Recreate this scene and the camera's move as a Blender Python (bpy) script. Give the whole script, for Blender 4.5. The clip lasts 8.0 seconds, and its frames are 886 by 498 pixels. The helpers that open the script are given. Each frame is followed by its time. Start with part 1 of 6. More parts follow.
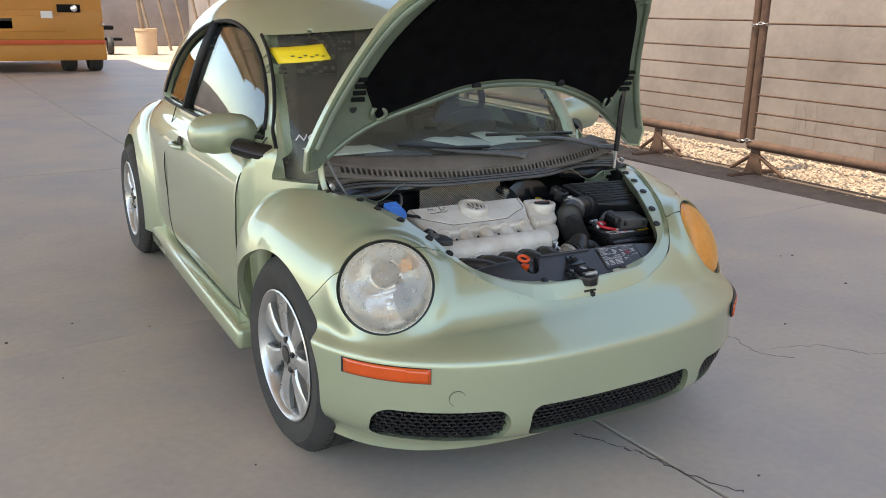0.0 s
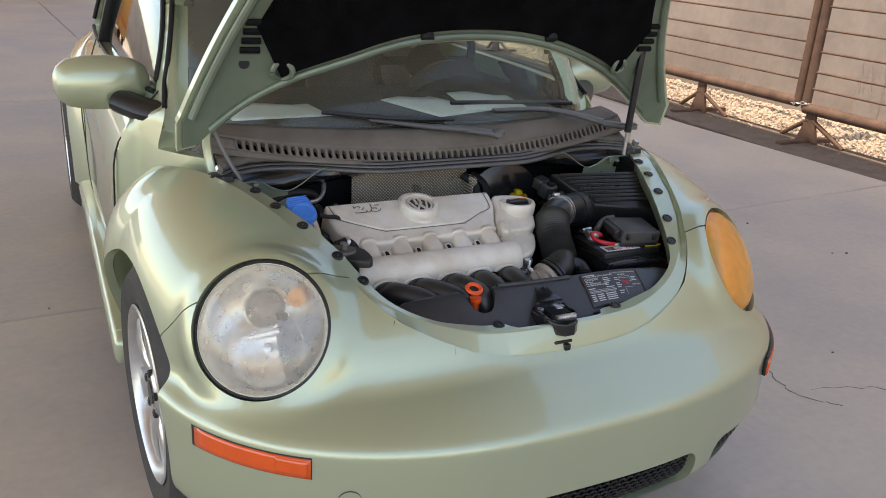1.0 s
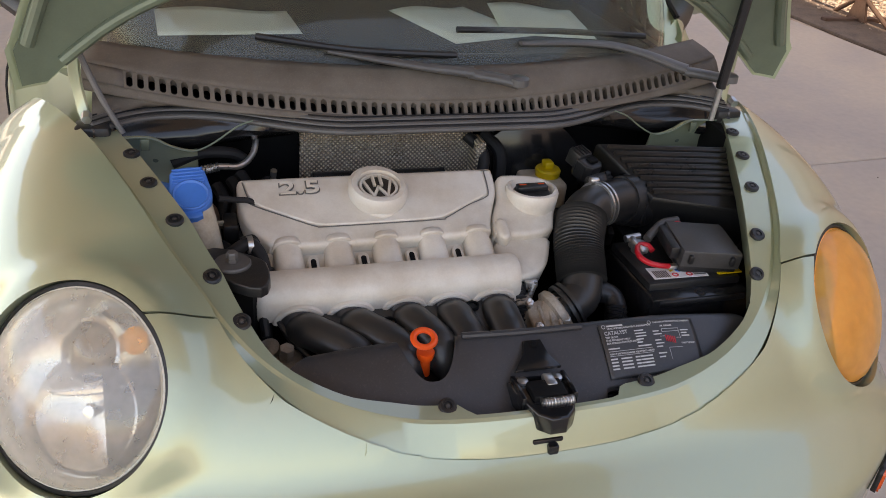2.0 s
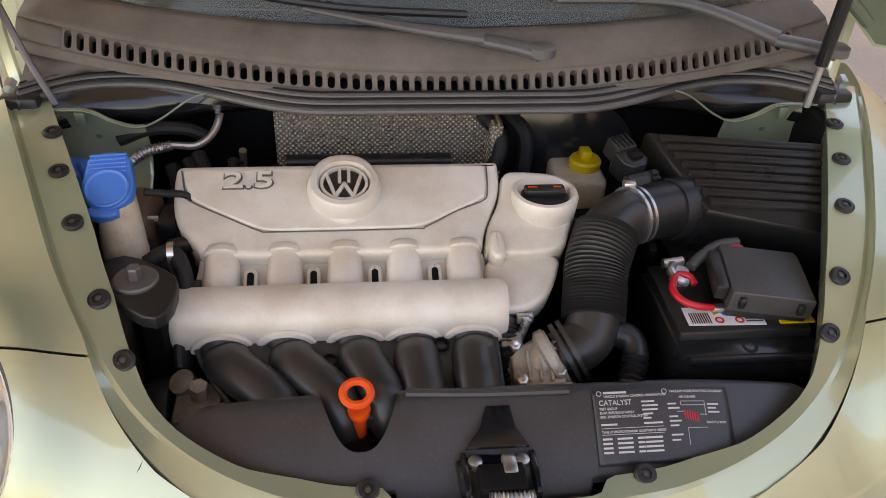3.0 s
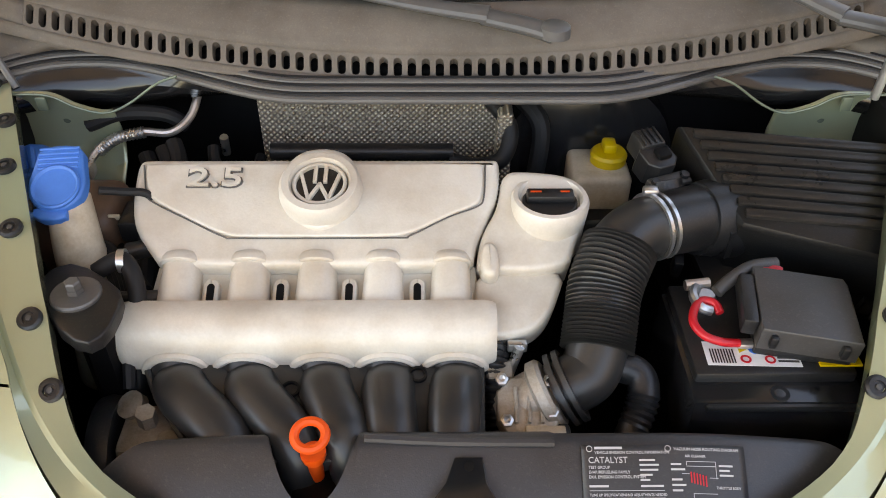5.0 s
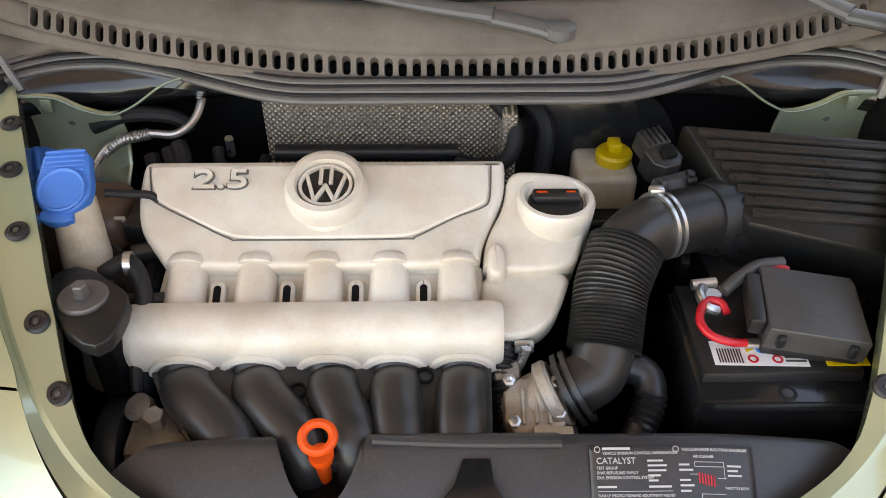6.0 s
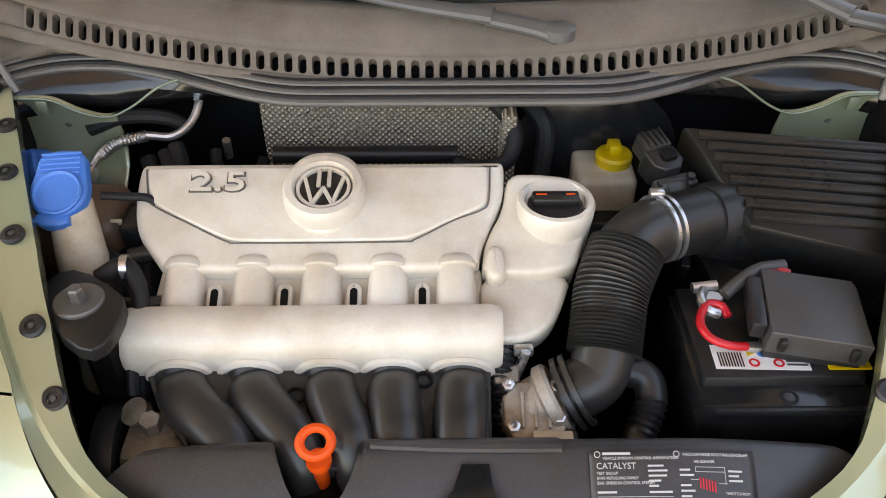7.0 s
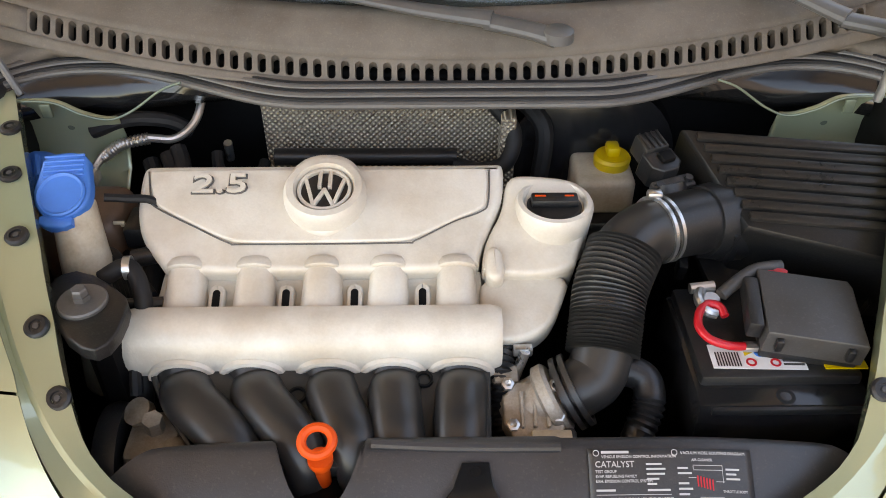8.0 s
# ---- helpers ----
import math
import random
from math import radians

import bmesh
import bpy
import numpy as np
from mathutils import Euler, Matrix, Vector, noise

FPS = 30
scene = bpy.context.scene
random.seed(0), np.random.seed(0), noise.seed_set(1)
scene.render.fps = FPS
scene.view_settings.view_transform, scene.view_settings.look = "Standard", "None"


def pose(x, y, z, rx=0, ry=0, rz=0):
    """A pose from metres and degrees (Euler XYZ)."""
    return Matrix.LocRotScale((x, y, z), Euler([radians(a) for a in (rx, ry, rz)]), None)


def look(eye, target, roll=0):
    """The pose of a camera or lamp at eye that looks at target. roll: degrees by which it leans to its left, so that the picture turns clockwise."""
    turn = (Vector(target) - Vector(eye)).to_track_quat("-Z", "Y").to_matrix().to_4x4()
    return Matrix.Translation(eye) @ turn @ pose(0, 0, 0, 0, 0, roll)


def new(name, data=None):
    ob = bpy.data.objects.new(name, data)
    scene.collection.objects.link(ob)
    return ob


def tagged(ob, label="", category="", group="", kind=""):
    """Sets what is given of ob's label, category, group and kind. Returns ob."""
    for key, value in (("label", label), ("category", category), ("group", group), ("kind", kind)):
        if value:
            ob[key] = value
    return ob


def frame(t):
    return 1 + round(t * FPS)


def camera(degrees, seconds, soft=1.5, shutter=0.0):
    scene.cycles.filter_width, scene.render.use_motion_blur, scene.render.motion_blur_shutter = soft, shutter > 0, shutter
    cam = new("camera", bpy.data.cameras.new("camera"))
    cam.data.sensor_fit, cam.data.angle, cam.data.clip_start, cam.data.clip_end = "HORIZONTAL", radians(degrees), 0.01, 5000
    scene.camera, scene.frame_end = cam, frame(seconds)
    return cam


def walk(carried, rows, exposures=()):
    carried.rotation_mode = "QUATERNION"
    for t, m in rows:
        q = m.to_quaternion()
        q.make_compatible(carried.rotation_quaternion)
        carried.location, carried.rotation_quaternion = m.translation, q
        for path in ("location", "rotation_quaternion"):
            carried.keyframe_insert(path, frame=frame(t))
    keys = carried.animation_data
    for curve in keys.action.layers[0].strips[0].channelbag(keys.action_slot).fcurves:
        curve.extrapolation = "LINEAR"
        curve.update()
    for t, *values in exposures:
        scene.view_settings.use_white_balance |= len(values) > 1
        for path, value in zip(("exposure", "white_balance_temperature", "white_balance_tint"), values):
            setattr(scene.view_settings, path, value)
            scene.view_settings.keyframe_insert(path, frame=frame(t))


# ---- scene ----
cam = camera(56.9, 8.0, soft=0.95)
PATH = [
    (0, (-1.521, -1.518, 1.366), (-0.579, 0.156, 0.808), 0.9),
    (0.5, (-1.26, -1.226, 1.353), (-0.345, 0.438, 0.727), 2.2),
    (1, (-0.938, -0.976, 1.352), (-0.091, 0.691, 0.641), 3.5),
    (1.5, (-0.646, -0.737, 1.356), (0.065, 0.929, 0.508), 4.6),
    (1.7, (-0.566, -0.607, 1.347), (0.094, 1.048, 0.437), 5.2),
    (2.8, (-0.139, -0.265, 1.312), (0.116, 1.367, 0.184), 3.0),
    (3, (-0.135, -0.216, 1.311), (0.075, 1.4, 0.152), 2.8),
    (3.5, (-0.125, -0.126, 1.31), (-0.013, 1.453, 0.088), 1.9),
    (4, (-0.034, -0.089, 1.302), (0.012, 1.46, 0.037), 1.0),
    (4.5, (-0.017, -0.074, 1.3), (0.013, 1.47, 0.028), 0.7),
    (6, (-0.023, -0.064, 1.304), (-0.002, 1.474, 0.025), 0.1),
    (6.5, (-0.025, -0.062, 1.303), (-0.002, 1.475, 0.024), 0.1),
    (7, (-0.022, -0.057, 1.302), (0.0, 1.481, 0.024), 0.1),
    (7.5, (-0.022, -0.058, 1.303), (0.001, 1.484, 0.029), 0.1),
    (8, (-0.023, -0.065, 1.306), (0.001, 1.478, 0.033), 0.1),
]
walk(cam, [(t, look(eye, target, roll)) for t, eye, target, roll in PATH], exposures=[(0.0, 1.88, 7800, 9), (1.7, 1.90, 8550, 18), (3.0, 2.28, 9550, 21), (4.0, 2.68, 9650, 14), (8.0, 2.84, 9550, 14)])

# ---- daylight ----
SUN_EL, SUN_AZ = radians(67), radians(272)
world = bpy.data.worlds.new("daylight")
scene.world = world
world.use_nodes = True
wn = world.node_tree.nodes
sky = wn.new("ShaderNodeTexSky")
sky.sky_type, sky.sun_disc = "NISHITA", False
sky.sun_elevation, sky.sun_rotation = SUN_EL, SUN_AZ
world.node_tree.links.new(sky.outputs["Color"], wn["Background"].inputs["Color"])
wn["Background"].inputs["Strength"].default_value = 0.15
sun_data = bpy.data.lights.new("sun", "SUN")
sun_data.energy, sun_data.angle, sun_data.color = 2.2, radians(0.53), (1.0, 0.93, 0.84)
sun = new("sun", sun_data)
sun.matrix_basis = look((0, 0, 0), (-math.sin(SUN_AZ) * math.cos(SUN_EL), -math.cos(SUN_AZ) * math.cos(SUN_EL), -math.sin(SUN_EL)))


# ---- materials ----
def surface(name, col, rough=0.5, metal=0.0, var=0.12, scale=8.0, fine=120.0, bump=0.0, coat=0.0, second=None, spots=0.5, island=0.0, rough_var=0.1, spec=0.5, edge=0.18, dust=0.0):
    """A procedural surface: base colour, a second colour in patches, fine grain and bump."""
    m = bpy.data.materials.new(name)
    m.use_nodes = True
    nt = m.node_tree
    n, l = nt.nodes, nt.links
    b = n["Principled BSDF"]
    tc = n.new("ShaderNodeTexCoord")
    big, small = n.new("ShaderNodeTexNoise"), n.new("ShaderNodeTexNoise")
    big.inputs["Scale"].default_value, big.inputs["Detail"].default_value, big.inputs["Roughness"].default_value = scale, 5, 0.6
    small.inputs["Scale"].default_value, small.inputs["Detail"].default_value = fine, 3
    for t in (big, small):
        l.new(tc.outputs["Object"], t.inputs["Vector"])
    ramp = n.new("ShaderNodeValToRGB")
    ramp.color_ramp.elements[0].position, ramp.color_ramp.elements[1].position = spots - edge, spots + edge
    other = second or tuple(c * (1 - 2 * var) for c in col)
    ramp.color_ramp.elements[0].color, ramp.color_ramp.elements[1].color = (*other, 1), (*col, 1)
    l.new(big.outputs["Fac"], ramp.inputs["Fac"])
    mix = n.new("ShaderNodeMix")
    mix.data_type, mix.blend_type = "RGBA", "MULTIPLY"
    mix.inputs["Factor"].default_value = 1.0
    l.new(ramp.outputs["Color"], mix.inputs["A"])
    mr = n.new("ShaderNodeMapRange")
    mr.inputs["To Min"].default_value, mr.inputs["To Max"].default_value = 1 - var, 1 + var
    l.new(small.outputs["Fac"], mr.inputs["Value"])
    l.new(mr.outputs["Result"], mix.inputs["B"])
    out = mix.outputs["Result"]
    if island:
        info, vr, hs = n.new("ShaderNodeObjectInfo"), n.new("ShaderNodeMapRange"), n.new("ShaderNodeHueSaturation")
        vr.inputs["To Min"].default_value, vr.inputs["To Max"].default_value = 1 - island, 1 + island
        l.new(info.outputs["Random"], vr.inputs["Value"])
        l.new(vr.outputs["Result"], hs.inputs["Value"])
        l.new(out, hs.inputs["Color"])
        out = hs.outputs["Color"]
    if dust:
        sp, sr, dm = n.new("ShaderNodeTexNoise"), n.new("ShaderNodeMapRange"), n.new("ShaderNodeMix")
        sp.inputs["Scale"].default_value, sp.inputs["Detail"].default_value, sp.inputs["Roughness"].default_value = 260, 2, 0.7
        l.new(tc.outputs["Object"], sp.inputs["Vector"])
        sr.inputs["From Min"].default_value, sr.inputs["From Max"].default_value = 0.56, 0.72
        sr.inputs["To Max"].default_value = dust
        l.new(sp.outputs["Fac"], sr.inputs["Value"])
        l.new(sr.outputs["Result"], dm.inputs["Factor"])
        dm.data_type = "RGBA"
        dm.inputs["B"].default_value = (0.30, 0.26, 0.21, 1)
        l.new(out, dm.inputs["A"])
        out = dm.outputs["Result"]
    l.new(out, b.inputs["Base Color"])
    rr = n.new("ShaderNodeMapRange")
    rr.inputs["To Min"].default_value, rr.inputs["To Max"].default_value = max(0.02, rough - rough_var), min(1, rough + rough_var)
    l.new(big.outputs["Fac"], rr.inputs["Value"])
    l.new(rr.outputs["Result"], b.inputs["Roughness"])
    b.inputs["Metallic"].default_value, b.inputs["Specular IOR Level"].default_value = metal, spec
    b.inputs["Coat Weight"].default_value, b.inputs["Coat Roughness"].default_value = coat, 0.04
    b.inputs["Coat IOR"].default_value = 1.65
    if bump:
        bp = n.new("ShaderNodeBump")
        bp.inputs["Strength"].default_value, bp.inputs["Distance"].default_value = 1.0, bump
        l.new(small.outputs["Fac"], bp.inputs["Height"])
        l.new(bp.outputs["Normal"], b.inputs["Normal"])
    return m


def clear(name, tint, rough=0.02, gloss=1.0, floor_gloss=0.05, haze=0.0, power=4.5, veil=(0.80, 0.75, 0.66)):
    """Thin glass or clear plastic: tinted see-through with a Fresnel gloss."""
    m = bpy.data.materials.new(name)
    m.use_nodes = True
    nt = m.node_tree
    n, l = nt.nodes, nt.links
    n.remove(n["Principled BSDF"])
    tr, gl, mx, fr = n.new("ShaderNodeBsdfTransparent"), n.new("ShaderNodeBsdfGlossy"), n.new("ShaderNodeMixShader"), n.new("ShaderNodeLayerWeight")
    pw, mr = n.new("ShaderNodeMath"), n.new("ShaderNodeMapRange")
    pw.operation, pw.inputs[1].default_value = "POWER", power
    mr.inputs["To Min"].default_value, mr.inputs["To Max"].default_value = floor_gloss, 0.95
    fr.inputs["Blend"].default_value = 0.5
    l.new(fr.outputs["Facing"], pw.inputs[0])
    l.new(pw.outputs["Value"], mr.inputs["Value"])
    tr.inputs["Color"].default_value = (*tint, 1)
    gl.inputs["Roughness"].default_value = rough
    gl.inputs["Color"].default_value = (gloss, gloss, gloss, 1)
    l.new(mr.outputs["Result"], mx.inputs["Fac"])
    l.new(tr.outputs["BSDF"], mx.inputs[1])
    l.new(gl.outputs["BSDF"], mx.inputs[2])
    out = mx.outputs["Shader"]
    if haze:
        df, mh, ns, hr = n.new("ShaderNodeBsdfDiffuse"), n.new("ShaderNodeMixShader"), n.new("ShaderNodeTexNoise"), n.new("ShaderNodeMapRange")
        df.inputs["Color"].default_value = (*veil, 1)
        ns.inputs["Scale"].default_value, ns.inputs["Detail"].default_value = 9, 4
        hr.inputs["From Min"].default_value, hr.inputs["From Max"].default_value = 0.3, 0.7
        hr.inputs["To Min"].default_value, hr.inputs["To Max"].default_value = haze * 0.9, haze * 1.12
        l.new(ns.outputs["Fac"], hr.inputs["Value"])
        l.new(hr.outputs["Result"], mh.inputs["Fac"])
        l.new(out, mh.inputs[1])
        l.new(df.outputs["BSDF"], mh.inputs[2])
        out = mh.outputs["Shader"]
    l.new(out, n["Material Output"].inputs["Surface"])
    return m


def weave(name, col_a, col_b, size, metal, rough, depth):
    """A fine diamond-pressed sheet: two waves crossed, their hollows coloured col_b as painted shade."""
    m = surface(name, col_a, rough, metal, 0.1, 12, 200)
    nt = m.node_tree
    n, l = nt.nodes, nt.links
    b = n["Principled BSDF"]
    tc = n.new("ShaderNodeTexCoord")
    add = n.new("ShaderNodeMath")
    add.operation = "MULTIPLY"
    for i, turn in enumerate((45, -45)):
        mp, wv = n.new("ShaderNodeMapping"), n.new("ShaderNodeTexWave")
        mp.inputs["Rotation"].default_value = (0, radians(turn), 0)
        wv.inputs["Scale"].default_value = size
        wv.bands_direction = "X"
        l.new(tc.outputs["Object"], mp.inputs["Vector"])
        l.new(mp.outputs["Vector"], wv.inputs["Vector"])
        l.new(wv.outputs["Fac"], add.inputs[i])
    # colour follows the bump height, so hollows are painted shaded
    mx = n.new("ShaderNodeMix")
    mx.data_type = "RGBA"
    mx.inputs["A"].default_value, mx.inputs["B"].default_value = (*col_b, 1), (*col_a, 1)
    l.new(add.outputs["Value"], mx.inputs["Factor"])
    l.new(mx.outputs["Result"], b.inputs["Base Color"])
    bp = n.new("ShaderNodeBump")
    bp.inputs["Distance"].default_value = depth
    l.new(add.outputs["Value"], bp.inputs["Height"])
    l.new(bp.outputs["Normal"], b.inputs["Normal"])
    return m


paint = surface("green_metallic_paint", (0.415, 0.463, 0.31), 0.39, 0.50, 0.03, 1.5, 900, coat=1.0, rough_var=0.03)
# duller body green, darkened to hold the shade under the hood
shaded_inner_paint = surface("dull_shaded_inner_paint", (0.17, 0.21, 0.15), 0.42, 0.3, 0.06, 6, 300, second=(0.12, 0.145, 0.105))
black_plastic = surface("black_plastic", (0.015, 0.015, 0.016), 0.38, 0, 0.15, 14, 500, bump=0.0002, spec=0.45, dust=0.05)
black_gloss = surface("black_gloss", (0.012, 0.012, 0.013), 0.16, 0, 0.1, 10, 300)
grey_plastic = surface("dusty_grey_plastic", (0.055, 0.054, 0.056), 0.45, 0, 0.12, 10, 600, bump=0.0002, second=(0.045, 0.040, 0.036), dust=0.07)
# dust specks over a lighter base that paints the ribs as lit
lit_dusty_rib = surface("lit_dusty_rib_plastic", (0.026, 0.023, 0.021), 0.30, 0, 0.2, 14, 400, second=(0.015, 0.014, 0.0135), dust=0.06, spec=0.32)
dusty_black = surface("dusty_black_plastic", (0.014, 0.014, 0.0145), 0.32, 0, 0.15, 12, 500, bump=0.0002, second=(0.010, 0.010, 0.010), dust=0.04, spec=0.32)
cover_plastic = surface("blue_grey_cover_plastic", (0.036, 0.037, 0.042), 0.36, 0, 0.12, 9, 600, bump=0.0002, second=(0.026, 0.026, 0.028), dust=0.06)
wiper_grey = surface("satin_wiper_grey", (0.10, 0.10, 0.10), 0.42, 0, 0.08, 12, 400, second=(0.075, 0.073, 0.07), dust=0.05)
cowl_plastic = surface("faded_cowl_plastic", (0.155, 0.135, 0.115), 0.65, 0, 0.1, 9, 500, bump=0.0002, second=(0.095, 0.080, 0.066), spec=0.25, dust=0.12)
rubber = surface("rubber", (0.013, 0.013, 0.014), 0.6, 0, 0.15, 20, 300, spec=0.3)
seal_rubber = surface("dusty_seal_rubber", (0.10, 0.096, 0.093), 0.42, 0, 0.1, 16, 300, dust=0.12)
tyre_rubber = surface("tyre_rubber", (0.03, 0.03, 0.03), 0.75, 0, 0.15, 12, 200, bump=0.0004, second=(0.045, 0.042, 0.038))
alloy = surface("silver_alloy", (0.62, 0.63, 0.64), 0.3, 0.75, 0.05, 10, 300, second=(0.45, 0.44, 0.42), coat=0.3)
silver_paint = surface("dusty_silver_cover", (0.66, 0.62, 0.55), 0.44, 0.15, 0.07, 9, 350, bump=0.0002, second=(0.52, 0.455, 0.375), spots=0.46, edge=0.12)
insulation = surface("hood_insulation", (0.005, 0.005, 0.0055), 0.95, 0, 0.3, 20, 400, bump=0.002, spec=0.05)
# near-black for dark parts, and for recesses in place of their shade
dark_bay = surface("black_and_deep_shade", (0.006, 0.006, 0.0065), 0.6, 0, 0.3, 10, 120, spec=0.15)
runner_plastic = surface("satin_black_plastic", (0.030, 0.029, 0.028), 0.36, 0, 0.12, 16, 500)
brown_tank = surface("browned_tank_plastic", (0.16, 0.09, 0.055), 0.5, 0, 0.15, 14, 300, second=(0.08, 0.05, 0.035))
orange_plastic = surface("orange_plastic", (0.82, 0.085, 0.010), 0.4, 0, 0.05, 20, 300)
blue_plastic = surface("blue_plastic", (0.030, 0.185, 0.60), 0.42, 0, 0.06, 20, 300)
yellow_plastic = surface("yellow_plastic", (0.62, 0.42, 0.010), 0.4, 0, 0.06, 20, 300)
milky = surface("milky_plastic", (0.55, 0.50, 0.40), 0.5, 0, 0.15, 18, 300, second=(0.36, 0.28, 0.19))
cast_metal = surface("cast_aluminium", (0.46, 0.42, 0.36), 0.45, 0.35, 0.15, 25, 400, bump=0.0004, second=(0.22, 0.17, 0.12))
grey_metal = surface("dull_grey_metal", (0.16, 0.155, 0.15), 0.5, 0.5, 0.1, 20, 300)
zinc = surface("zinc_steel", (0.6, 0.6, 0.6), 0.3, 0.9, 0.1, 30, 400)
red_plastic = surface("red_cable", (0.56, 0.012, 0.022), 0.35, 0, 0.05, 20, 300)
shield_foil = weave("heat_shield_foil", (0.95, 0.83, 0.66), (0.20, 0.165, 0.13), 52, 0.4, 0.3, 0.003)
amber = surface("amber_lens", (0.74, 0.085, 0.003), 0.15, 0, 0.06, 30, 260, coat=0.6)
headliner_mat = surface("dark_headliner", (0.045, 0.042, 0.038), 0.95, 0, 0.15, 10, 200, spec=0.1)
# amber of the turn bulb; also paints its glow inside one headlight
amber_bulb_and_glow = surface("amber_bulb_and_lamp_glow", (0.92, 0.40, 0.07), 0.35, 0.1, 0.06, 20, 200)
chrome = surface("chrome", (0.8, 0.8, 0.8), 0.12, 1, 0.03, 10, 200)
reflector = surface("reflector_silver", (0.75, 0.75, 0.73), 0.22, 0.9, 0.05, 20, 200)
lens_haze = surface("hazed_lens", (0.8, 0.76, 0.66), 0.25, 0, 0.05, 9, 300)
lens_smoke = surface("smoky_projector_glass", (0.10, 0.085, 0.07), 0.08, 0.0, 0.05, 20, 200, coat=1.0)
glass = clear("window_glass", (0.76, 0.81, 0.78), floor_gloss=0.06)
screen_glass = clear("screen_glass", (0.88, 0.93, 0.90), floor_gloss=0.015, power=6.5, haze=0.03)
lamp_glass = clear("lamp_cover", (0.93, 0.91, 0.86), 0.08, floor_gloss=0.08, haze=0.30)
# clear cover tinted amber to paint the glow seen in one headlight
glow_glass = clear("amber_glow_lamp_cover", (1.0, 0.80, 0.50), 0.08, floor_gloss=0.06, haze=0.42, veil=(0.95, 0.50, 0.13))
interior = surface("cabin_black", (0.025, 0.025, 0.025), 0.8, 0, 0.2, 12, 200, spec=0.2)
seat_cloth = surface("seat_cloth", (0.10, 0.095, 0.085), 0.9, 0, 0.2, 12, 300)
white_paper = surface("white_paper", (0.8, 0.8, 0.78), 0.7, 0, 0.03, 10, 100)
yellow_paper = surface("yellow_tag", (0.9, 0.68, 0.02), 0.6, 0, 0.04, 10, 100)
concrete = surface("concrete", (0.50, 0.425, 0.345), 0.56, 0, 0.12, 1.0, 30, bump=0.0008, second=(0.36, 0.325, 0.30), spots=0.46, island=0.06, edge=0.14, rough_var=0.2)
stain_mat = surface("dark_wall_stain", (0.165, 0.14, 0.13), 0.9, 0, 0.15, 3, 30, second=(0.22, 0.19, 0.175), bump=0.002)
crack_mat = surface("dirty_crack", (0.10, 0.09, 0.08), 0.9, 0, 0.2, 10, 80)
gravel_mat = surface("gravel_soil", (0.50, 0.40, 0.31), 0.95, 0, 0.3, 6, 45, bump=0.02, second=(0.36, 0.28, 0.21))
# soil brown with the canopy's shade put into the colour
shaded_dirt = surface("shaded_brown_dirt", (0.17, 0.125, 0.095), 0.95, 0, 0.3, 7, 60, bump=0.012, second=(0.10, 0.075, 0.06))
wall_mat = surface("tan_block_wall", (0.28, 0.24, 0.22), 0.9, 0, 0.10, 0.8, 14, bump=0.004, second=(0.16, 0.138, 0.13), spots=0.40)
rust_pipe = surface("rusty_pipe", (0.075, 0.040, 0.030), 0.75, 0.2, 0.2, 8, 90, bump=0.001, second=(0.13, 0.075, 0.05))
roof_metal = surface("canopy_sheet", (0.56, 0.47, 0.36), 0.6, 0.2, 0.06, 0.7, 20)
truck_paint = surface("truck_yellow", (0.58, 0.255, 0.05), 0.45, 0, 0.06, 1.5, 40)
truck_red = surface("truck_red_stripe", (0.62, 0.10, 0.03), 0.45, 0, 0.05, 3, 40)
wood = surface("weathered_wood", (0.30, 0.22, 0.15), 0.8, 0, 0.2, 4, 60)
pot_mat = surface("tan_planter", (0.62, 0.46, 0.30), 0.8, 0, 0.08, 3, 60)
print_white = surface("label_white", (0.72, 0.72, 0.72), 0.5, 0, 0.05, 30, 300)
print_grey = surface("label_grey", (0.50, 0.50, 0.505), 0.5, 0, 0.05, 30, 300)


# ---- mesh helpers ----
def finish(name, mesh, material, parent, label="", angle=32):
    mesh.materials.append(material)
    mesh.shade_smooth()
    mesh.set_sharp_from_angle(angle=radians(angle))
    ob = new(name, mesh)
    if parent is not None:
        ob.parent = parent
        if parent.parent is None:
            ob.matrix_parent_inverse = Matrix.Translation(-parent.location)
    return tagged(ob, label) if label else ob


def part(name, bm, material, parent, label="", angle=32):
    """Links a bmesh, in world places, as one mesh under a thing or under a part."""
    bmesh.ops.recalc_face_normals(bm, faces=bm.faces)
    mesh = bpy.data.meshes.new(name)
    bm.to_mesh(mesh)
    bm.free()
    return finish(name, mesh, material, parent, label, angle)


def thing(name, place, label, category, group="", kind=""):
    ob = new(name)
    ob.location = place
    return tagged(ob, label, category, group, kind)


def bevel_all(bm, faces, size, seg=2):
    if size > 0:
        edges = list({e for f in faces for e in f.edges})
        bmesh.ops.bevel(bm, geom=edges, offset=size, segments=seg, affect="EDGES", profile=0.5, clamp_overlap=True)


def box(c, s, bev=0.0, m=None, bm=None, seg=2, taper=1.0):
    bm = bm or bmesh.new()
    got = bmesh.ops.create_cube(bm, size=1)
    m = m or Matrix.Identity(4)
    for v in got["verts"]:
        k = taper if v.co.z > 0 else 1.0
        v.co = m @ Vector((c[0] + v.co.x * s[0] * k, c[1] + v.co.y * s[1] * k, c[2] + v.co.z * s[2]))
    bevel_all(bm, list({f for v in got["verts"] for f in v.link_faces}), bev, seg)
    return bm


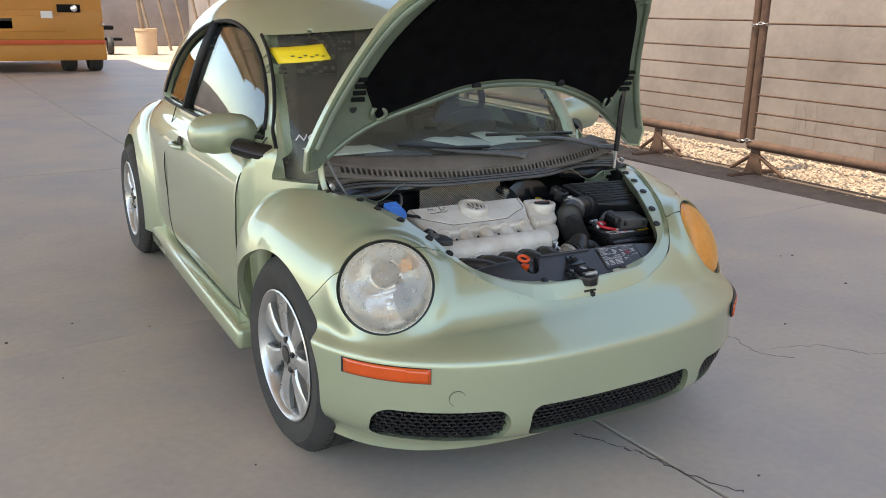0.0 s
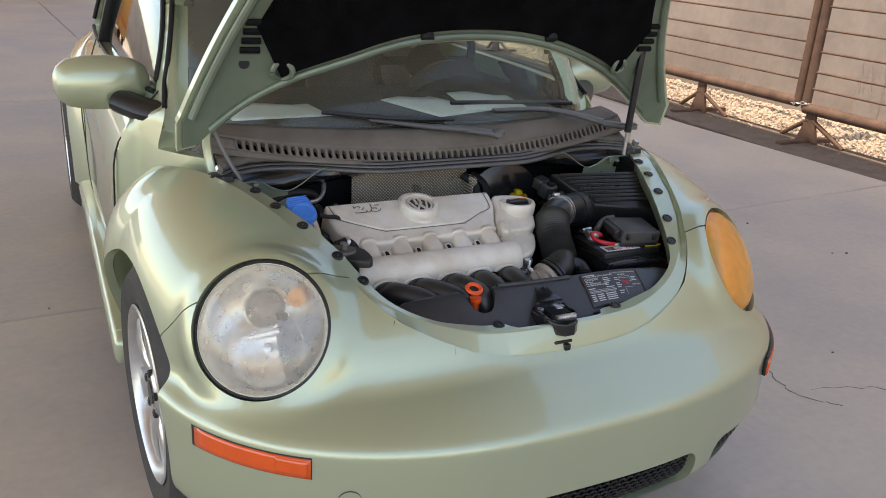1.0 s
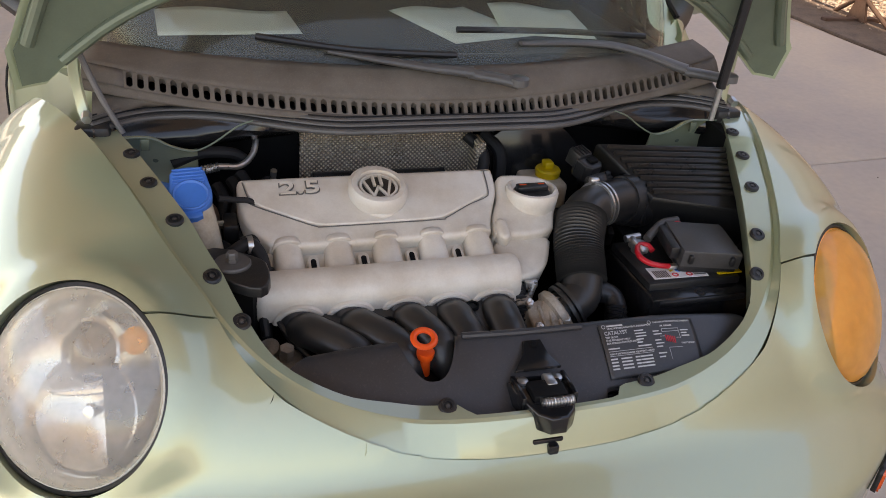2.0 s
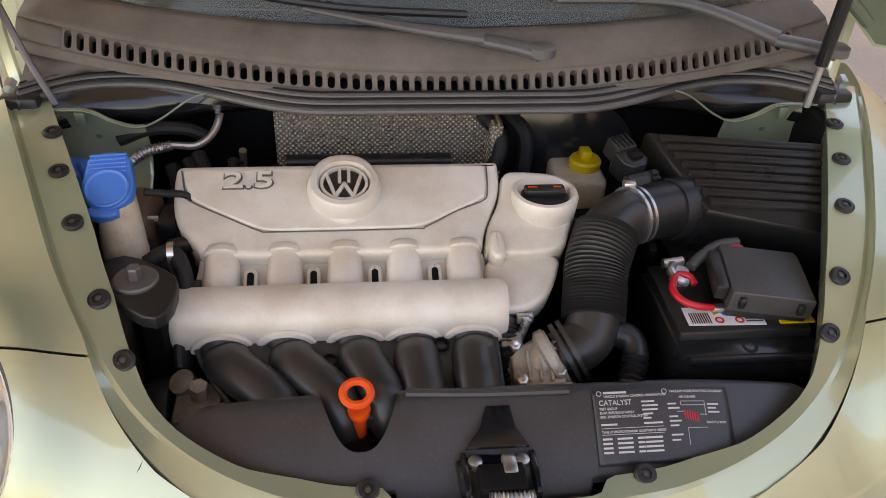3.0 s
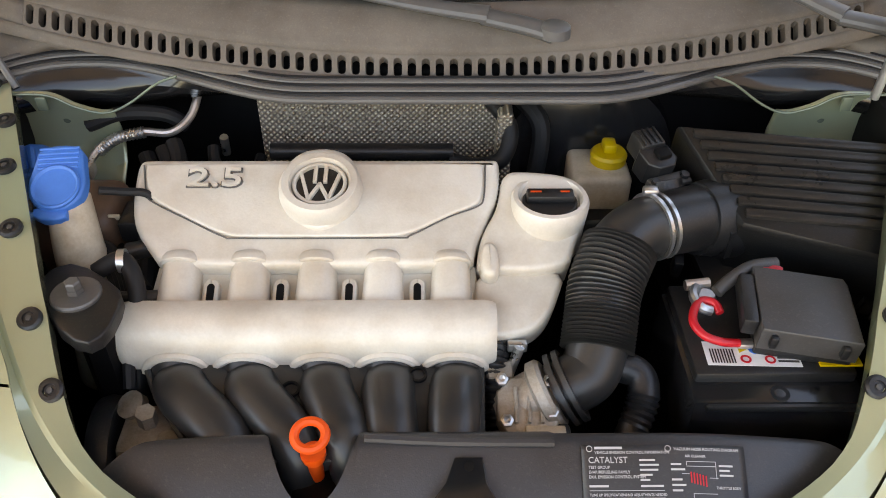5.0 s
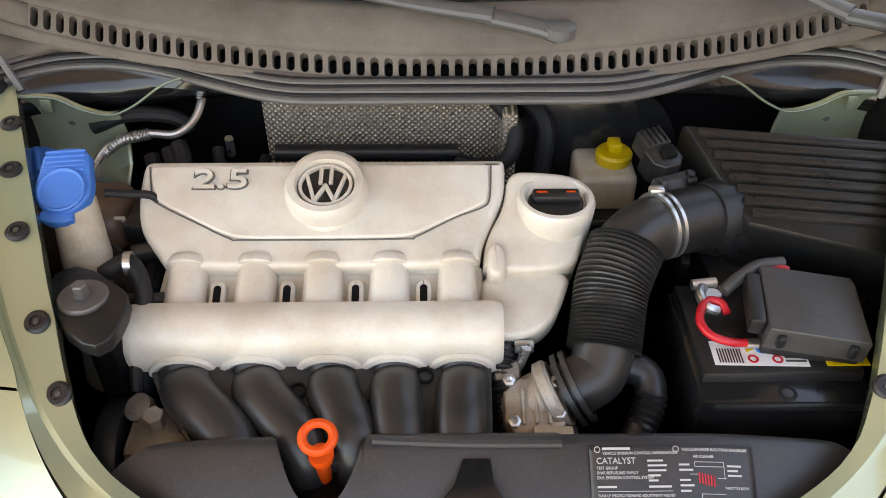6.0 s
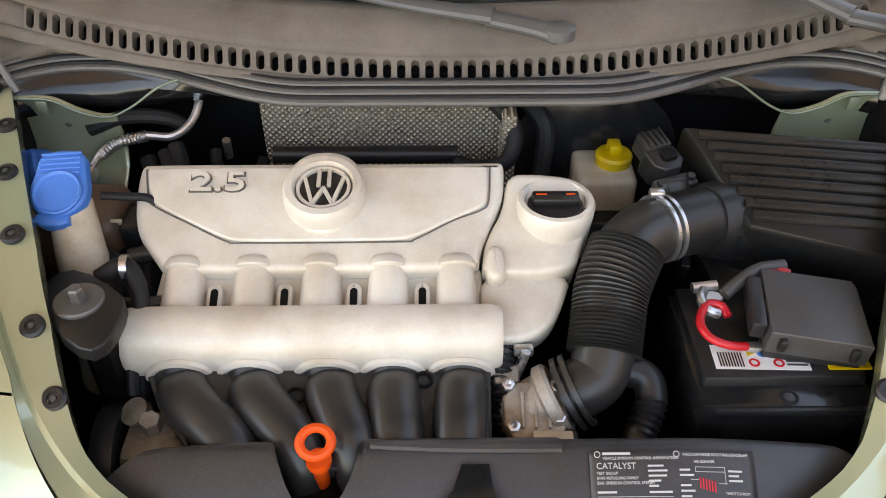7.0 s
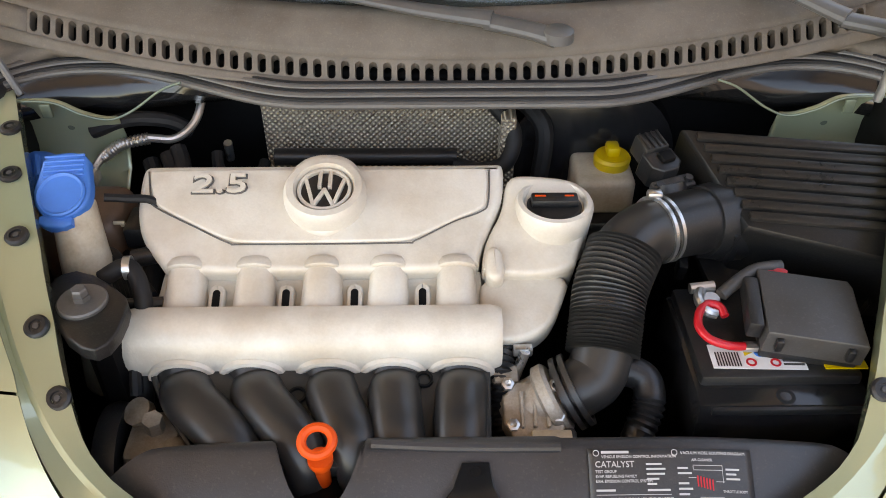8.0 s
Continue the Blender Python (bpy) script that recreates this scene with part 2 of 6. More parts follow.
def ring_loft(rings, bm=None, cap=True, closed=False):
    """Faces between rings of equal length."""
    bm = bm or bmesh.new()
    vs = [[bm.verts.new(p) for p in r] for r in rings]
    n = len(vs[0])
    for a, b in zip(vs, vs[1:] + ([vs[0]] if closed else [])):
        for i in range(n):
            bm.faces.new((a[i], a[(i + 1) % n], b[(i + 1) % n], b[i]))
    if cap and not closed:
        bm.faces.new(vs[0][::-1])
        bm.faces.new(vs[-1])
    return bm


def lathe(profile, m, seg=32, bm=None):
    """profile: (radius, height) pairs turned round the local z axis; open at both ends, it closes on itself as a ring."""
    ends = [profile[0][0] > 1e-6, profile[-1][0] > 1e-6]
    bm = bm or bmesh.new()
    ring_loft([[m @ Vector((r * math.cos(2 * math.pi * i / seg), r * math.sin(2 * math.pi * i / seg), h)) for i in range(seg)] for r, h in profile], bm, cap=False, closed=all(ends) and len(profile) > 2)
    if not all(ends):
        bmesh.ops.remove_doubles(bm, verts=bm.verts, dist=1e-6)
    return bm


def axis(p, d, roll=0.0):
    """A frame at p whose z axis points along d."""
    return Matrix.Translation(p) @ Vector(d).to_track_quat("Z", "Y").to_matrix().to_4x4() @ Matrix.Rotation(roll, 4, "Z")


def rod(a, b, r, seg=16, bm=None, r2=None):
    a, b = Vector(a), Vector(b)
    m, n = axis(a, b - a), (b - a).length
    ring = [(math.cos(2 * math.pi * i / seg), math.sin(2 * math.pi * i / seg)) for i in range(seg)]
    return ring_loft([[m @ Vector((k * x, k * y, h)) for x, y in ring] for k, h in ((r, 0), (r2 or r, n))], bm)


def spline(pts, per=8, closed=False):
    """Catmull-Rom points through pts."""
    p = [Vector(q) for q in pts]
    n = len(p)
    out = []
    for i in range(n if closed else n - 1):
        a, b, c, d = (p[(i + k) % n] if closed else p[min(max(i + k, 0), n - 1)] for k in (-1, 0, 1, 2))
        for j in range(per):
            t = j / per
            out.append(0.5 * ((2 * b) + (c - a) * t + (2 * a - 5 * b + 4 * c - d) * t * t + (3 * b - a - 3 * c + d) * t ** 3))
    return out if closed else out + [p[-1]]


def tube(pts, r, seg=14, per=8, bm=None, ribs=None, flat=1.0):
    """A pipe along pts; r: radius or a function of the run 0 to 1; ribs: (count, depth, from, to)."""
    line = spline(pts, per)
    if ribs:
        line = spline(pts, max(per, int(ribs[0] * 4 / (len(pts) - 1)) + 1))
    n = len(line)
    up = Vector((0, 0, 1)) if abs((line[-1] - line[0]).normalized().z) < 0.9 else Vector((0, 1, 0))
    rings = []
    for i, p in enumerate(line):
        t = (line[min(i + 1, n - 1)] - line[max(i - 1, 0)]).normalized()
        side = t.cross(up).normalized()
        up = side.cross(t).normalized()
        u = i / (n - 1)
        rad = r(u) if callable(r) else r
        if ribs and ribs[2] <= u <= ribs[3]:
            rad += ribs[1] * math.cos(2 * math.pi * ribs[0] * (u - ribs[2]) / (ribs[3] - ribs[2]))
        rings.append([p + rad * (math.cos(2 * math.pi * k / seg) * side + flat * math.sin(2 * math.pi * k / seg) * up) for k in range(seg)])
    return ring_loft(rings, bm)


def smooth_loop(pts, rounds=2):
    """Corner-cut closed outline."""
    for _ in range(rounds):
        out = []
        for i, a in enumerate(pts):
            b = pts[(i + 1) % len(pts)]
            out += [(a[0] * 0.75 + b[0] * 0.25, a[1] * 0.75 + b[1] * 0.25), (a[0] * 0.25 + b[0] * 0.75, a[1] * 0.25 + b[1] * 0.75)]
        pts = out
    return pts


def prism(outline, z0, z1, m=None, bev=0.0, bm=None, seg=3, draft=0.0):
    """A plate with a rounded upper edge: outline (u, v), from height z0 to z1."""
    m = m or Matrix.Identity(4)
    n = len(outline)
    cx, cy = sum(p[0] for p in outline) / n, sum(p[1] for p in outline) / n
    area = sum(outline[i][0] * outline[(i + 1) % n][1] - outline[(i + 1) % n][0] * outline[i][1] for i in range(n))
    sgn = 1 if area > 0 else -1

    def inset(d):
        out = []
        for i in range(n):
            a, b, c = Vector(outline[i - 1]), Vector(outline[i]), Vector(outline[(i + 1) % n])
            e1, e2 = (b - a), (c - b)
            n1, n2 = Vector((-e1.y, e1.x)) * sgn, Vector((-e2.y, e2.x)) * sgn
            nn = (n1.normalized() if n1.length else n1) + (n2.normalized() if n2.length else n2)
            nn = nn.normalized() if nn.length > 1e-9 else nn
            out.append(b + nn * d)
        return out
    levels = [(z0, -draft)]
    if bev > 0:
        levels += [(z1 - bev + bev * math.sin(a * math.pi / 2 / seg), bev * (1 - math.cos(a * math.pi / 2 / seg))) for a in range(seg + 1)]
    else:
        levels += [(z1, 0)]
    return ring_loft([[m @ Vector((p[0], p[1], z)) for p in inset(d)] for z, d in levels], bm)


def stadium(cx, cy, w, h, seg=6):
    r = min(w, h) / 2
    out = []
    for qx, qy, a0 in ((w / 2 - r, h / 2 - r, 0), (-w / 2 + r, h / 2 - r, 90), (-w / 2 + r, -h / 2 + r, 180), (w / 2 - r, -h / 2 + r, 270)):
        out += [(cx + qx + r * math.cos(radians(a0 + 90 * k / seg)), cy + qy + r * math.sin(radians(a0 + 90 * k / seg))) for k in range(seg + 1)]
    return out


def words(name, text, size, m, material, parent, depth=0.0006, bold=0.0):
    cu = bpy.data.curves.new(name, "FONT")
    cu.body, cu.size, cu.extrude, cu.resolution_u, cu.offset = text, size, depth, 3, bold
    tmp = new(name + "_tmp", cu)
    mesh = bpy.data.meshes.new_from_object(tmp.evaluated_get(bpy.context.evaluated_depsgraph_get()))
    bpy.data.objects.remove(tmp)
    mesh.name = name
    mesh.transform(m)
    return finish(name, mesh, material, parent)


# ---- solid shapes by distance fields ----
def net(comps, lo, hi, h):
    """Meshes the meeting of several solids (each < 0 inside) by a surface net, pulled onto the surfaces and their creases."""
    ax = [np.arange(lo[i], hi[i] + h, h) for i in range(3)]
    sh = tuple(len(a) for a in ax)
    P = np.stack(np.meshgrid(*ax, indexing="ij"), -1).reshape(-1, 3)
    vals = [c(P).reshape(sh) for c in comps]
    F = np.max(vals, axis=0)
    S = F < 0
    corner = [(i, j, k) for i in (0, 1) for j in (0, 1) for k in (0, 1)]

    def cut(A, o):
        return A[o[0]:sh[0] - 1 + o[0], o[1]:sh[1] - 1 + o[1], o[2]:sh[2] - 1 + o[2]]
    cnt = sum(cut(S, o).astype(int) for o in corner)
    act = np.argwhere((cnt > 0) & (cnt < 8))
    ident = -np.ones(tuple(s - 1 for s in sh), int)
    ident[tuple(act.T)] = np.arange(len(act))
    crossed = []
    for v in vals:
        k = sum((v < 0)[tuple((act + o).T)].astype(int) for o in corner)
        crossed.append((k > 0) & (k < 8))
    tot, num = np.zeros((len(act), 3)), np.zeros(len(act))
    for a in corner:
        for d in range(3):
            if a[d]:
                continue
            b = list(a)
            b[d] = 1
            fa, fb = F[tuple((act + a).T)], F[tuple((act + b).T)]
            ok = (fa < 0) != (fb < 0)
            t = np.where(ok, fa / np.where(ok, fa - fb, 1), 0)
            q = act + np.array(a, float)
            q[:, d] += t
            tot += q * ok[:, None]
            num += ok
    V = tot / num[:, None] * h + np.array(lo)
    quads = []
    for d in range(3):
        e1, e2 = (d + 1) % 3, (d + 2) % 3
        up = [slice(None)] * 3
        dn = [slice(None)] * 3
        up[d], dn[d] = slice(1, None), slice(None, -1)
        A, B = S[tuple(dn)], S[tuple(up)]
        idx = np.argwhere(A != B)
        idx = idx[(idx[:, e1] > 0) & (idx[:, e2] > 0) & (idx[:, e1] < sh[e1] - 1) & (idx[:, e2] < sh[e2] - 1)]
        cs = []
        for o1, o2 in ((-1, -1), (0, -1), (0, 0), (-1, 0)):
            q = idx.copy()
            q[:, e1] += o1
            q[:, e2] += o2
            cs.append(ident[tuple(q.T)])
        Q = np.stack(cs, 1)
        flip = ~A[tuple(idx.T)]
        Q[flip] = Q[flip][:, ::-1]
        quads.append(Q)
    Q = np.concatenate(quads)
    V0, e = V.copy(), 1e-3
    for _ in range(6):
        for c, own in zip(comps, crossed):
            v = c(V)
            near = (own & (v > -1.2 * h)) | (v > 0)
            if not near.any():
                continue
            p = V[near]
            g = np.stack([(c(p + e * np.eye(3)[i]) - c(p - e * np.eye(3)[i])) / (2 * e) for i in range(3)], 1)
            V[near] = p - (v[near] / np.maximum((g * g).sum(1), 0.05))[:, None] * g
        off = V - V0
        ln = np.linalg.norm(off, axis=1)
        V = V0 + off * np.minimum(1, 1.5 * h / np.maximum(ln, 1e-9))[:, None]
    return V, Q


def solid(name, comps, lo, hi, h, material, parent, label="", turn=None, mirror=False, angle=38, sheet=0.0):
    """sheet: keeps the first field's face alone, as a curved pane of that thickness."""
    V, Q = net(comps, lo, hi, h)
    if sheet:
        Q = Q[(np.abs(comps[0](V)) < 0.001)[Q].all(1)]
        used = np.unique(Q)
        swap = np.zeros(len(V), int)
        swap[used] = np.arange(len(used))
        V, Q = V[used], swap[Q]
    if turn is not None:
        R = np.array(turn)
        V = V @ R[:3, :3].T + R[:3, 3]
    made = []
    for sx in ((1, -1) if mirror else (1,)):
        mesh = bpy.data.meshes.new(name)
        mesh.from_pydata((V * (sx, 1, 1)).tolist(), [], (Q if sx > 0 else Q[:, ::-1]).tolist())
        mesh.update()
        made.append(finish(name, mesh, material, parent, label, angle))
        if sheet:
            th = made[-1].modifiers.new("thickness", "SOLIDIFY")
            th.thickness, th.offset = sheet, -1
    return made if mirror else made[0]


def super_ellipsoid(P, c, r, n):
    u = np.maximum(np.abs((P - np.array(c)) / np.array(r)), 1e-4)
    f = np.maximum((u ** n).sum(1), 1e-6) ** (1 / n)
    g = f[:, None] ** (1 - n) * u ** (n - 1) / np.array(r)
    return (f - 1) / np.linalg.norm(g, axis=1)


def smin(a, b, k):
    t = np.clip(0.5 + 0.5 * (b - a) / k, 0, 1)
    return b * (1 - t) + a * t - k * t * (1 - t)


def half(P):
    """Places folded onto the side x > 0."""
    q = P.copy()
    q[:, 0] = np.abs(q[:, 0])
    return q


# ---- the car's skin as fields ----
AXLE_F, AXLE_R, HUB_Z, TYRE_R = 0.81, 3.315, 0.316, 0.316


def fender_field(P):
    q = half(P)
    q[:, 0] = 0.532 + (q[:, 0] - 0.532) * (1 - 0.12 * np.clip((q[:, 1] - 0.95) / 0.25, 0, 1))
    q[:, 1] = np.where(q[:, 1] > 1.01, 1.01 + (q[:, 1] - 1.01) * 0.617 / 0.305, q[:, 1])
    q[:, 2] = np.where(q[:, 2] < 0.529, 0.529 + (q[:, 2] - 0.529) * 0.300 / 0.44, q[:, 2])
    return super_ellipsoid(q, (0.532, 1.01, 0.529), (0.294, 0.617, 0.300), 2.192)


def hood_field(P):
    q = half(P)
    q[:, 0] *= 1 + 0.19 * np.clip((q[:, 1] - 0.93) / 0.22, 0, 1)
    return super_ellipsoid(q, (0, 0.929, 0.216), (0.771, 0.692, 0.568), 3.297) + 0.35 * np.maximum(P[:, 1] - 1.02, 0)


def bumper_field(P):
    q = half(P)
    s = ((q[:, 0] / 0.824) ** 2.6 + np.abs((q[:, 1] - 0.837) / 0.716) ** 2.6) ** (1 / 2.6)
    w = np.abs((q[:, 2] - 0.375) / np.where(q[:, 2] > 0.375, 0.32, 0.214))
    body = ((s ** 5.0 + w ** 5.0) ** 0.2 - 1) * 0.35
    shelf = (q[:, 2] - (0.468 + 0.50 * (1 - s) - 0.65 * (1 - s) ** 2)) * 0.85
    return -smin(-body, -shelf, 0.010)


LAMP = Vector((0.599, 0.442, 0.624))
LAMP_N = Vector((0.48, -0.71, 0.51)).normalized()


def lamp_pod(P):
    """The rounded stub of fender that carries the headlight."""
    d = half(P) - np.array(LAMP)
    a = d @ np.array(LAMP_N)
    r = np.sqrt(np.maximum((d * d).sum(1) - a * a, 0))
    u, v = np.maximum(r - 0.132, 0), np.maximum(np.maximum(a + 0.022, -0.22 - a), 0)
    return np.hypot(u, v) + np.minimum(np.maximum(r - 0.132, a + 0.022), 0) - 0.020


def front_field(P):
    return smin(smin(smin(hood_field(P), fender_field(P), 0.085), bumper_field(P), 0.025), lamp_pod(P), 0.06)


def rear_fender_field(P):
    return super_ellipsoid(half(P), (0.555, 3.27, 0.34), (0.31, 0.62, 0.53), 2.4)


def lower_field(P):
    return super_ellipsoid(half(P), (0, 2.05, 0.54), (0.795, 1.58, 0.42), 4.5)


def cabin_field(P):
    def shape(p):
        q = half(p)
        s = (np.abs((q[:, 1] - 2.22) / 1.34) ** 2.4 + np.abs((q[:, 2] - 0.58) / 0.91) ** 2.4) ** (1 / 2.4)
        x = q[:, 0] / (0.72 - 0.18 * np.clip(q[:, 2] - 0.95, 0, 1))
        return (x ** 4 + s ** 4) ** 0.25 - 1
    v = shape(P)
    g = np.stack([shape(P + d) - v for d in 1e-3 * np.eye(3)], 1) * 1e3
    return v / np.maximum(np.linalg.norm(g, axis=1), 0.3)


def side_field(P):
    return smin(lower_field(P), cabin_field(P), 0.03)


def bay_curve(P, shift=0.015):
    """Distance in plan from the line of the bolts round the engine bay, < 0 inside."""
    def g(x, y):
        w = 0.435 + 0.43 * np.log1p(np.exp((y - 0.50) / 0.03)) * 0.03
        return ((x / w) ** 2.6 + np.maximum(0.62 - y, 0) ** 2.6 / 0.295 ** 2.6) ** (1 / 2.6) - 1
    x, y = np.maximum(np.abs(P[:, 0] - shift), 1e-3), P[:, 1]
    e = 2e-3
    v = g(x, y)
    gx, gy = (g(x + e, y) - v) / e, (g(x, y + e) - v) / e
    return v / np.maximum(np.hypot(gx, gy), 0.8)


def plane_field(p, n):
    n = np.array(n, float) / np.linalg.norm(n)
    return lambda P: (half(P) - np.array(p)) @ n


def minus(f, d=0.0):
    return lambda P: -f(P) + d


def plus(f, d):
    return lambda P: f(P) + d


def wheel_hole(y, r):
    return lambda P: np.minimum(r - np.hypot(P[:, 1] - y, P[:, 2] - HUB_Z), np.abs(P[:, 0]) - 0.50)


def lip_edge(P):
    return 0.028 + 0.022 * np.clip((0.47 - P[:, 1]) / 0.12, 0, 1) - bay_curve(P)


seam = plane_field((0.786, 0.637, 0.523), np.cross(np.array((0.388, 0.459, 0.69)) - np.array((0.786, 0.637, 0.523)), (0, -0.6, 0.8)))
def lamp_tube(P):
    d = half(P) - np.array(LAMP)
    a = d @ np.array(LAMP_N)
    return np.sqrt(np.maximum((d * d).sum(1) - a * a, 0)) - 0.138


def lamp_hole(P):
    return np.maximum(lamp_tube(P), -0.2 - (half(P) - np.array(LAMP)) @ np.array(LAMP_N))


def slot_field(x0, x1, z0, z1, r=0.03):
    """An upright rounded opening in the bumper, seen along y."""
    def f(P):
        dx = np.abs(P[:, 0] - (x0 + x1) / 2) - (x1 - x0) / 2 + r
        zc = (z0 + z1) / 2
        dz = np.abs(P[:, 2] - zc) - (z1 - z0) / 2 + r
        return np.hypot(np.maximum(dx, 0), np.maximum(dz, 0)) + np.minimum(np.maximum(dx, dz), 0) - r
    return f


car = thing("car", (0, 2.05, 0), "pale green metallic car with raised hood parked on concrete", "car")

sgn = 1 if seam(np.array([[0.6, 1.0, 0.8]]))[0] > 0 else -1
above = (lambda P: -sgn * seam(P) + 0.0015)
below = (lambda P: sgn * seam(P) + 0.0015)
intake_l, intake_c, intake_r = slot_field(-0.69, -0.355, 0.216, 0.322, 0.045), slot_field(-0.295, 0.295, 0.216, 0.322, 0.035), slot_field(0.355, 0.69, 0.216, 0.322, 0.045)

front_bumper = solid("front_bumper", [front_field, minus(front_field, -0.035), below, lip_edge, minus(lamp_hole), minus(intake_l), minus(intake_c), minus(intake_r), wheel_hole(0.838, 0.332), lambda P: 0.166 - P[:, 2], lambda P: P[:, 1] - 0.9],
                     (-0.90, 0.06, 0.145), (0.90, 0.82, 0.80), 0.0095, paint, car, "pale green bumper and nose panel")
for sx in (-1, 1):
    solid("front_fender", [front_field, minus(front_field, -0.020), above, lip_edge, minus(lamp_hole), wheel_hole(0.838, 0.332), lambda P: 0.22 - P[:, 2], lambda P: P[:, 1] - 1.46, lambda P: 0.2 - sx * P[:, 0]],
          (0.2 if sx > 0 else -0.90, 0.25, 0.18), (0.90 if sx > 0 else -0.2, 1.50, 0.90), 0.0095, paint, car, "pale green rounded fender")
def flange_height(y):
    """Height of the flat flange along the bay."""
    return np.interp(y, (0.25, 0.337, 0.40, 0.459, 0.521, 0.618, 0.705, 0.785, 0.95), (0.590, 0.606, 0.650, 0.690, 0.725, 0.763, 0.782, 0.797, 0.812))


def skin_z(x, y, depth=0.0, f=None):
    """Height of the front skin over a place of the plan."""
    lo, hi = 0.40, 1.1
    for _ in range(24):
        mid = (lo + hi) / 2
        if (f or front_field)(np.array([[x, y, mid]]))[0] + depth < 0:
            lo = mid
        else:
            hi = mid
    return lo


def offset_line(g, n=121):
    """Places of the plan at distance g outside the bolt line, from one rear corner round the nose to the other."""
    rows = []
    for k in range(n):
        a = radians(-178 + 176 * k / (n - 1))
        d = np.array((math.cos(a), math.sin(a)))
        lo, hi = 0.05, 1.2
        for _ in range(30):
            mid = (lo + hi) / 2
            x, y = 0.62 * d[0] * mid, 0.93 + 0.93 * d[1] * mid
            if bay_curve(np.array([[x, y, 0.0]]))[0] < g:
                lo = mid
            else:
                hi = mid
        rows.append((0.62 * d[0] * lo, 0.93 + 0.93 * d[1] * lo))
    return rows


bm = bmesh.new()
base = offset_line(0.0)
cross = []


def hem_offset(x, y):
    """How far the inner hem of the flange lies from the bolt line: close to it at the nose, further in along the sides."""
    d = float(np.interp(y, (0.33, 0.345, 0.362, 0.40, 0.42, 0.45, 0.52, 0.60), (-0.010, -0.008, 0.002, 0.005, 0.003, -0.006, -0.020, -0.026)))
    notch = float(np.clip((0.122 - abs(x - 0.008)) / 0.016, 0, 1)) if y < 0.5 else 0.0
    return d + (0.012 - d) * notch


for g, kind in ((0.0, "hem"), (0.0, "top"), (0.12, "top"), (0.5, "top"), (1.0, "top"), (0.024, "crest"), (None, "skin"), (None, "under")):
    row = []
    for k, (x0, y0) in enumerate(base):
        lip = float(0.028 + 0.022 * np.clip((0.47 - y0) / 0.12, 0, 1)) + (0.004 if kind == "skin" else 0.010)
        e = 2e-3
        p = np.array([[x0, y0, 0.0], [x0 + e, y0, 0.0], [x0, y0 + e, 0.0]])
        v = bay_curve(p)
        nrm = np.array((v[1] - v[0], v[2] - v[0]))
        nrm = nrm / max(np.linalg.norm(nrm), 1e-9)
        hem = hem_offset(x0, y0)
        d = lip if g is None else g if kind == "crest" else hem + (0.019 - hem) * g
        x, y = x0 + nrm[0] * d, y0 + nrm[1] * d
        zb = float(flange_height(y0))
        z = {"hem": zb - 0.03, "top": zb, "crest": zb - 0.003}.get(kind)
        if z is None:
            z = skin_z(x, y, 0.003) - (0.03 if kind == "under" else 0.0)
        row.append(bm.verts.new((x, y, z)))
    cross.append(row)
for ra, rb in zip(cross, cross[1:]):
    for k in range(len(base) - 1):
        bm.faces.new((ra[k], ra[k + 1], rb[k + 1], rb[k]))
flange = part("bay_flange", bm, paint, car, "green hood opening flange", 22)
flange.modifiers.new("thickness", "SOLIDIFY").thickness = 0.003

# body side, roof and doors
WIN_Z = 0.925


def side_window(P):
    q = P
    arch = np.hypot((q[:, 1] - 2.08) / 0.765, np.maximum(q[:, 2] - 0.90, 0) / 0.415) - 1
    return np.maximum.reduce([arch * 0.5, WIN_Z - q[:, 2], 0.35 - np.abs(q[:, 0])])


def screen_window(P):
    q = half(P)
    k = q[:, 2] - 0.89
    return np.maximum.reduce([q[:, 0] - (0.660 - 0.26 * (q[:, 2] - 0.88)), q[:, 2] - (1.31 - 0.13 * q[:, 0] ** 2), 0.80 - q[:, 2], q[:, 1] - (1.22 + 0.45 * k + 1.6 * k * k)])


def shell_field(P):
    """The body side, its shoulder drawn in to the foot of the windscreen pillar behind the front fender."""
    return np.maximum(side_field(P), cabin_field(P) - np.interp(P[:, 1], (1.06, 1.26, 1.40), (0.0, 0.055, 0.30)))


def cavity(P):
    return np.maximum(shell_field(P) + 0.045, 0.30 - P[:, 2])


body_shell = solid("body_shell", [shell_field, minus(cavity), minus(side_window), minus(screen_window), wheel_hole(AXLE_R, 0.37), wheel_hole(AXLE_F, 0.358), lambda P: 0.20 - P[:, 2], lambda P: 1.05 - P[:, 1]],
                   (-0.84, 0.88, 0.18), (0.84, 4.0, 1.52), 0.017, paint, car, "pale green roof and body sides")
headliner = solid("headliner", [plus(shell_field, 0.047), minus(shell_field, -0.060), minus(side_window), minus(screen_window), lambda P: 0.45 - P[:, 2], lambda P: 1.16 - P[:, 1]],
                  (-0.80, 0.95, 0.43), (0.80, 3.9, 1.48), 0.022, headliner_mat, car, "dark roof lining")
solid("rear_fender", [rear_fender_field, minus(rear_fender_field, -0.05), wheel_hole(AXLE_R, 0.365), lambda P: 0.22 - P[:, 2], lambda P: 0.45 - P[:, 0]],
                     (0.45, 2.6, 0.18), (0.90, 3.95, 0.92), 0.014, paint, car, "pale green rear fender", mirror=True)
for sx in (-1, 1):
    solid("side_glass", [plus(cabin_field, 0.016), plus(side_window, -0.012), lambda P: 0.4 - sx * P[:, 0]], (-0.8, 0.9, 0.9), (0.8, 3.5, 1.5), 0.02, glass, car, "tinted side window glass", sheet=0.005).visible_shadow = False
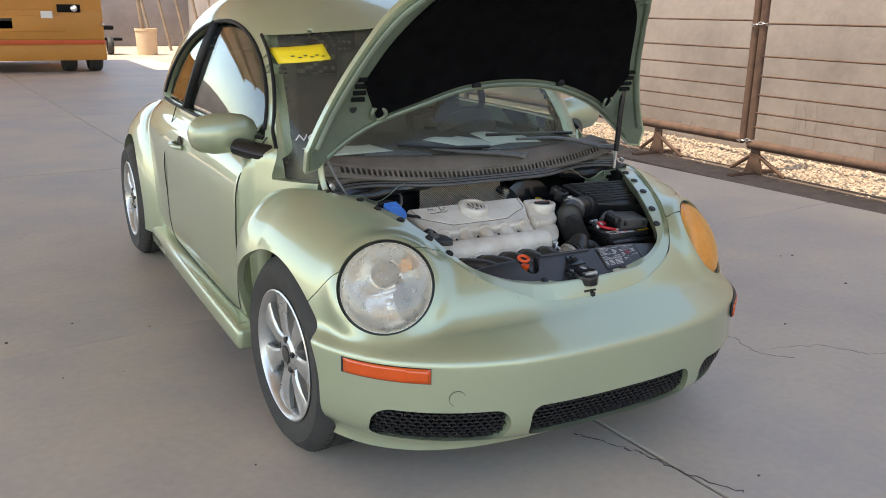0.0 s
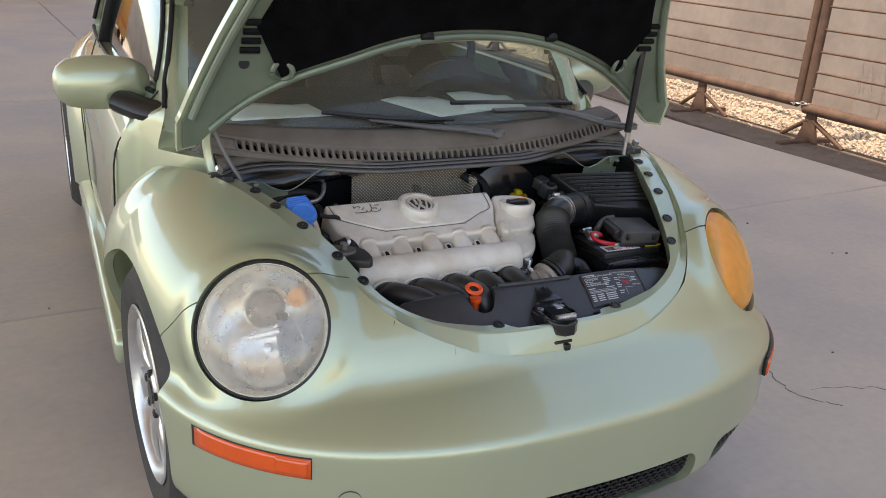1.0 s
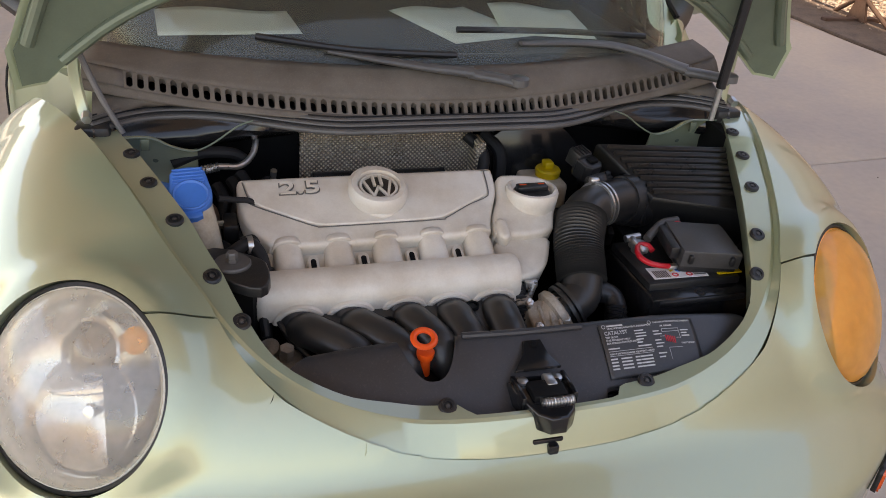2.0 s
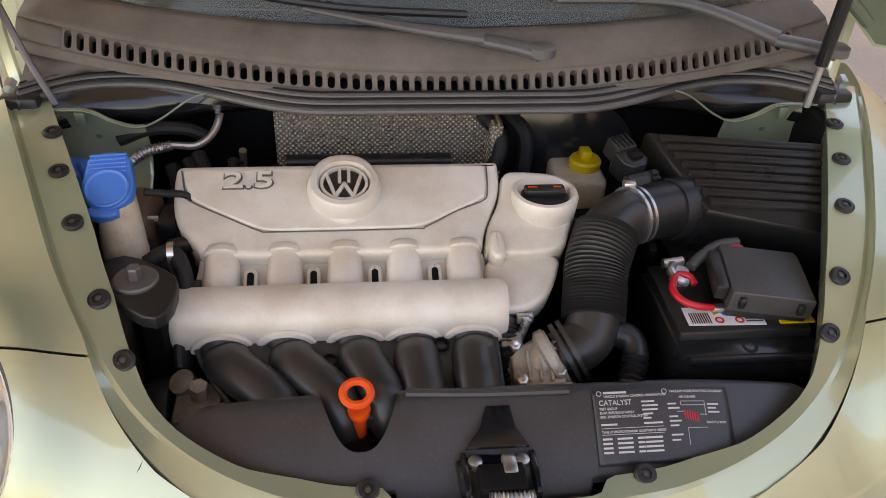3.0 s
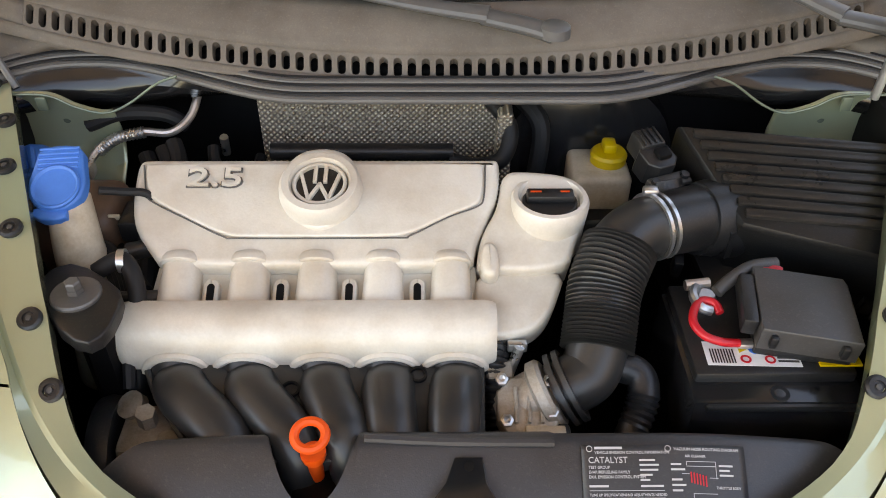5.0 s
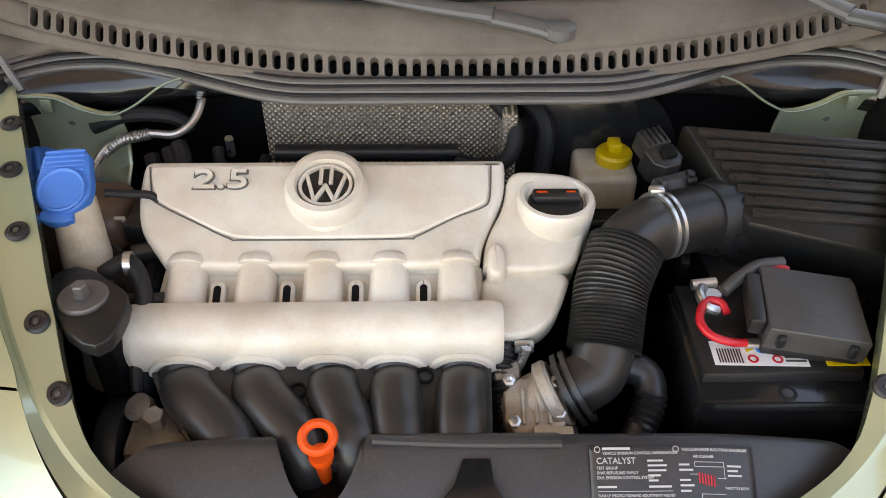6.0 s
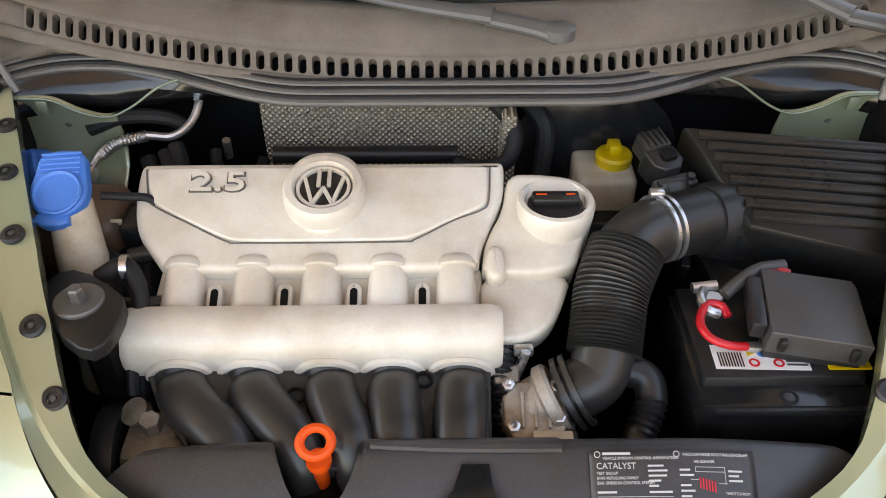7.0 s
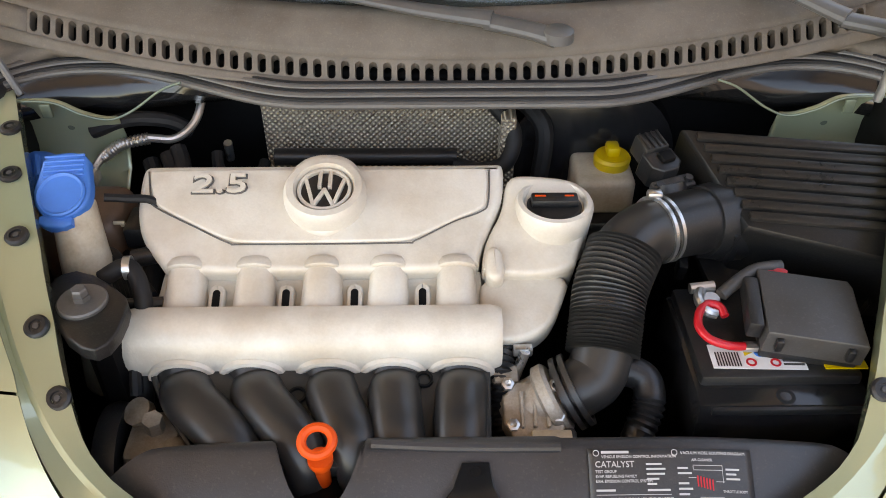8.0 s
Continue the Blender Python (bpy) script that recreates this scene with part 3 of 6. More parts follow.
windshield = solid("windshield", [plus(cabin_field, 0.012), plus(screen_window, -0.02)], (-0.72, 0.8, 0.78), (0.72, 2.1, 1.42), 0.02, screen_glass, car, "curved windshield glass", sheet=0.006)
windshield.visible_shadow = False


# hood, hinged open at its rear corners
HINGE = Vector((0, 0.965, 0.875))
OPEN = 75


def rear_arch(P):
    x = np.abs(P[:, 0])
    return P[:, 1] - (0.738 + 0.29 * (x / 0.66) ** 2.2)


hood_turn = Matrix.Translation(HINGE + Vector((-0.010, -0.040, 0.066))) @ Matrix.Rotation(radians(-OPEN), 4, "X") @ Matrix.Translation(-HINGE)
hood_edge = (lambda P: bay_curve(P, 0.0) - 0.045)
hood = solid("hood", [front_field, minus(front_field, -0.022), hood_edge, rear_arch, lambda P: P[:, 1] - 1.0, lambda P: np.abs(P[:, 0]) - 0.672], (-0.78, 0.22, 0.45), (0.78, 1.08, 0.95), 0.0095, paint, car, "raised green hood panel", turn=hood_turn)
solid("inner_panel", [plus(front_field, 0.018), minus(front_field, -0.031), lambda P: hood_edge(P) + 0.010, lambda P: rear_arch(P) + 0.006, lambda P: P[:, 1] - 0.99, lambda P: np.abs(P[:, 0]) - 0.660], (-0.7, 0.22, 0.45), (0.7, 1.05, 0.95), 0.0095, shaded_inner_paint, hood, "dull green inner frame of the hood, darkened for shade", turn=hood_turn)
solid("insulation", [plus(front_field, 0.022), minus(front_field, -0.042), lambda P: hood_edge(P) + 0.060, lambda P: rear_arch(P) + 0.036, lambda P: np.abs(P[:, 0]) + 0.5 * P[:, 1] - 0.865], (-0.7, 0.22, 0.45), (0.7, 1.0, 0.95), 0.01, insulation, hood, "black felt insulation under the hood", turn=hood_turn)


def hood_under(x, y, depth=0.032):
    """A place on the raised hood's inner face, given where it lies when closed."""
    return hood_turn @ Vector((x, y, skin_z(x, y, depth)))


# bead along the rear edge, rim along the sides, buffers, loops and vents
part("hood_bead", tube([hood_under(x, 0.722 + 0.29 * (abs(x) / 0.66) ** 2.2) for x in [-0.60 + 0.06 * k for k in range(21)]], 0.009, 10, 2), shaded_inner_paint, hood, "green rolled rear edge of the hood")
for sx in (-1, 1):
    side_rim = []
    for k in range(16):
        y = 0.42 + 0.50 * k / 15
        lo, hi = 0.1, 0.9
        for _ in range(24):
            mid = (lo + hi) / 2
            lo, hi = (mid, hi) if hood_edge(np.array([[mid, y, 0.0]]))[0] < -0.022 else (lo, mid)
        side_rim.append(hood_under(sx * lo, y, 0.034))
    part("hood_rim", tube(side_rim, 0.010, 10, 2), shaded_inner_paint, hood, "green folded side edge of the hood")
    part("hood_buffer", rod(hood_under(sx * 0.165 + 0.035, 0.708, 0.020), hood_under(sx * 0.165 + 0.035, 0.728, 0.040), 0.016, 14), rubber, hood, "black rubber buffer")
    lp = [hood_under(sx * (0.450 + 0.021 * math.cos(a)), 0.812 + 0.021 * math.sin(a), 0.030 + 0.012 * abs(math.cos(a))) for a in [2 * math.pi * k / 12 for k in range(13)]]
    part("hood_loop", tube(lp, 0.007, 8, 3), shaded_inner_paint, hood, "green lifting loop")
    # vents are near-black rods, painting the shade of openings
    for k in range(4):
        y = 0.70 + 0.022 * k
        part("hood_vent", rod(hood_under(sx * 0.500, y, 0.034), hood_under(sx * (0.535 + 0.1 * (y - 0.7)), y, 0.034), 0.007, 8), dark_bay, hood, "near-black rod drawn as a shaded slot in the hood frame")
    part("hood_plug", rod(hood_under(sx * 0.53, 0.80, 0.018), hood_under(sx * 0.53, 0.80, 0.032), 0.012, 14), black_plastic, hood)


# ---- wheels ----
def wheel(x, y, sx, steer=0.0):
    """Tyre with grooved tread, seven-spoke alloy rim, brake disc and bolts; sx: the side it faces."""
    m = Matrix.Translation((x, y, HUB_Z)) @ Matrix.Rotation(steer, 4, "Z") @ Matrix.Rotation(radians(90 * sx), 4, "Y")
    w = 0.10
    prof = [(0.205, -w + 0.01), (0.225, -w), (0.275, -w - 0.006), (0.298, -w + 0.012), (TYRE_R - 0.003, -w + 0.03)]
    for g in (-0.045, 0.0, 0.045):
        prof += [(TYRE_R, g - 0.008), (TYRE_R - 0.007, g - 0.005), (TYRE_R - 0.007, g + 0.005), (TYRE_R, g + 0.008)]
    prof += [(TYRE_R - 0.003, w - 0.03), (0.298, w - 0.012), (0.275, w + 0.006), (0.225, w), (0.205, w - 0.01)]
    root = part("wheel", lathe([(0.203, -w + 0.012), (0.206, -w + 0.004), (0.212, -w + 0.002), (0.206, -w + 0.02), (0.196, 0.0), (0.196, w - 0.03), (0.203, w - 0.012), (0.212, w - 0.001), (0.207, w + 0.002), (0.200, w - 0.004), (0.192, w - 0.02), (0.186, 0.02), (0.186, -w + 0.02)], m, 56), alloy, car, "silver alloy wheel")
    part("tyre", lathe(prof, m, 72), tyre_rubber, root, "black worn tyre")
    bm = bmesh.new()
    for k in range(56):
        a = 2 * math.pi * k / 56
        for side in (-1, 1):
            r = m @ Matrix.Rotation(a + 0.03 * side, 4, "Z")
            box((TYRE_R - 0.0028, 0, side * 0.058), (0.005, 0.003, 0.018), m=r, bm=bm)
    tagged(part("tread_cut", bm, rubber, root), kind="stuff")
    part("brake_disc", lathe([(0.06, w - 0.085), (0.15, w - 0.085), (0.15, w - 0.065), (0.06, w - 0.065)], m, 40), cast_metal, root)
    for k in range(7):
        r = m @ Matrix.Rotation(2 * math.pi * k / 7 + 0.2, 4, "Z")
        rings = []
        for rad, half_w, z, th in ((0.045, 0.024, w - 0.022, 0.030), (0.085, 0.024, w - 0.014, 0.026), (0.135, 0.032, w - 0.012, 0.022), (0.175, 0.043, w - 0.014, 0.02), (0.197, 0.060, w - 0.016, 0.02)):
            rings.append([r @ Vector((rad, u * half_w, z + v)) for u, v in ((-1, -th), (-1, -0.006), (-0.7, 0), (0.7, 0), (1, -0.006), (1, -th))])
        part("spoke", ring_loft(rings), alloy, root)
    part("hub", lathe([(0.0, w - 0.05), (0.062, w - 0.05), (0.062, w - 0.02), (0.05, w - 0.012), (0.032, w - 0.012), (0.030, w - 0.02), (0.0, w - 0.02)], m, 32), alloy, root)
    part("centre_cap", lathe([(0.0, w - 0.02), (0.028, w - 0.02), (0.026, w - 0.009), (0.0, w - 0.007)], m, 24), grey_plastic, root)
    for k in range(5):
        r = m @ Matrix.Rotation(2 * math.pi * k / 5, 4, "Z") @ Matrix.Translation((0.050, 0, 0))
        part("wheel_bolt", lathe([(0.011, w - 0.04), (0.011, w - 0.010), (0.007, w - 0.008), (0.0, w - 0.012)], r, 6), black_plastic, root)
    return root


for y in (AXLE_F, AXLE_R):
    for sx in (-1, 1):
        wheel(sx * (0.690 if y == AXLE_F else 0.745), y, sx, radians(3.5) if y == AXLE_F else 0.0)

# wheel housings and underbody, dark
for y in (AXLE_F, AXLE_R):
    for sx in (-1, 1):
        bm = bmesh.new()
        arc = [radians(a) for a in range(-15, 196, 15)]
        yc = 0.838 if y == AXLE_F else y
        outer = [[(sx * x, yc + 0.350 * math.cos(a), HUB_Z + 0.350 * math.sin(a)) for a in arc] for x in (0.50, 0.74)]
        outer[1] = [(sx * float(np.interp(math.degrees(a), (-15, 0, 50, 90, 130, 160), (0.73, 0.74, 0.75, 0.755, 0.72, 0.66)) - (0.025 if y == AXLE_F else 0.0)), py, pz) for a, (px, py, pz) in zip(arc, outer[1])]
        vs = [[bm.verts.new(p) for p in r] for r in outer]
        for i in range(len(arc) - 1):
            bm.faces.new((vs[0][i], vs[0][i + 1], vs[1][i + 1], vs[1][i]))
        bm.faces.new(vs[0])
        o = part("wheel_housing", bm, dark_bay, car)
        o.modifiers.new("thickness", "SOLIDIFY").thickness = 0.012
part("underbody", box((0, 2.2, 0.245), (1.30, 3.0, 0.10), 0.02), dark_bay, car)

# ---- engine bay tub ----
# tub walls near-black: the bay's deep shade is put into their colour
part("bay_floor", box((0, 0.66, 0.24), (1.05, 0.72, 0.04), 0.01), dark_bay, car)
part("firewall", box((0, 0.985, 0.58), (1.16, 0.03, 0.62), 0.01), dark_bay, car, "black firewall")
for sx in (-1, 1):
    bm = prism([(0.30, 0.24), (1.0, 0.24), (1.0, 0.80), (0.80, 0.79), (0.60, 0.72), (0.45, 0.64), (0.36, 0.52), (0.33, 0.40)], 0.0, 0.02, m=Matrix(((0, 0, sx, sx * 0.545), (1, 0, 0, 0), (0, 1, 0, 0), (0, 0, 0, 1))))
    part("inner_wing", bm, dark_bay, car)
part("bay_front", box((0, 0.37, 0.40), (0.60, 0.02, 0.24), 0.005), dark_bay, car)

# ---- engine ----
TILT_E = radians(24)
ENG = Matrix(((1, 0, 0, -0.150), (0, math.cos(TILT_E), -math.sin(TILT_E), 0.64), (0, math.sin(TILT_E), math.cos(TILT_E), 0.700), (0, 0, 0, 1)))

# block coloured near-black for the shade beneath the cover
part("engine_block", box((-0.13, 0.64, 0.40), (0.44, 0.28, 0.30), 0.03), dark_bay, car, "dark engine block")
cover = part("engine_cover", prism(smooth_loop([(-0.219, 0.137), (-0.205, 0.138), (-0.10, 0.138), (0.10, 0.138), (0.198, 0.138), (0.212, 0.138), (0.213, 0.124), (0.210, 0.088), (0.196, 0.055), (0.182, 0.022), (0.178, -0.006), (0.0, -0.006), (-0.176, -0.006), (-0.192, 0.014), (-0.212, 0.041), (-0.221, 0.072), (-0.223, 0.122)], 2), -0.075, 0.0, ENG, 0.010), silver_paint, car, "dusty silver plastic engine cover")
part("cover_panel", prism(smooth_loop([(-0.212, 0.126), (-0.204, 0.129), (0.0, 0.129), (0.184, 0.129), (0.194, 0.127), (0.191, 0.080), (0.182, 0.070), (0.150, 0.0565), (0.107, 0.033), (0.085, 0.0295), (0.0, 0.029), (-0.085, 0.029), (-0.108, 0.0315), (-0.150, 0.053), (-0.194, 0.077), (-0.203, 0.088)], 2), -0.004, 0.0045, ENG, 0.004), silver_paint, cover, "raised panel of the cover")
# thin darker bead paints the shadow line round the panel
line = spline([(-0.213, 0.127, 0.0012), (-0.2045, 0.088, 0.0012), (-0.194, 0.0755, 0.0012), (-0.150, 0.052, 0.0012), (-0.108, 0.0305, 0.0012), (-0.085, 0.0283, 0.0012), (0.085, 0.0285, 0.0012), (0.107, 0.032, 0.0012), (0.150, 0.0555, 0.0012), (0.183, 0.069, 0.0012), (0.1925, 0.082, 0.0012), (0.1955, 0.127, 0.0012)], 6)
part("groove_shade_line", tube([ENG @ p for p in line], 0.0010, 6, 1), grey_metal, cover)

# round badge on its pod
part("badge_pod", prism(smooth_loop([(0.046, 0.105), (0.043, 0.080), (0.030, 0.050), (0.012, 0.036), (-0.010, 0.036), (-0.028, 0.050), (-0.044, 0.080), (-0.047, 0.105), (-0.040, 0.130), (-0.018, 0.147), (0.018, 0.147), (0.040, 0.130)], 2), 0.0, 0.0105, ENG, 0.008), silver_paint, cover)
BADGE = ENG @ Matrix.Translation((0.001, 0.091, 0.021)) @ Matrix.Rotation(radians(-10), 4, "X")
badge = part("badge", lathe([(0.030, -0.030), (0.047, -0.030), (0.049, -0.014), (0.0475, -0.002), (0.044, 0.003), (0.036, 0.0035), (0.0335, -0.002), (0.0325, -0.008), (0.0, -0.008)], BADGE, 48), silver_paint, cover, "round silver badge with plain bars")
part("badge_ground", lathe([(0.0, -0.0085), (0.0318, -0.0085), (0.0318, -0.0055), (0.0, -0.0055)], BADGE, 40), black_plastic, badge)
part("badge_ring", lathe([(0.0275, -0.006), (0.0315, -0.006), (0.0315, -0.0008), (0.0295, 0.0), (0.0275, -0.0008)], BADGE, 48), silver_paint, badge)
for a, b in (((-0.0225, 0.015), (-0.0115, -0.0235)), ((-0.0115, -0.0235), (0.0, 0.0)), ((0.0, 0.0), (0.0115, -0.0235)), ((0.0115, -0.0235), (0.0225, 0.015)), ((-0.006, 0.026), (-0.006, 0.004)), ((0.006, 0.026), (0.006, 0.004))):
    d = Vector((b[0] - a[0], b[1] - a[1], 0))
    mm = BADGE @ Matrix.Translation(((a[0] + b[0]) / 2, (a[1] + b[1]) / 2, -0.0035)) @ Matrix.Rotation(math.atan2(d.y, d.x), 4, "Z")
    part("badge_bar", box((0, 0, 0), (d.length + 0.003, 0.0044, 0.005), 0.0006, mm, seg=1), silver_paint, badge)
words("raised_number", "2.5", 0.034, ENG @ Matrix.Translation((-0.1575, 0.0945, 0.0050)) @ Matrix.Diagonal((1.62, 1.05, 1, 1)), grey_metal, cover, 0.0014, 0.0014)
words("raised_number", "2.5", 0.034, ENG @ Matrix.Translation((-0.1575, 0.0945, 0.0066)) @ Matrix.Diagonal((1.62, 1.05, 1, 1)), silver_paint, cover, 0.0026, 0.0002)

# five humps, the slots between them and the rounded bar
RUN_U = (-0.155, -0.0765, 0.0, 0.0755, 0.153)
part("hump_base", prism([(-0.185, 0.004), (0.182, 0.004), (0.186, -0.060), (-0.192, -0.060)], -0.06, -0.024, ENG, 0.003), silver_paint, cover)
for u in RUN_U:
    rings = []
    for v, wd, hgt in ((0.018, 0.0205, -0.004), (0.012, 0.0240, 0.0045), (0.006, 0.0250, 0.0080), (0.0012, 0.0250, 0.0082), (-0.0004, 0.0238, 0.0066), (-0.0010, 0.0222, 0.0025), (-0.020, 0.0230, 0.001), (-0.056, 0.0252, -0.003)):
        rings.append([ENG @ Vector((u + wd * math.cos(a), v, -0.028 + (hgt + 0.028) * max(math.sin(a), 0.0) ** 0.55)) for a in [math.pi * k / 14 for k in range(15)]])
    part("hump", ring_loft(rings), silver_paint, cover)
for u in (-0.1185, -0.040, 0.0375, 0.1145):
    part("slot_rim", prism(stadium(u, -0.033, 0.018, 0.036), -0.03, -0.0125, ENG, 0.003), silver_paint, cover)
    # solid near-black inset paints the shade inside the slot
    part("slot", prism(stadium(u, -0.034, 0.0085, 0.023), -0.02, -0.0118, ENG, 0.0), dark_bay, cover, "near-black inset drawn as a shaded slot")

bar_prof = [(-0.042, -0.030), (-0.044, -0.010), (-0.050, 0.004), (-0.062, 0.0115), (-0.078, 0.0125), (-0.094, 0.006), (-0.107, -0.008), (-0.114, -0.022), (-0.116, -0.034), (-0.10, -0.036)]
rings = []
for u, k in ((-0.211, 0.86), (-0.208, 0.95), (-0.200, 1.0), (-0.1, 1.0), (0.0, 1.0), (0.1, 1.0), (0.190, 1.0), (0.198, 0.95), (0.202, 0.86)):
    rings.append([ENG @ Vector((u, -0.078 + (v + 0.078) * k, -0.012 + (w + 0.012) * k)) for v, w in bar_prof])
bar = part("intake_bar", ring_loft(rings), silver_paint, car, "rounded silver intake manifold cover bar")
ARCH_U = (-0.150, -0.073, 0.011, 0.082, 0.1565)
for u in ARCH_U:
    pts = [ENG @ Vector((u + 0.034 * math.cos(math.pi * k / 12), -0.117 + 0.008 * math.sin(math.pi * k / 12), -0.036 + 0.024 * math.sin(math.pi * k / 12))) for k in range(13)]
    part("arch_trim", tube(pts, 0.0058, 8, 2), silver_paint, bar)

LOW_X = (-0.225, -0.158, -0.103, -0.058, 0.004)
for u, x in zip(ARCH_U, LOW_X):
    a = ENG @ Vector((u, -0.095, -0.034))
    part("intake_runner", tube([a, ENG @ Vector((u + 0.004, -0.125, -0.040)), Vector((a.x + (x - a.x) * 0.24, 0.508, 0.624)), Vector((x, 0.452, 0.612)), Vector((x + 0.01, 0.425, 0.53))], lambda q: 0.0325 - 0.007 * q, 20, 8, flat=0.85), runner_plastic, car, "black plastic intake runner")
m_plate = Matrix.Translation((-0.15, 0.5687, 0.634)) @ Matrix.Rotation(radians(8), 4, "X")
part("runner_web", prism([(-0.185, 0.01), (0.19, 0.01), (0.185, -0.14), (-0.105, -0.14)], -0.02, 0.0, m_plate, 0.002), runner_plastic, car)
for p in ((-0.170, 0.513, 0.626), (-0.034, 0.531, 0.6287)):
    part("web_hole", lathe([(0.0, -0.003), (0.010, -0.003), (0.010, 0.004), (0.0075, 0.004), (0.0075, -0.001), (0.0, -0.001)], axis(p, (0, -0.139, 0.99)), 20), dark_bay, car)

# oil filler housing
filler = part("filler_housing", prism(smooth_loop([(0.215, 0.122), (0.250, 0.123), (0.300, 0.116), (0.318, 0.092), (0.316, 0.068), (0.299, 0.028), (0.286, -0.012), (0.183, -0.012), (0.183, 0.012), (0.190, 0.040), (0.210, 0.075)], 2), -0.06, -0.002, ENG, 0.009), silver_paint, car, "silver oil filler housing")
part("filler_step", prism(smooth_loop([(0.183, 0.0), (0.288, 0.0), (0.272, -0.045), (0.258, -0.068), (0.238, -0.082), (0.205, -0.088), (0.183, -0.080), (0.178, -0.045)], 2), -0.06, -0.016, ENG, 0.008), silver_paint, filler)
part("filler_boss", prism(smooth_loop([(0.186, 0.016), (0.196, 0.024), (0.207, 0.016), (0.209, -0.022), (0.186, -0.022)], 2), -0.02, 0.008, ENG, 0.009), silver_paint, filler)
CAPM = ENG @ Matrix.Translation((0.270, 0.076, 0.004)) @ Matrix.Scale(1.06, 4) @ Matrix.Rotation(radians(-24), 4, "X")
part("filler_neck", lathe([(0.030, -0.06), (0.038, -0.06), (0.0415, -0.020), (0.0425, -0.012), (0.0435, 0.001), (0.041, 0.006), (0.036, 0.007), (0.0335, 0.003), (0.0325, -0.008), (0.0, -0.008)], CAPM, 44), silver_paint, filler, "pale ring round the oil cap")
cap = part("oil_cap", lathe([(0.0, -0.009), (0.0305, -0.009), (0.0305, -0.001), (0.028, 0.001), (0.0, 0.001)], CAPM, 40), black_plastic, filler, "black oil filler cap")
part("cap_grip", box((0, 0.002, 0.005), (0.052, 0.018, 0.010), 0.003, CAPM), black_plastic, cap)
for dx, w in ((-0.016, 0.012), (0.016, 0.010)):
    part("cap_symbol", box((dx, 0.003, 0.0103), (w, 0.0022, 0.0008), 0.0, CAPM), orange_plastic, cap, "small orange symbol")

# dipstick
DIP = Vector((-0.139, 0.437, 0.648))
dip = part("dipstick", rod((-0.137, 0.425, 0.50), DIP + Vector((0.002, -0.004, -0.022)), 0.0085, 14), orange_plastic, car, "orange oil dipstick")
ringm = axis(DIP, (0.0, -0.35, 0.94))
ring_pts = [ringm @ Vector((0.0155 * math.cos(2 * math.pi * k / 24), 0.0145 * math.sin(2 * math.pi * k / 24), 0)) for k in range(24)]
bm = bmesh.new()
rings = []
for k in range(24):
    c = ring_pts[k] - DIP
    o = c.normalized()
    nz = (ringm.to_3x3() @ Vector((0, 0, 1)))
    rings.append([ring_pts[k] + 0.0050 * (math.cos(2 * math.pi * j / 8) * o + 0.8 * math.sin(2 * math.pi * j / 8) * nz) for j in range(8)])
part("pull_ring", ring_loft(rings, bm, closed=True), orange_plastic, dip)
part("collar", lathe([(0.0, 0), (0.011, 0), (0.013, 0.006), (0.013, 0.012), (0.0, 0.012)], axis(DIP + Vector((0.002, -0.006, -0.030)), (0, 0, 1)), 16), orange_plastic, dip)

# engine mount
mount = part("engine_mount", prism(smooth_loop([(-0.438, 0.590), (-0.434, 0.612), (-0.408, 0.622), (-0.352, 0.582), (-0.341, 0.560), (-0.343, 0.510), (-0.362, 0.494), (-0.404, 0.526)], 1), 0.700, 0.716, bev=0.003), black_plastic, car, "black rubber engine mount")
part("mount_plate", lathe([(0.0, 0.0), (0.0262, 0.0), (0.0262, 0.003), (0.0245, 0.005), (0.0, 0.005)], Matrix.Translation((-0.391, 0.566, 0.716)), 36), grey_metal, mount)
part("mount_bolt", lathe([(0.0095, 0.0), (0.0095, 0.006), (0.0085, 0.006), (0.0085, 0.013), (0.007, 0.015), (0.0, 0.015)], Matrix.Translation((-0.391, 0.567, 0.721)), 6), grey_metal, mount)

# washer bottle
washer = part("washer_neck", tube([(-0.436, 0.70, 0.748), (-0.430, 0.675, 0.70), (-0.425, 0.655, 0.62), (-0.44, 0.66, 0.50)], lambda u: 0.024 + 0.012 * u, 18), milky, car, "milky washer bottle neck")
wm = Matrix.Translation((-0.442, 0.704, 0.757)) @ Matrix.Rotation(radians(28), 4, "X") @ Matrix.Rotation(radians(4), 4, "Z") @ Matrix.Scale(0.95, 4)
wcap = part("washer_cap", prism(smooth_loop([(-0.026, 0.050), (0.026, 0.050), (0.030, 0.02), (0.034, 0.0), (0.031, -0.022), (0.014, -0.038), (-0.014, -0.038), (-0.031, -0.022), (-0.035, 0.0), (-0.030, 0.02)], 2), 0.0, 0.016, wm, 0.005), blue_plastic, washer, "blue washer fluid cap")
for k in range(5):
    part("cap_rib", box((0, 0.044 - 0.0065 * k, 0.0165), (0.048, 0.0030, 0.0024), 0.0007, wm, seg=1), blue_plastic, wcap)
part("cap_tongue", prism(smooth_loop([(-0.026, -0.028), (0.014, -0.032), (0.014, -0.050), (-0.026, -0.046)], 1), -0.004, 0.012, wm, 0.003), blue_plastic, wcap)
filter_cover = part("filter_cover", prism(smooth_loop([(-0.552, 0.822), (-0.529, 0.842), (-0.478, 0.816), (-0.458, 0.792), (-0.500, 0.757), (-0.528, 0.770)], 1), 0.66, 0.735, bev=0.008), blue_plastic, car, "faded blue plastic cover behind the washer cap")
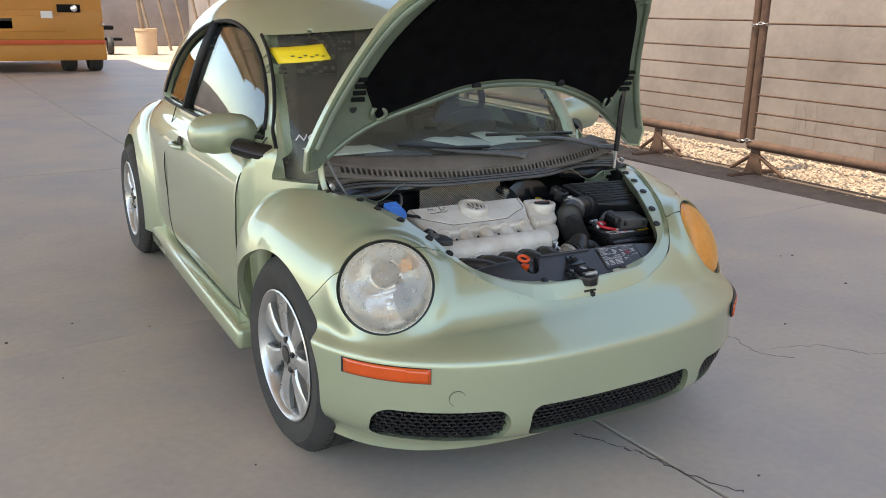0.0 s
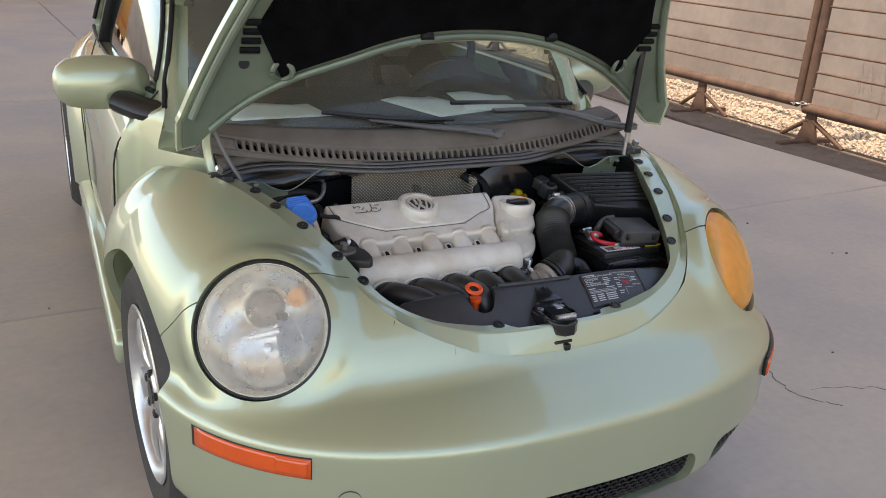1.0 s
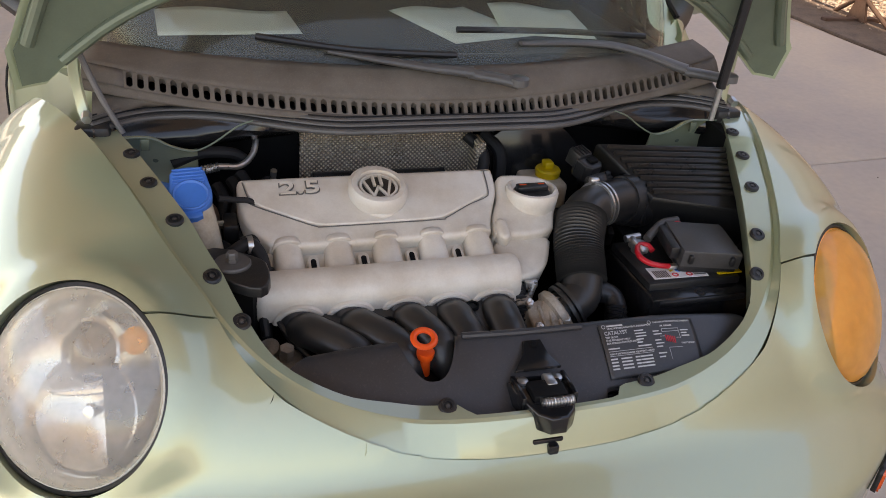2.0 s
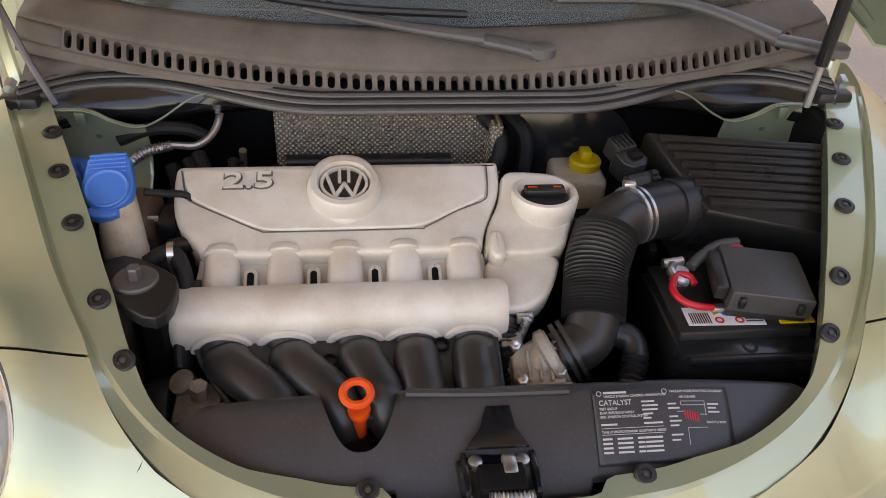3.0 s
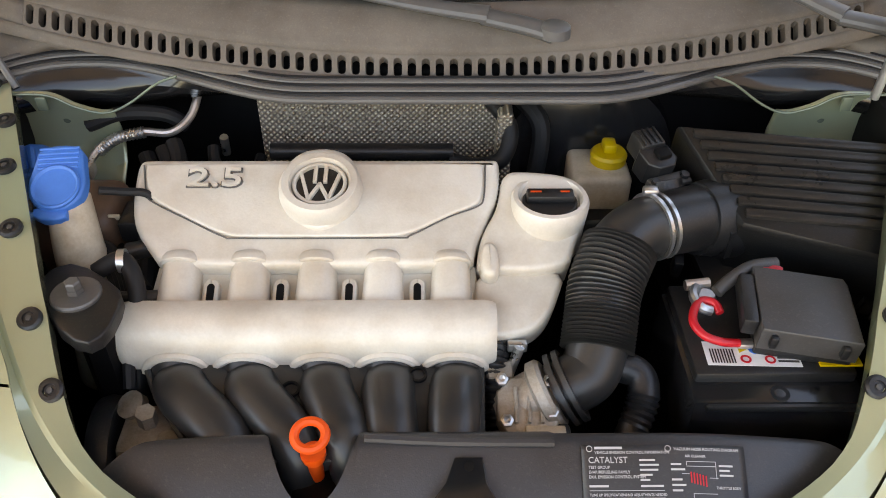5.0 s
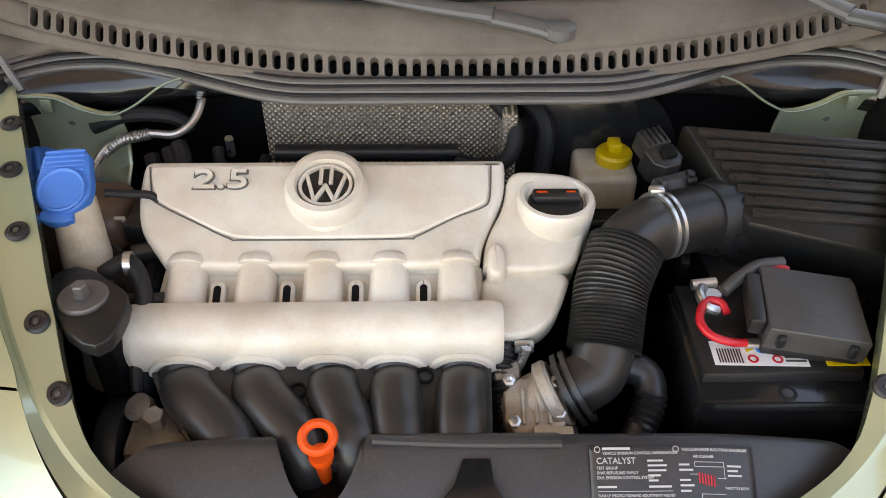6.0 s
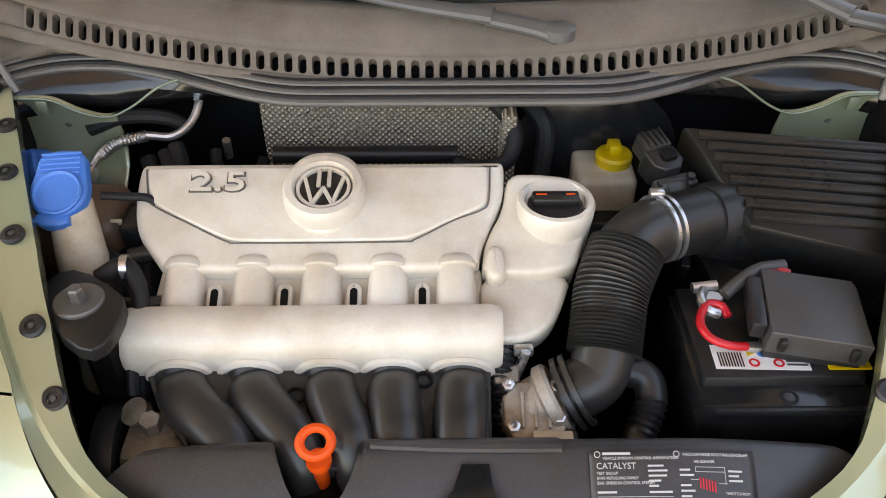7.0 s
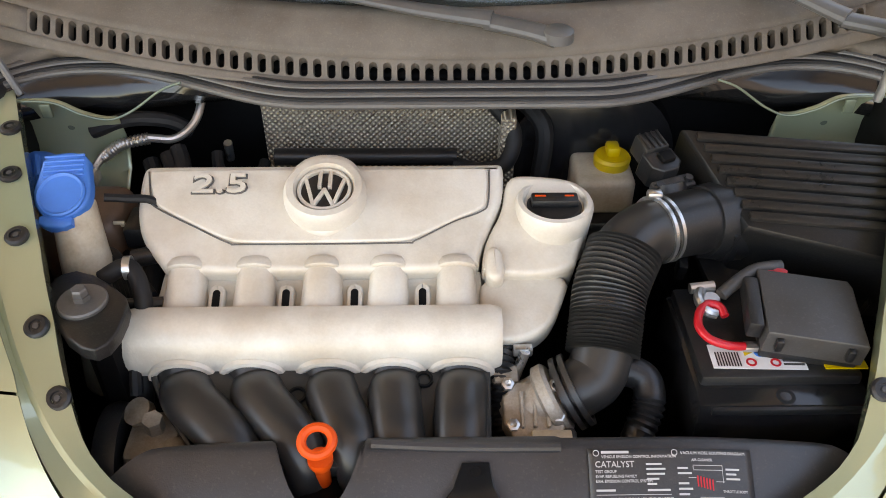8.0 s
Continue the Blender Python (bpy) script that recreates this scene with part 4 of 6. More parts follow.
for k in range(3):
    part("cover_fold", rod((-0.545 + 0.018 * k, 0.828 - 0.010 * k, 0.735), (-0.520 + 0.016 * k, 0.772 - 0.004 * k, 0.736), 0.005, 8), blue_plastic, filter_cover)

# brake fluid reservoir
res = part("brake_reservoir", box((0.208, 0.860, 0.660), (0.080, 0.080, 0.055), 0.010, seg=3), milky, car, "milky brake fluid reservoir")
rc = Matrix.Translation((0.220, 0.864, 0.687))
part("reservoir_cap", lathe([(0.0, 0.0), (0.024, 0.0), (0.025, 0.012), (0.022, 0.016), (0.0, 0.016)], rc, 24), yellow_plastic, res, "yellow screw cap")
part("cap_tab", box((0.0, 0.004, 0.022), (0.018, 0.024, 0.014), 0.004, rc), yellow_plastic, res)

# air filter box
AIR = Matrix.Translation((0.420, 0.709, 0.739)) @ Matrix.Rotation(radians(-9), 4, "Z") @ Matrix.Rotation(radians(20), 4, "X")
airbox = part("air_filter_box", prism([(-0.146, 0.094), (0.17, 0.094), (0.17, -0.090), (-0.074, -0.048)], -0.30, 0.0, AIR, 0.010), dusty_black, car, "black ribbed air filter box")
# rib tops coloured lighter than the lid, as if catching light
for k in range(8):
    v = 0.080 - 0.0160 * k
    u0 = -0.134 + 0.072 * (0.092 - v) / 0.140
    part("lid_rib", box(((u0 + 0.165) / 2, v, 0.001), (0.165 - u0, 0.0118, 0.009), 0.003, AIR), lit_dusty_rib, airbox)
for k in range(12):
    part("side_rib", box((-0.05 + 0.02 * k, -0.089, -0.070), (0.0026, 0.008, 0.04), 0.0, AIR @ Matrix.Rotation(radians(-9), 4, "Z")), lit_dusty_rib, airbox)
part("lid_flange", prism([(-0.158, 0.098), (0.18, 0.098), (0.18, -0.098), (-0.086, -0.098)], -0.105, -0.094, AIR, 0.002), black_plastic, airbox)

# intake hose
part("air_outlet", tube([(0.345, 0.735, 0.690), (0.295, 0.715, 0.702), (0.245, 0.694, 0.706)], lambda u: 0.042 - 0.004 * u, 28), black_plastic, airbox)
hose = part("intake_hose", tube([(0.252, 0.697, 0.706), (0.222, 0.682, 0.708), (0.194, 0.655, 0.700), (0.178, 0.620, 0.680), (0.170, 0.587, 0.658), (0.164, 0.560, 0.640), (0.154, 0.540, 0.624), (0.138, 0.530, 0.617), (0.116, 0.525, 0.607)], lambda u: 0.038 - 0.006 * u, 30, 10), runner_plastic, car, "black intake air hose")
part("bellows", tube([(0.198, 0.660, 0.702), (0.178, 0.620, 0.680), (0.170, 0.587, 0.658), (0.1635, 0.558, 0.6385)], lambda u: 0.0415 - 0.003 * u, 30, 8, ribs=(26, 0.0030, 0.0, 1.0)), runner_plastic, hose, "ribbed rubber bellows")
for c, d in (((0.240, 0.6925, 0.7075), (0.9, 0.42, -0.05)), ((0.249, 0.696, 0.7070), (0.9, 0.42, -0.05))):
    part("hose_clamp", lathe([(0.0370, -0.0022), (0.0415, -0.0022), (0.0415, 0.0022), (0.0370, 0.0022)], axis(c, d), 40), zinc, hose, "bright steel hose clamp")
part("clamp_ear", box((0.236, 0.708, 0.748), (0.018, 0.012, 0.010), 0.003), zinc, hose)
for c in ((0.124, 0.526, 0.611), (0.133, 0.528, 0.615)):
    part("hose_clamp", lathe([(0.036, -0.003), (0.0425, -0.003), (0.0425, 0.003), (0.036, 0.003)], axis(c, (0.85, 0.15, 0.45)), 36), runner_plastic, hose)
part("branch_hose", tube([(0.158, 0.548, 0.625), (0.188, 0.549, 0.623), (0.211, 0.540, 0.617), (0.213, 0.518, 0.603), (0.198, 0.490, 0.580), (0.180, 0.462, 0.553), (0.172, 0.44, 0.50)], lambda q: 0.0185 - 0.002 * q, 18, 10, ribs=(16, 0.0018, 0.48, 1.0)), black_plastic, hose, "smaller ribbed breather hose")
SEN = Matrix.Translation((0.262, 0.776, 0.737)) @ Matrix.Rotation(radians(22), 4, "Z") @ Matrix.Rotation(radians(14), 4, "X")
sensor = part("air_sensor", prism(smooth_loop([(-0.022, 0.030), (0.020, 0.030), (0.022, -0.014), (-0.020, -0.014)], 1), -0.020, 0.014, SEN, 0.003), black_plastic, car, "black air flow sensor with plug")
part("sensor_plug", box((0.0, 0.034, 0.004), (0.034, 0.030, 0.030), 0.003, SEN), runner_plastic, sensor)
for k in range(4):
    part("plug_rib", box((-0.012 + 0.008 * k, 0.034, 0.020), (0.003, 0.026, 0.004), 0.0008, SEN, seg=1), black_plastic, sensor)
part("plug_lock", box((0.004, 0.006, 0.016), (0.018, 0.016, 0.008), 0.002, SEN), dark_bay, sensor)
part("sensor_foot", box((0.002, -0.024, -0.006), (0.056, 0.020, 0.014), 0.003, SEN), grey_plastic, sensor)
for sx in (-1, 1):
    part("foot_screw", lathe([(0.0, 0), (0.006, 0), (0.005, 0.004), (0.0, 0.004)], SEN @ Matrix.Translation((0.002 + sx * 0.021, -0.024, 0.001)), 10), black_plastic, sensor)
part("sensor_stem", rod((0.272, 0.738, 0.700), (0.266, 0.758, 0.728), 0.022, 20), black_plastic, sensor)
part("reservoir_foot", box((0.208, 0.850, 0.615), (0.10, 0.10, 0.04), 0.008), black_plastic, car)
part("outlet_flange", prism(smooth_loop([(-0.045, 0.030), (0.045, 0.030), (0.060, -0.035), (-0.045, -0.045)], 1), -0.006, 0.006, axis((0.318, 0.722, 0.695), (0.9, 0.42, -0.05)), 0.003), black_plastic, airbox)
part("outlet_step", tube([(0.345, 0.735, 0.690), (0.300, 0.717, 0.700)], lambda u: 0.052 - 0.008 * u, 28), black_plastic, airbox)
for k, (u, v) in enumerate(((-0.155, 0.02), (-0.128, -0.05), (-0.105, -0.09))):
    part("lid_clip", box((u, v, -0.10), (0.012, 0.020, 0.034), 0.003, AIR), zinc if k == 2 else black_plastic, airbox)

# throttle body and pipes
TH = axis((0.098, 0.520, 0.602), (0.85, 0.15, 0.45))
thr = part("throttle_body", lathe([(0.0, -0.045), (0.026, -0.045), (0.033, -0.035), (0.034, 0.0), (0.041, 0.004), (0.041, 0.014), (0.037, 0.018), (0.0, 0.018)], TH, 32), cast_metal, car, "cast aluminium throttle body")
part("throttle_motor", prism(smooth_loop([(-0.034, 0.030), (0.030, 0.034), (0.036, -0.020), (0.010, -0.040), (-0.034, -0.030)], 1), -0.03, 0.008, Matrix.Translation((0.084, 0.500, 0.612)) @ Matrix.Rotation(radians(24), 4, "X"), 0.004), cast_metal, thr)
for q in ((0.056, 0.522, 0.630), (0.060, 0.482, 0.611), (0.108, 0.490, 0.615), (0.106, 0.520, 0.629)):
    part("throttle_screw", lathe([(0.0, 0), (0.007, 0), (0.007, 0.007), (0.004, 0.008), (0.0, 0.005)], axis(q, (0, -0.4, 0.9)), 6), zinc, thr)
for k in range(3):
    part("casting_rib", box((-0.014 + 0.014 * k, 0.0, 0.010), (0.004, 0.040, 0.006), 0.001, Matrix.Translation((0.084, 0.500, 0.612)) @ Matrix.Rotation(radians(24), 4, "X"), seg=1), cast_metal, thr)
part("throttle_plug", box((0.104, 0.468, 0.596), (0.046, 0.028, 0.026), 0.004), runner_plastic, thr)
part("throttle_clip", box((0.100, 0.466, 0.611), (0.042, 0.018, 0.006), 0.002), milky, thr)
part("throttle_lug", box((0.056, 0.545, 0.612), (0.03, 0.03, 0.03), 0.007), cast_metal, thr)
part("bolt_clip", rod((0.066, 0.553, 0.60), (0.078, 0.560, 0.642), 0.006, 10), zinc, car)
part("spring_clip", box((0.076, 0.566, 0.638), (0.022, 0.010, 0.012), 0.002), zinc, car)
part("ribbed_pipe", tube([(0.060, 0.590, 0.630), (0.053, 0.560, 0.625), (0.051, 0.525, 0.602), (0.055, 0.490, 0.575), (0.058, 0.46, 0.545)], 0.0125, 16, 10, ribs=(22, 0.0020, 0, 1)), black_plastic, car, "black corrugated pipe")
part("alternator", box((-0.328, 0.495, 0.560), (0.060, 0.07, 0.06), 0.014), cast_metal, car, "dirty cast metal bracket")
part("bracket_bolt", rod((-0.326, 0.500, 0.585), (-0.324, 0.496, 0.612), 0.011, 6), cast_metal, car)
part("belt_pulley", lathe([(0.035, -0.01), (0.075, -0.012), (0.078, 0), (0.075, 0.012), (0.035, 0.01)], axis((-0.372, 0.49, 0.53), (1, 0.1, 0)), 32), black_plastic, car)
part("coolant_hose", tube([(-0.392, 0.622, 0.70), (-0.362, 0.628, 0.712), (-0.345, 0.605, 0.69), (-0.348, 0.575, 0.64), (-0.35, 0.53, 0.56)], 0.010, 14), rubber, car, "black coolant hose")
part("coolant_hose", tube([(-0.42, 0.415, 0.54), (-0.385, 0.405, 0.555), (-0.35, 0.40, 0.545)], 0.018, 14), rubber, car)
part("cap_dish", lathe([(0.0, 0.0), (0.024, 0.001), (0.027, 0.0035), (0.029, 0.002), (0.029, -0.002), (0.0, -0.002)], wm @ Matrix.Translation((0, -0.008, 0.0165)), 32), blue_plastic, wcap)
part("cap_strap", tube([(-0.402, 0.705, 0.752), (-0.380, 0.712, 0.745), (-0.350, 0.718, 0.735), (-0.340, 0.705, 0.70)], 0.005, 8), rubber, wcap)
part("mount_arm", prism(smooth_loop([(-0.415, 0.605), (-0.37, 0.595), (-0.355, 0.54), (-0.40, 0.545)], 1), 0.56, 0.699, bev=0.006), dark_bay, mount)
tank = part("coolant_tank", box((-0.455, 0.755, 0.640), (0.11, 0.10, 0.14), 0.025, seg=4), brown_tank, car, "browned plastic coolant tank")
for k in range(3):
    part("tank_level_mark", box((-0.402, 0.722 + 0.006 * k, 0.702 - 0.008 * k), (0.014, 0.004, 0.004), 0.001), milky, tank)
for k in range(4):
    part("bundle_hose", tube([(-0.432 + 0.004 * k, 0.690 - 0.006 * k, 0.672), (-0.404, 0.688 - 0.006 * k, 0.684 - 0.003 * k), (-0.378 - 0.003 * k, 0.655 - 0.004 * k, 0.675 - 0.004 * k), (-0.357 - 0.004 * k, 0.605, 0.655 - 0.006 * k), (-0.350 - 0.004 * k, 0.55, 0.58)], 0.0058, 8), rubber, car, "thin black hose of a bundle")
part("loom_clip", rod((-0.372, 0.668, 0.690), (-0.346, 0.672, 0.694), 0.011, 14), black_plastic, car)
part("sensor_lead", tube([(-0.385, 0.615, 0.665), (-0.355, 0.612, 0.668), (-0.33, 0.618, 0.665)], 0.009, 10), runner_plastic, car)
part("sensor_ring", rod((-0.352, 0.612, 0.668), (-0.342, 0.614, 0.667), 0.012, 14), black_plastic, car)
for k, (x, y) in enumerate(((-0.408, 0.535), (-0.392, 0.538))):
    part("drive_belt", tube([(x + 0.02, 0.61, 0.50), (x, 0.54, 0.50), (x + 0.01, 0.47, 0.505), (x + 0.04, 0.42, 0.52)], 0.008, 8, flat=0.4), rubber, car, "black drive belt")
part("bracket_lug", box((-0.300, 0.478, 0.575), (0.04, 0.03, 0.03), 0.008), cast_metal, car)
part("bracket_lug", lathe([(0.0, 0), (0.016, 0), (0.016, 0.012), (0.008, 0.014), (0.0, 0.014)], axis((-0.345, 0.520, 0.590), (-0.3, -0.3, 0.9)), 16), cast_metal, car)
part("runner_edge", tube([(-0.338, 0.560, 0.634), (-0.318, 0.520, 0.612), (-0.285, 0.480, 0.590), (-0.262, 0.452, 0.575)], 0.004, 8), runner_plastic, car)
part("loom_strap", tube([(-0.345, 0.585, 0.668), (-0.352, 0.560, 0.640), (-0.350, 0.530, 0.610)], 0.007, 8), rubber, car)
part("spring_band", lathe([(0.0115, -0.004), (0.0135, -0.004), (0.0135, 0.004), (0.0115, 0.004)], axis((-0.362, 0.628, 0.711), (1, 0.1, 0)), 20), zinc, car)

# ---- battery, fuse box ----
battery = part("battery", box((0.345, 0.565, 0.53), (0.185, 0.170, 0.225), 0.006), black_gloss, car, "black car battery")
part("battery_top", box((0.345, 0.578, 0.644), (0.172, 0.140, 0.022), 0.004), black_plastic, battery)
part("battery_ledge", box((0.345, 0.490, 0.634), (0.16, 0.026, 0.010), 0.003), black_plastic, battery)
part("battery_latch", lathe([(0.0, 0), (0.010, 0), (0.010, 0.004), (0.006, 0.004), (0.005, 0.001), (0.0, 0.001)], Matrix.Translation((0.345, 0.492, 0.639)), 18), black_plastic, battery)
BL = Matrix.Translation((0.325, 0.536, 0.6553)) @ Matrix.Rotation(radians(-2), 4, "Z")
label = part("battery_label", box((0.0, 0, 0), (0.100, 0.034, 0.0010), 0, BL), print_white, battery, "white warning label with coloured signs")
for dx, col in ((-0.010, yellow_plastic), (0.004, blue_plastic), (0.018, yellow_plastic)):
    part("label_sign", lathe([(0.0, 0.0), (0.006, 0.0), (0.006, 0.0006), (0.0, 0.0006)], BL @ Matrix.Translation((dx, 0.006, 0.0005)), 3 if col is yellow_plastic else 16), col, label)
for dx in (-0.008, 0.018):
    part("label_sign", lathe([(0.0035, 0.0), (0.0058, 0.0), (0.0058, 0.0006), (0.0035, 0.0006)], BL @ Matrix.Translation((dx, -0.008, 0.0005)), 18), red_plastic, label)
for k in range(9):
    part("label_bar", box((-0.044 + 0.003 * k, -0.004, 0.0008), (0.0014, 0.020, 0.0005), 0, BL), black_plastic, label)
for k in range(5):
    part("label_bar", box((0.037, 0.010 - 0.005 * k, 0.0008), (0.022, 0.0026, 0.0005), 0, BL), grey_plastic, label)
part("battery_tag", box((0.415, 0.528, 0.657), (0.045, 0.022, 0.002), 0, None), yellow_plastic, battery, "yellow battery tag")
post = part("battery_terminal", lathe([(0.013, 0), (0.013, 0.012), (0.010, 0.018), (0.0, 0.018)], Matrix.Translation((0.292, 0.612, 0.655)), 20), zinc, battery, "steel battery terminal")
part("terminal_clamp", box((0.290, 0.620, 0.664), (0.026, 0.013, 0.011), 0.004, Matrix.Identity(4)), zinc, post)
part("terminal_bolt", rod((0.272, 0.628, 0.672), (0.300, 0.630, 0.674), 0.0065, 10), zinc, post)
part("red_cable", tube([(0.300, 0.582, 0.672), (0.296, 0.594, 0.676), (0.283, 0.597, 0.677), (0.271, 0.584, 0.676), (0.266, 0.565, 0.674), (0.274, 0.549, 0.671), (0.293, 0.543, 0.667), (0.312, 0.545, 0.663)], 0.0048, 12), red_plastic, battery, "red battery cable")
part("cable_lug", box((0.320, 0.546, 0.661), (0.020, 0.012, 0.008), 0.003), zinc, battery)
part("terminal_loop", tube([(0.283, 0.622, 0.674), (0.276, 0.606, 0.676), (0.280, 0.590, 0.674), (0.292, 0.588, 0.670)], 0.006, 10), zinc, battery)
part("grey_cable", tube([(0.300, 0.606, 0.682), (0.318, 0.618, 0.690), (0.345, 0.634, 0.695), (0.375, 0.640, 0.695)], 0.0075, 12), grey_plastic, battery)
FUSE = Matrix.Translation((0.384, 0.568, 0.699)) @ Matrix.Rotation(radians(-11), 4, "Z") @ Matrix.Rotation(radians(2), 4, "Y") @ Matrix.Rotation(radians(3), 4, "X")
fuse = part("fuse_box", prism([(-0.052, 0.050), (0.046, 0.050), (0.050, 0.040), (0.052, -0.047), (-0.050, -0.047)], -0.030, 0.0, FUSE, 0.003), grey_plastic, car, "dark grey fuse box lid on the battery")
part("lid_hinge", box((-0.060, 0.0, -0.012), (0.016, 0.074, 0.022), 0.003, FUSE), black_plastic, fuse)
for u in (-0.036, 0.036):
    part("lid_catch", box((u, -0.050, -0.014), (0.008, 0.008, 0.016), 0.002, FUSE), black_plastic, fuse)
part("fuse_base", box((0.0, 0.0, -0.036), (0.10, 0.09, 0.014), 0.003, FUSE), black_plastic, fuse)
part("red_lead", tube([(0.350, 0.625, 0.688), (0.362, 0.636, 0.694), (0.378, 0.630, 0.690)], 0.006, 10), red_plastic, car)

# ---- radiator support cover with printed label ----
def cover_z(x, y):
    """Height of the front cover: highest at its back edge, falling to the front and to both tips."""
    return 0.648 - 1.30 * max(0.0, 0.432 - y) ** 1.25 - 0.8 * max(0.0, y - 0.436) - 0.22 * max(0.0, abs(x - 0.015) - 0.20) ** 1.5


def cover_back(x):
    u = abs(x + 0.136) / 0.045
    end = max(0.0, (abs(x - 0.035) - 0.320) / 0.080)
    return 0.441 - 0.050 * end ** 1.6 - 0.061 * max(0.0, 1 - u ** 2.6) + (0.006 if -0.095 < x < 0.10 else 0.0)


def cover_front(x):
    return 0.330 if -0.10 < x < 0.115 else 0.345 + 0.9 * max(0.0, abs(x - 0.03) - 0.20) ** 1.7


bm = bmesh.new()
cols = [-0.362 + 0.790 * i / 160 for i in range(161)]
vs = [[bm.verts.new((x, y, cover_z(x, y))) for y in [cover_front(x) + (cover_back(x) - cover_front(x)) * j / 14 for j in range(15)]] + [bm.verts.new((x, cover_back(x) + 0.004, cover_z(x, cover_back(x)) - 0.05))] for x in cols]
for a, b in zip(vs, vs[1:]):
    for j in range(15):
        bm.faces.new((a[j], b[j], b[j + 1], a[j + 1]))
cover_panel = part("radiator_cover", bm, cover_plastic, car, "dusty dark grey radiator support cover", 45)
cover_panel.modifiers.new("thickness", "SOLIDIFY").thickness = 0.004
part("cover_step", tube([(-0.085, 0.432, cover_z(0, 0.432) + 0.002), (0.0, 0.428, cover_z(0, 0.428) + 0.002), (0.10, 0.427, cover_z(0, 0.427) + 0.002)], 0.005, 8), cover_plastic, cover_panel)
# near-black box added to stand for the shade inside the notch
part("notch_shade", box((-0.138, 0.415, 0.56), (0.05, 0.06, 0.06), 0.01), dark_bay, car)

# printed label, laid along the cover
def drape(ob):
    """Bends a flat print (u, v, height) onto the cover."""
    for v in ob.data.vertices:
        x, y = 0.131 + v.co.x * 0.84, 0.422 + v.co.y * 0.74
        v.co = (x, y, cover_z(x, y) + 0.0042 + v.co.z)
    return ob


bm = bmesh.new()
bmesh.ops.create_grid(bm, x_segments=20, y_segments=14, size=1)
for v in bm.verts:
    v.co = ((v.co.x + 1) * 0.095 - 0.006, (v.co.y - 1) * 0.046 + 0.003, -0.0020)
emission_label = drape(part("printed_label", bm, cover_plastic, cover_panel, "grey and white printed emission label"))
emission_label.modifiers.new("thickness", "SOLIDIFY").thickness = 0.001


def print_line(name, text, size, u, v):
    drape(words(name, text, size, Matrix.Translation((u, v, 0)), print_grey, emission_label, 0.0002))


def print_bar(u, v, w, h, mat=None):
    drape(part("print_bar", box((u + w / 2, v, 0), (w, h * (0.62 if h < 0.006 else 1.0), 0.0004), 0), mat or print_grey, emission_label))


drape(part("mark", lathe([(0.0029, 0), (0.0036, 0), (0.0036, 0.0003), (0.0029, 0.0003)], Matrix.Translation((0.003, -0.003, 0)), 20), print_grey, emission_label))
drape(part("mark", lathe([(0.0029, 0), (0.0036, 0), (0.0036, 0.0003), (0.0029, 0.0003)], Matrix.Translation((0.094, -0.003, 0)), 20), print_grey, emission_label))
print_bar(0.009, -0.002, 0.032, 0.0042)
print_line("print_line", "VEHICLE EMISSION CONTROL INFORMATION", 0.0042, 0.009, -0.0085)
print_line("print_line", "VACUUM HOSE ROUTING DIAGRAM", 0.0046, 0.101, -0.005)
print_line("print_line", "CATALYST", 0.0095, 0.001, -0.0185)
for k, t in enumerate(("TEST GROUP", "EVAP./REFUELING FAMILY", "EXH. EMISSION CONTROL SYSTEM")):
    print_line("print_line", t, 0.0042, 0.001, -0.0245 - 0.005 * k)
for k, w in enumerate((0.018, 0.022, 0.021, 0.014, 0.011)):
    print_bar(0.060, -0.0155 - 0.0052 * k, w, 0.0028)
print_bar(0.001, -0.0425, 0.022, 0.003)
print_bar(0.060, -0.0425, 0.026, 0.003)
print_bar(0.001, -0.047, 0.086, 0.0005)
print_line("print_line", "TUNE UP SPECIFICATIONS/NO ADJUSTMENTS NEEDED", 0.0036, 0.001, -0.0525)
print_bar(0.001, -0.0545, 0.086, 0.0005)
for k in range(4):
    for j, (u, w) in enumerate(((0.001, 0.016), (0.019, 0.024), (0.045, 0.012), (0.059, 0.027))):
        print_bar(u + 0.002 * ((k * 3 + j) % 3), -0.0595 - 0.0052 * k, w - 0.003, 0.0032)
print_line("print_line", "AIR CLEANER", 0.004, 0.113, -0.0125)
print_line("print_line", "THROTTLE BODY", 0.0036, 0.147, -0.045)
for k, (u, v) in enumerate(((0.096, -0.020), (0.096, -0.0255), (0.096, -0.036), (0.096, -0.0415), (0.096, -0.047), (0.096, -0.058), (0.096, -0.064), (0.152, -0.021), (0.152, -0.026), (0.152, -0.031))):
    print_bar(u, v, 0.012 + 0.004 * (k % 2), 0.0028)
for u, v, w, h in ((0.114, -0.017, 0.034, 0.0005), (0.114, -0.022, 0.034, 0.0005), (0.114, -0.0195, 0.0005, 0.005), (0.148, -0.026, 0.0005, 0.018), (0.140, -0.034, 0.010, 0.0005), (0.120, -0.050, 0.028, 0.0005), (0.120, -0.060, 0.0005, 0.02), (0.108, -0.030, 0.009, 0.0005)):
    print_bar(u, v, w, h)
for k in range(6):
    print_bar(0.118 + 0.0034 * k, -0.0335 - 0.0008 * k, 0.0015, 0.011, red_plastic)

# latch and striker
latch = part("hood_latch", prism(smooth_loop([(-0.036, 0.376), (0.058, 0.370), (0.052, 0.335), (0.034, 0.280), (-0.012, 0.280), (-0.030, 0.335)], 1), 0.585, 0.612, bev=0.004), black_gloss, car, "black hood latch with springs")
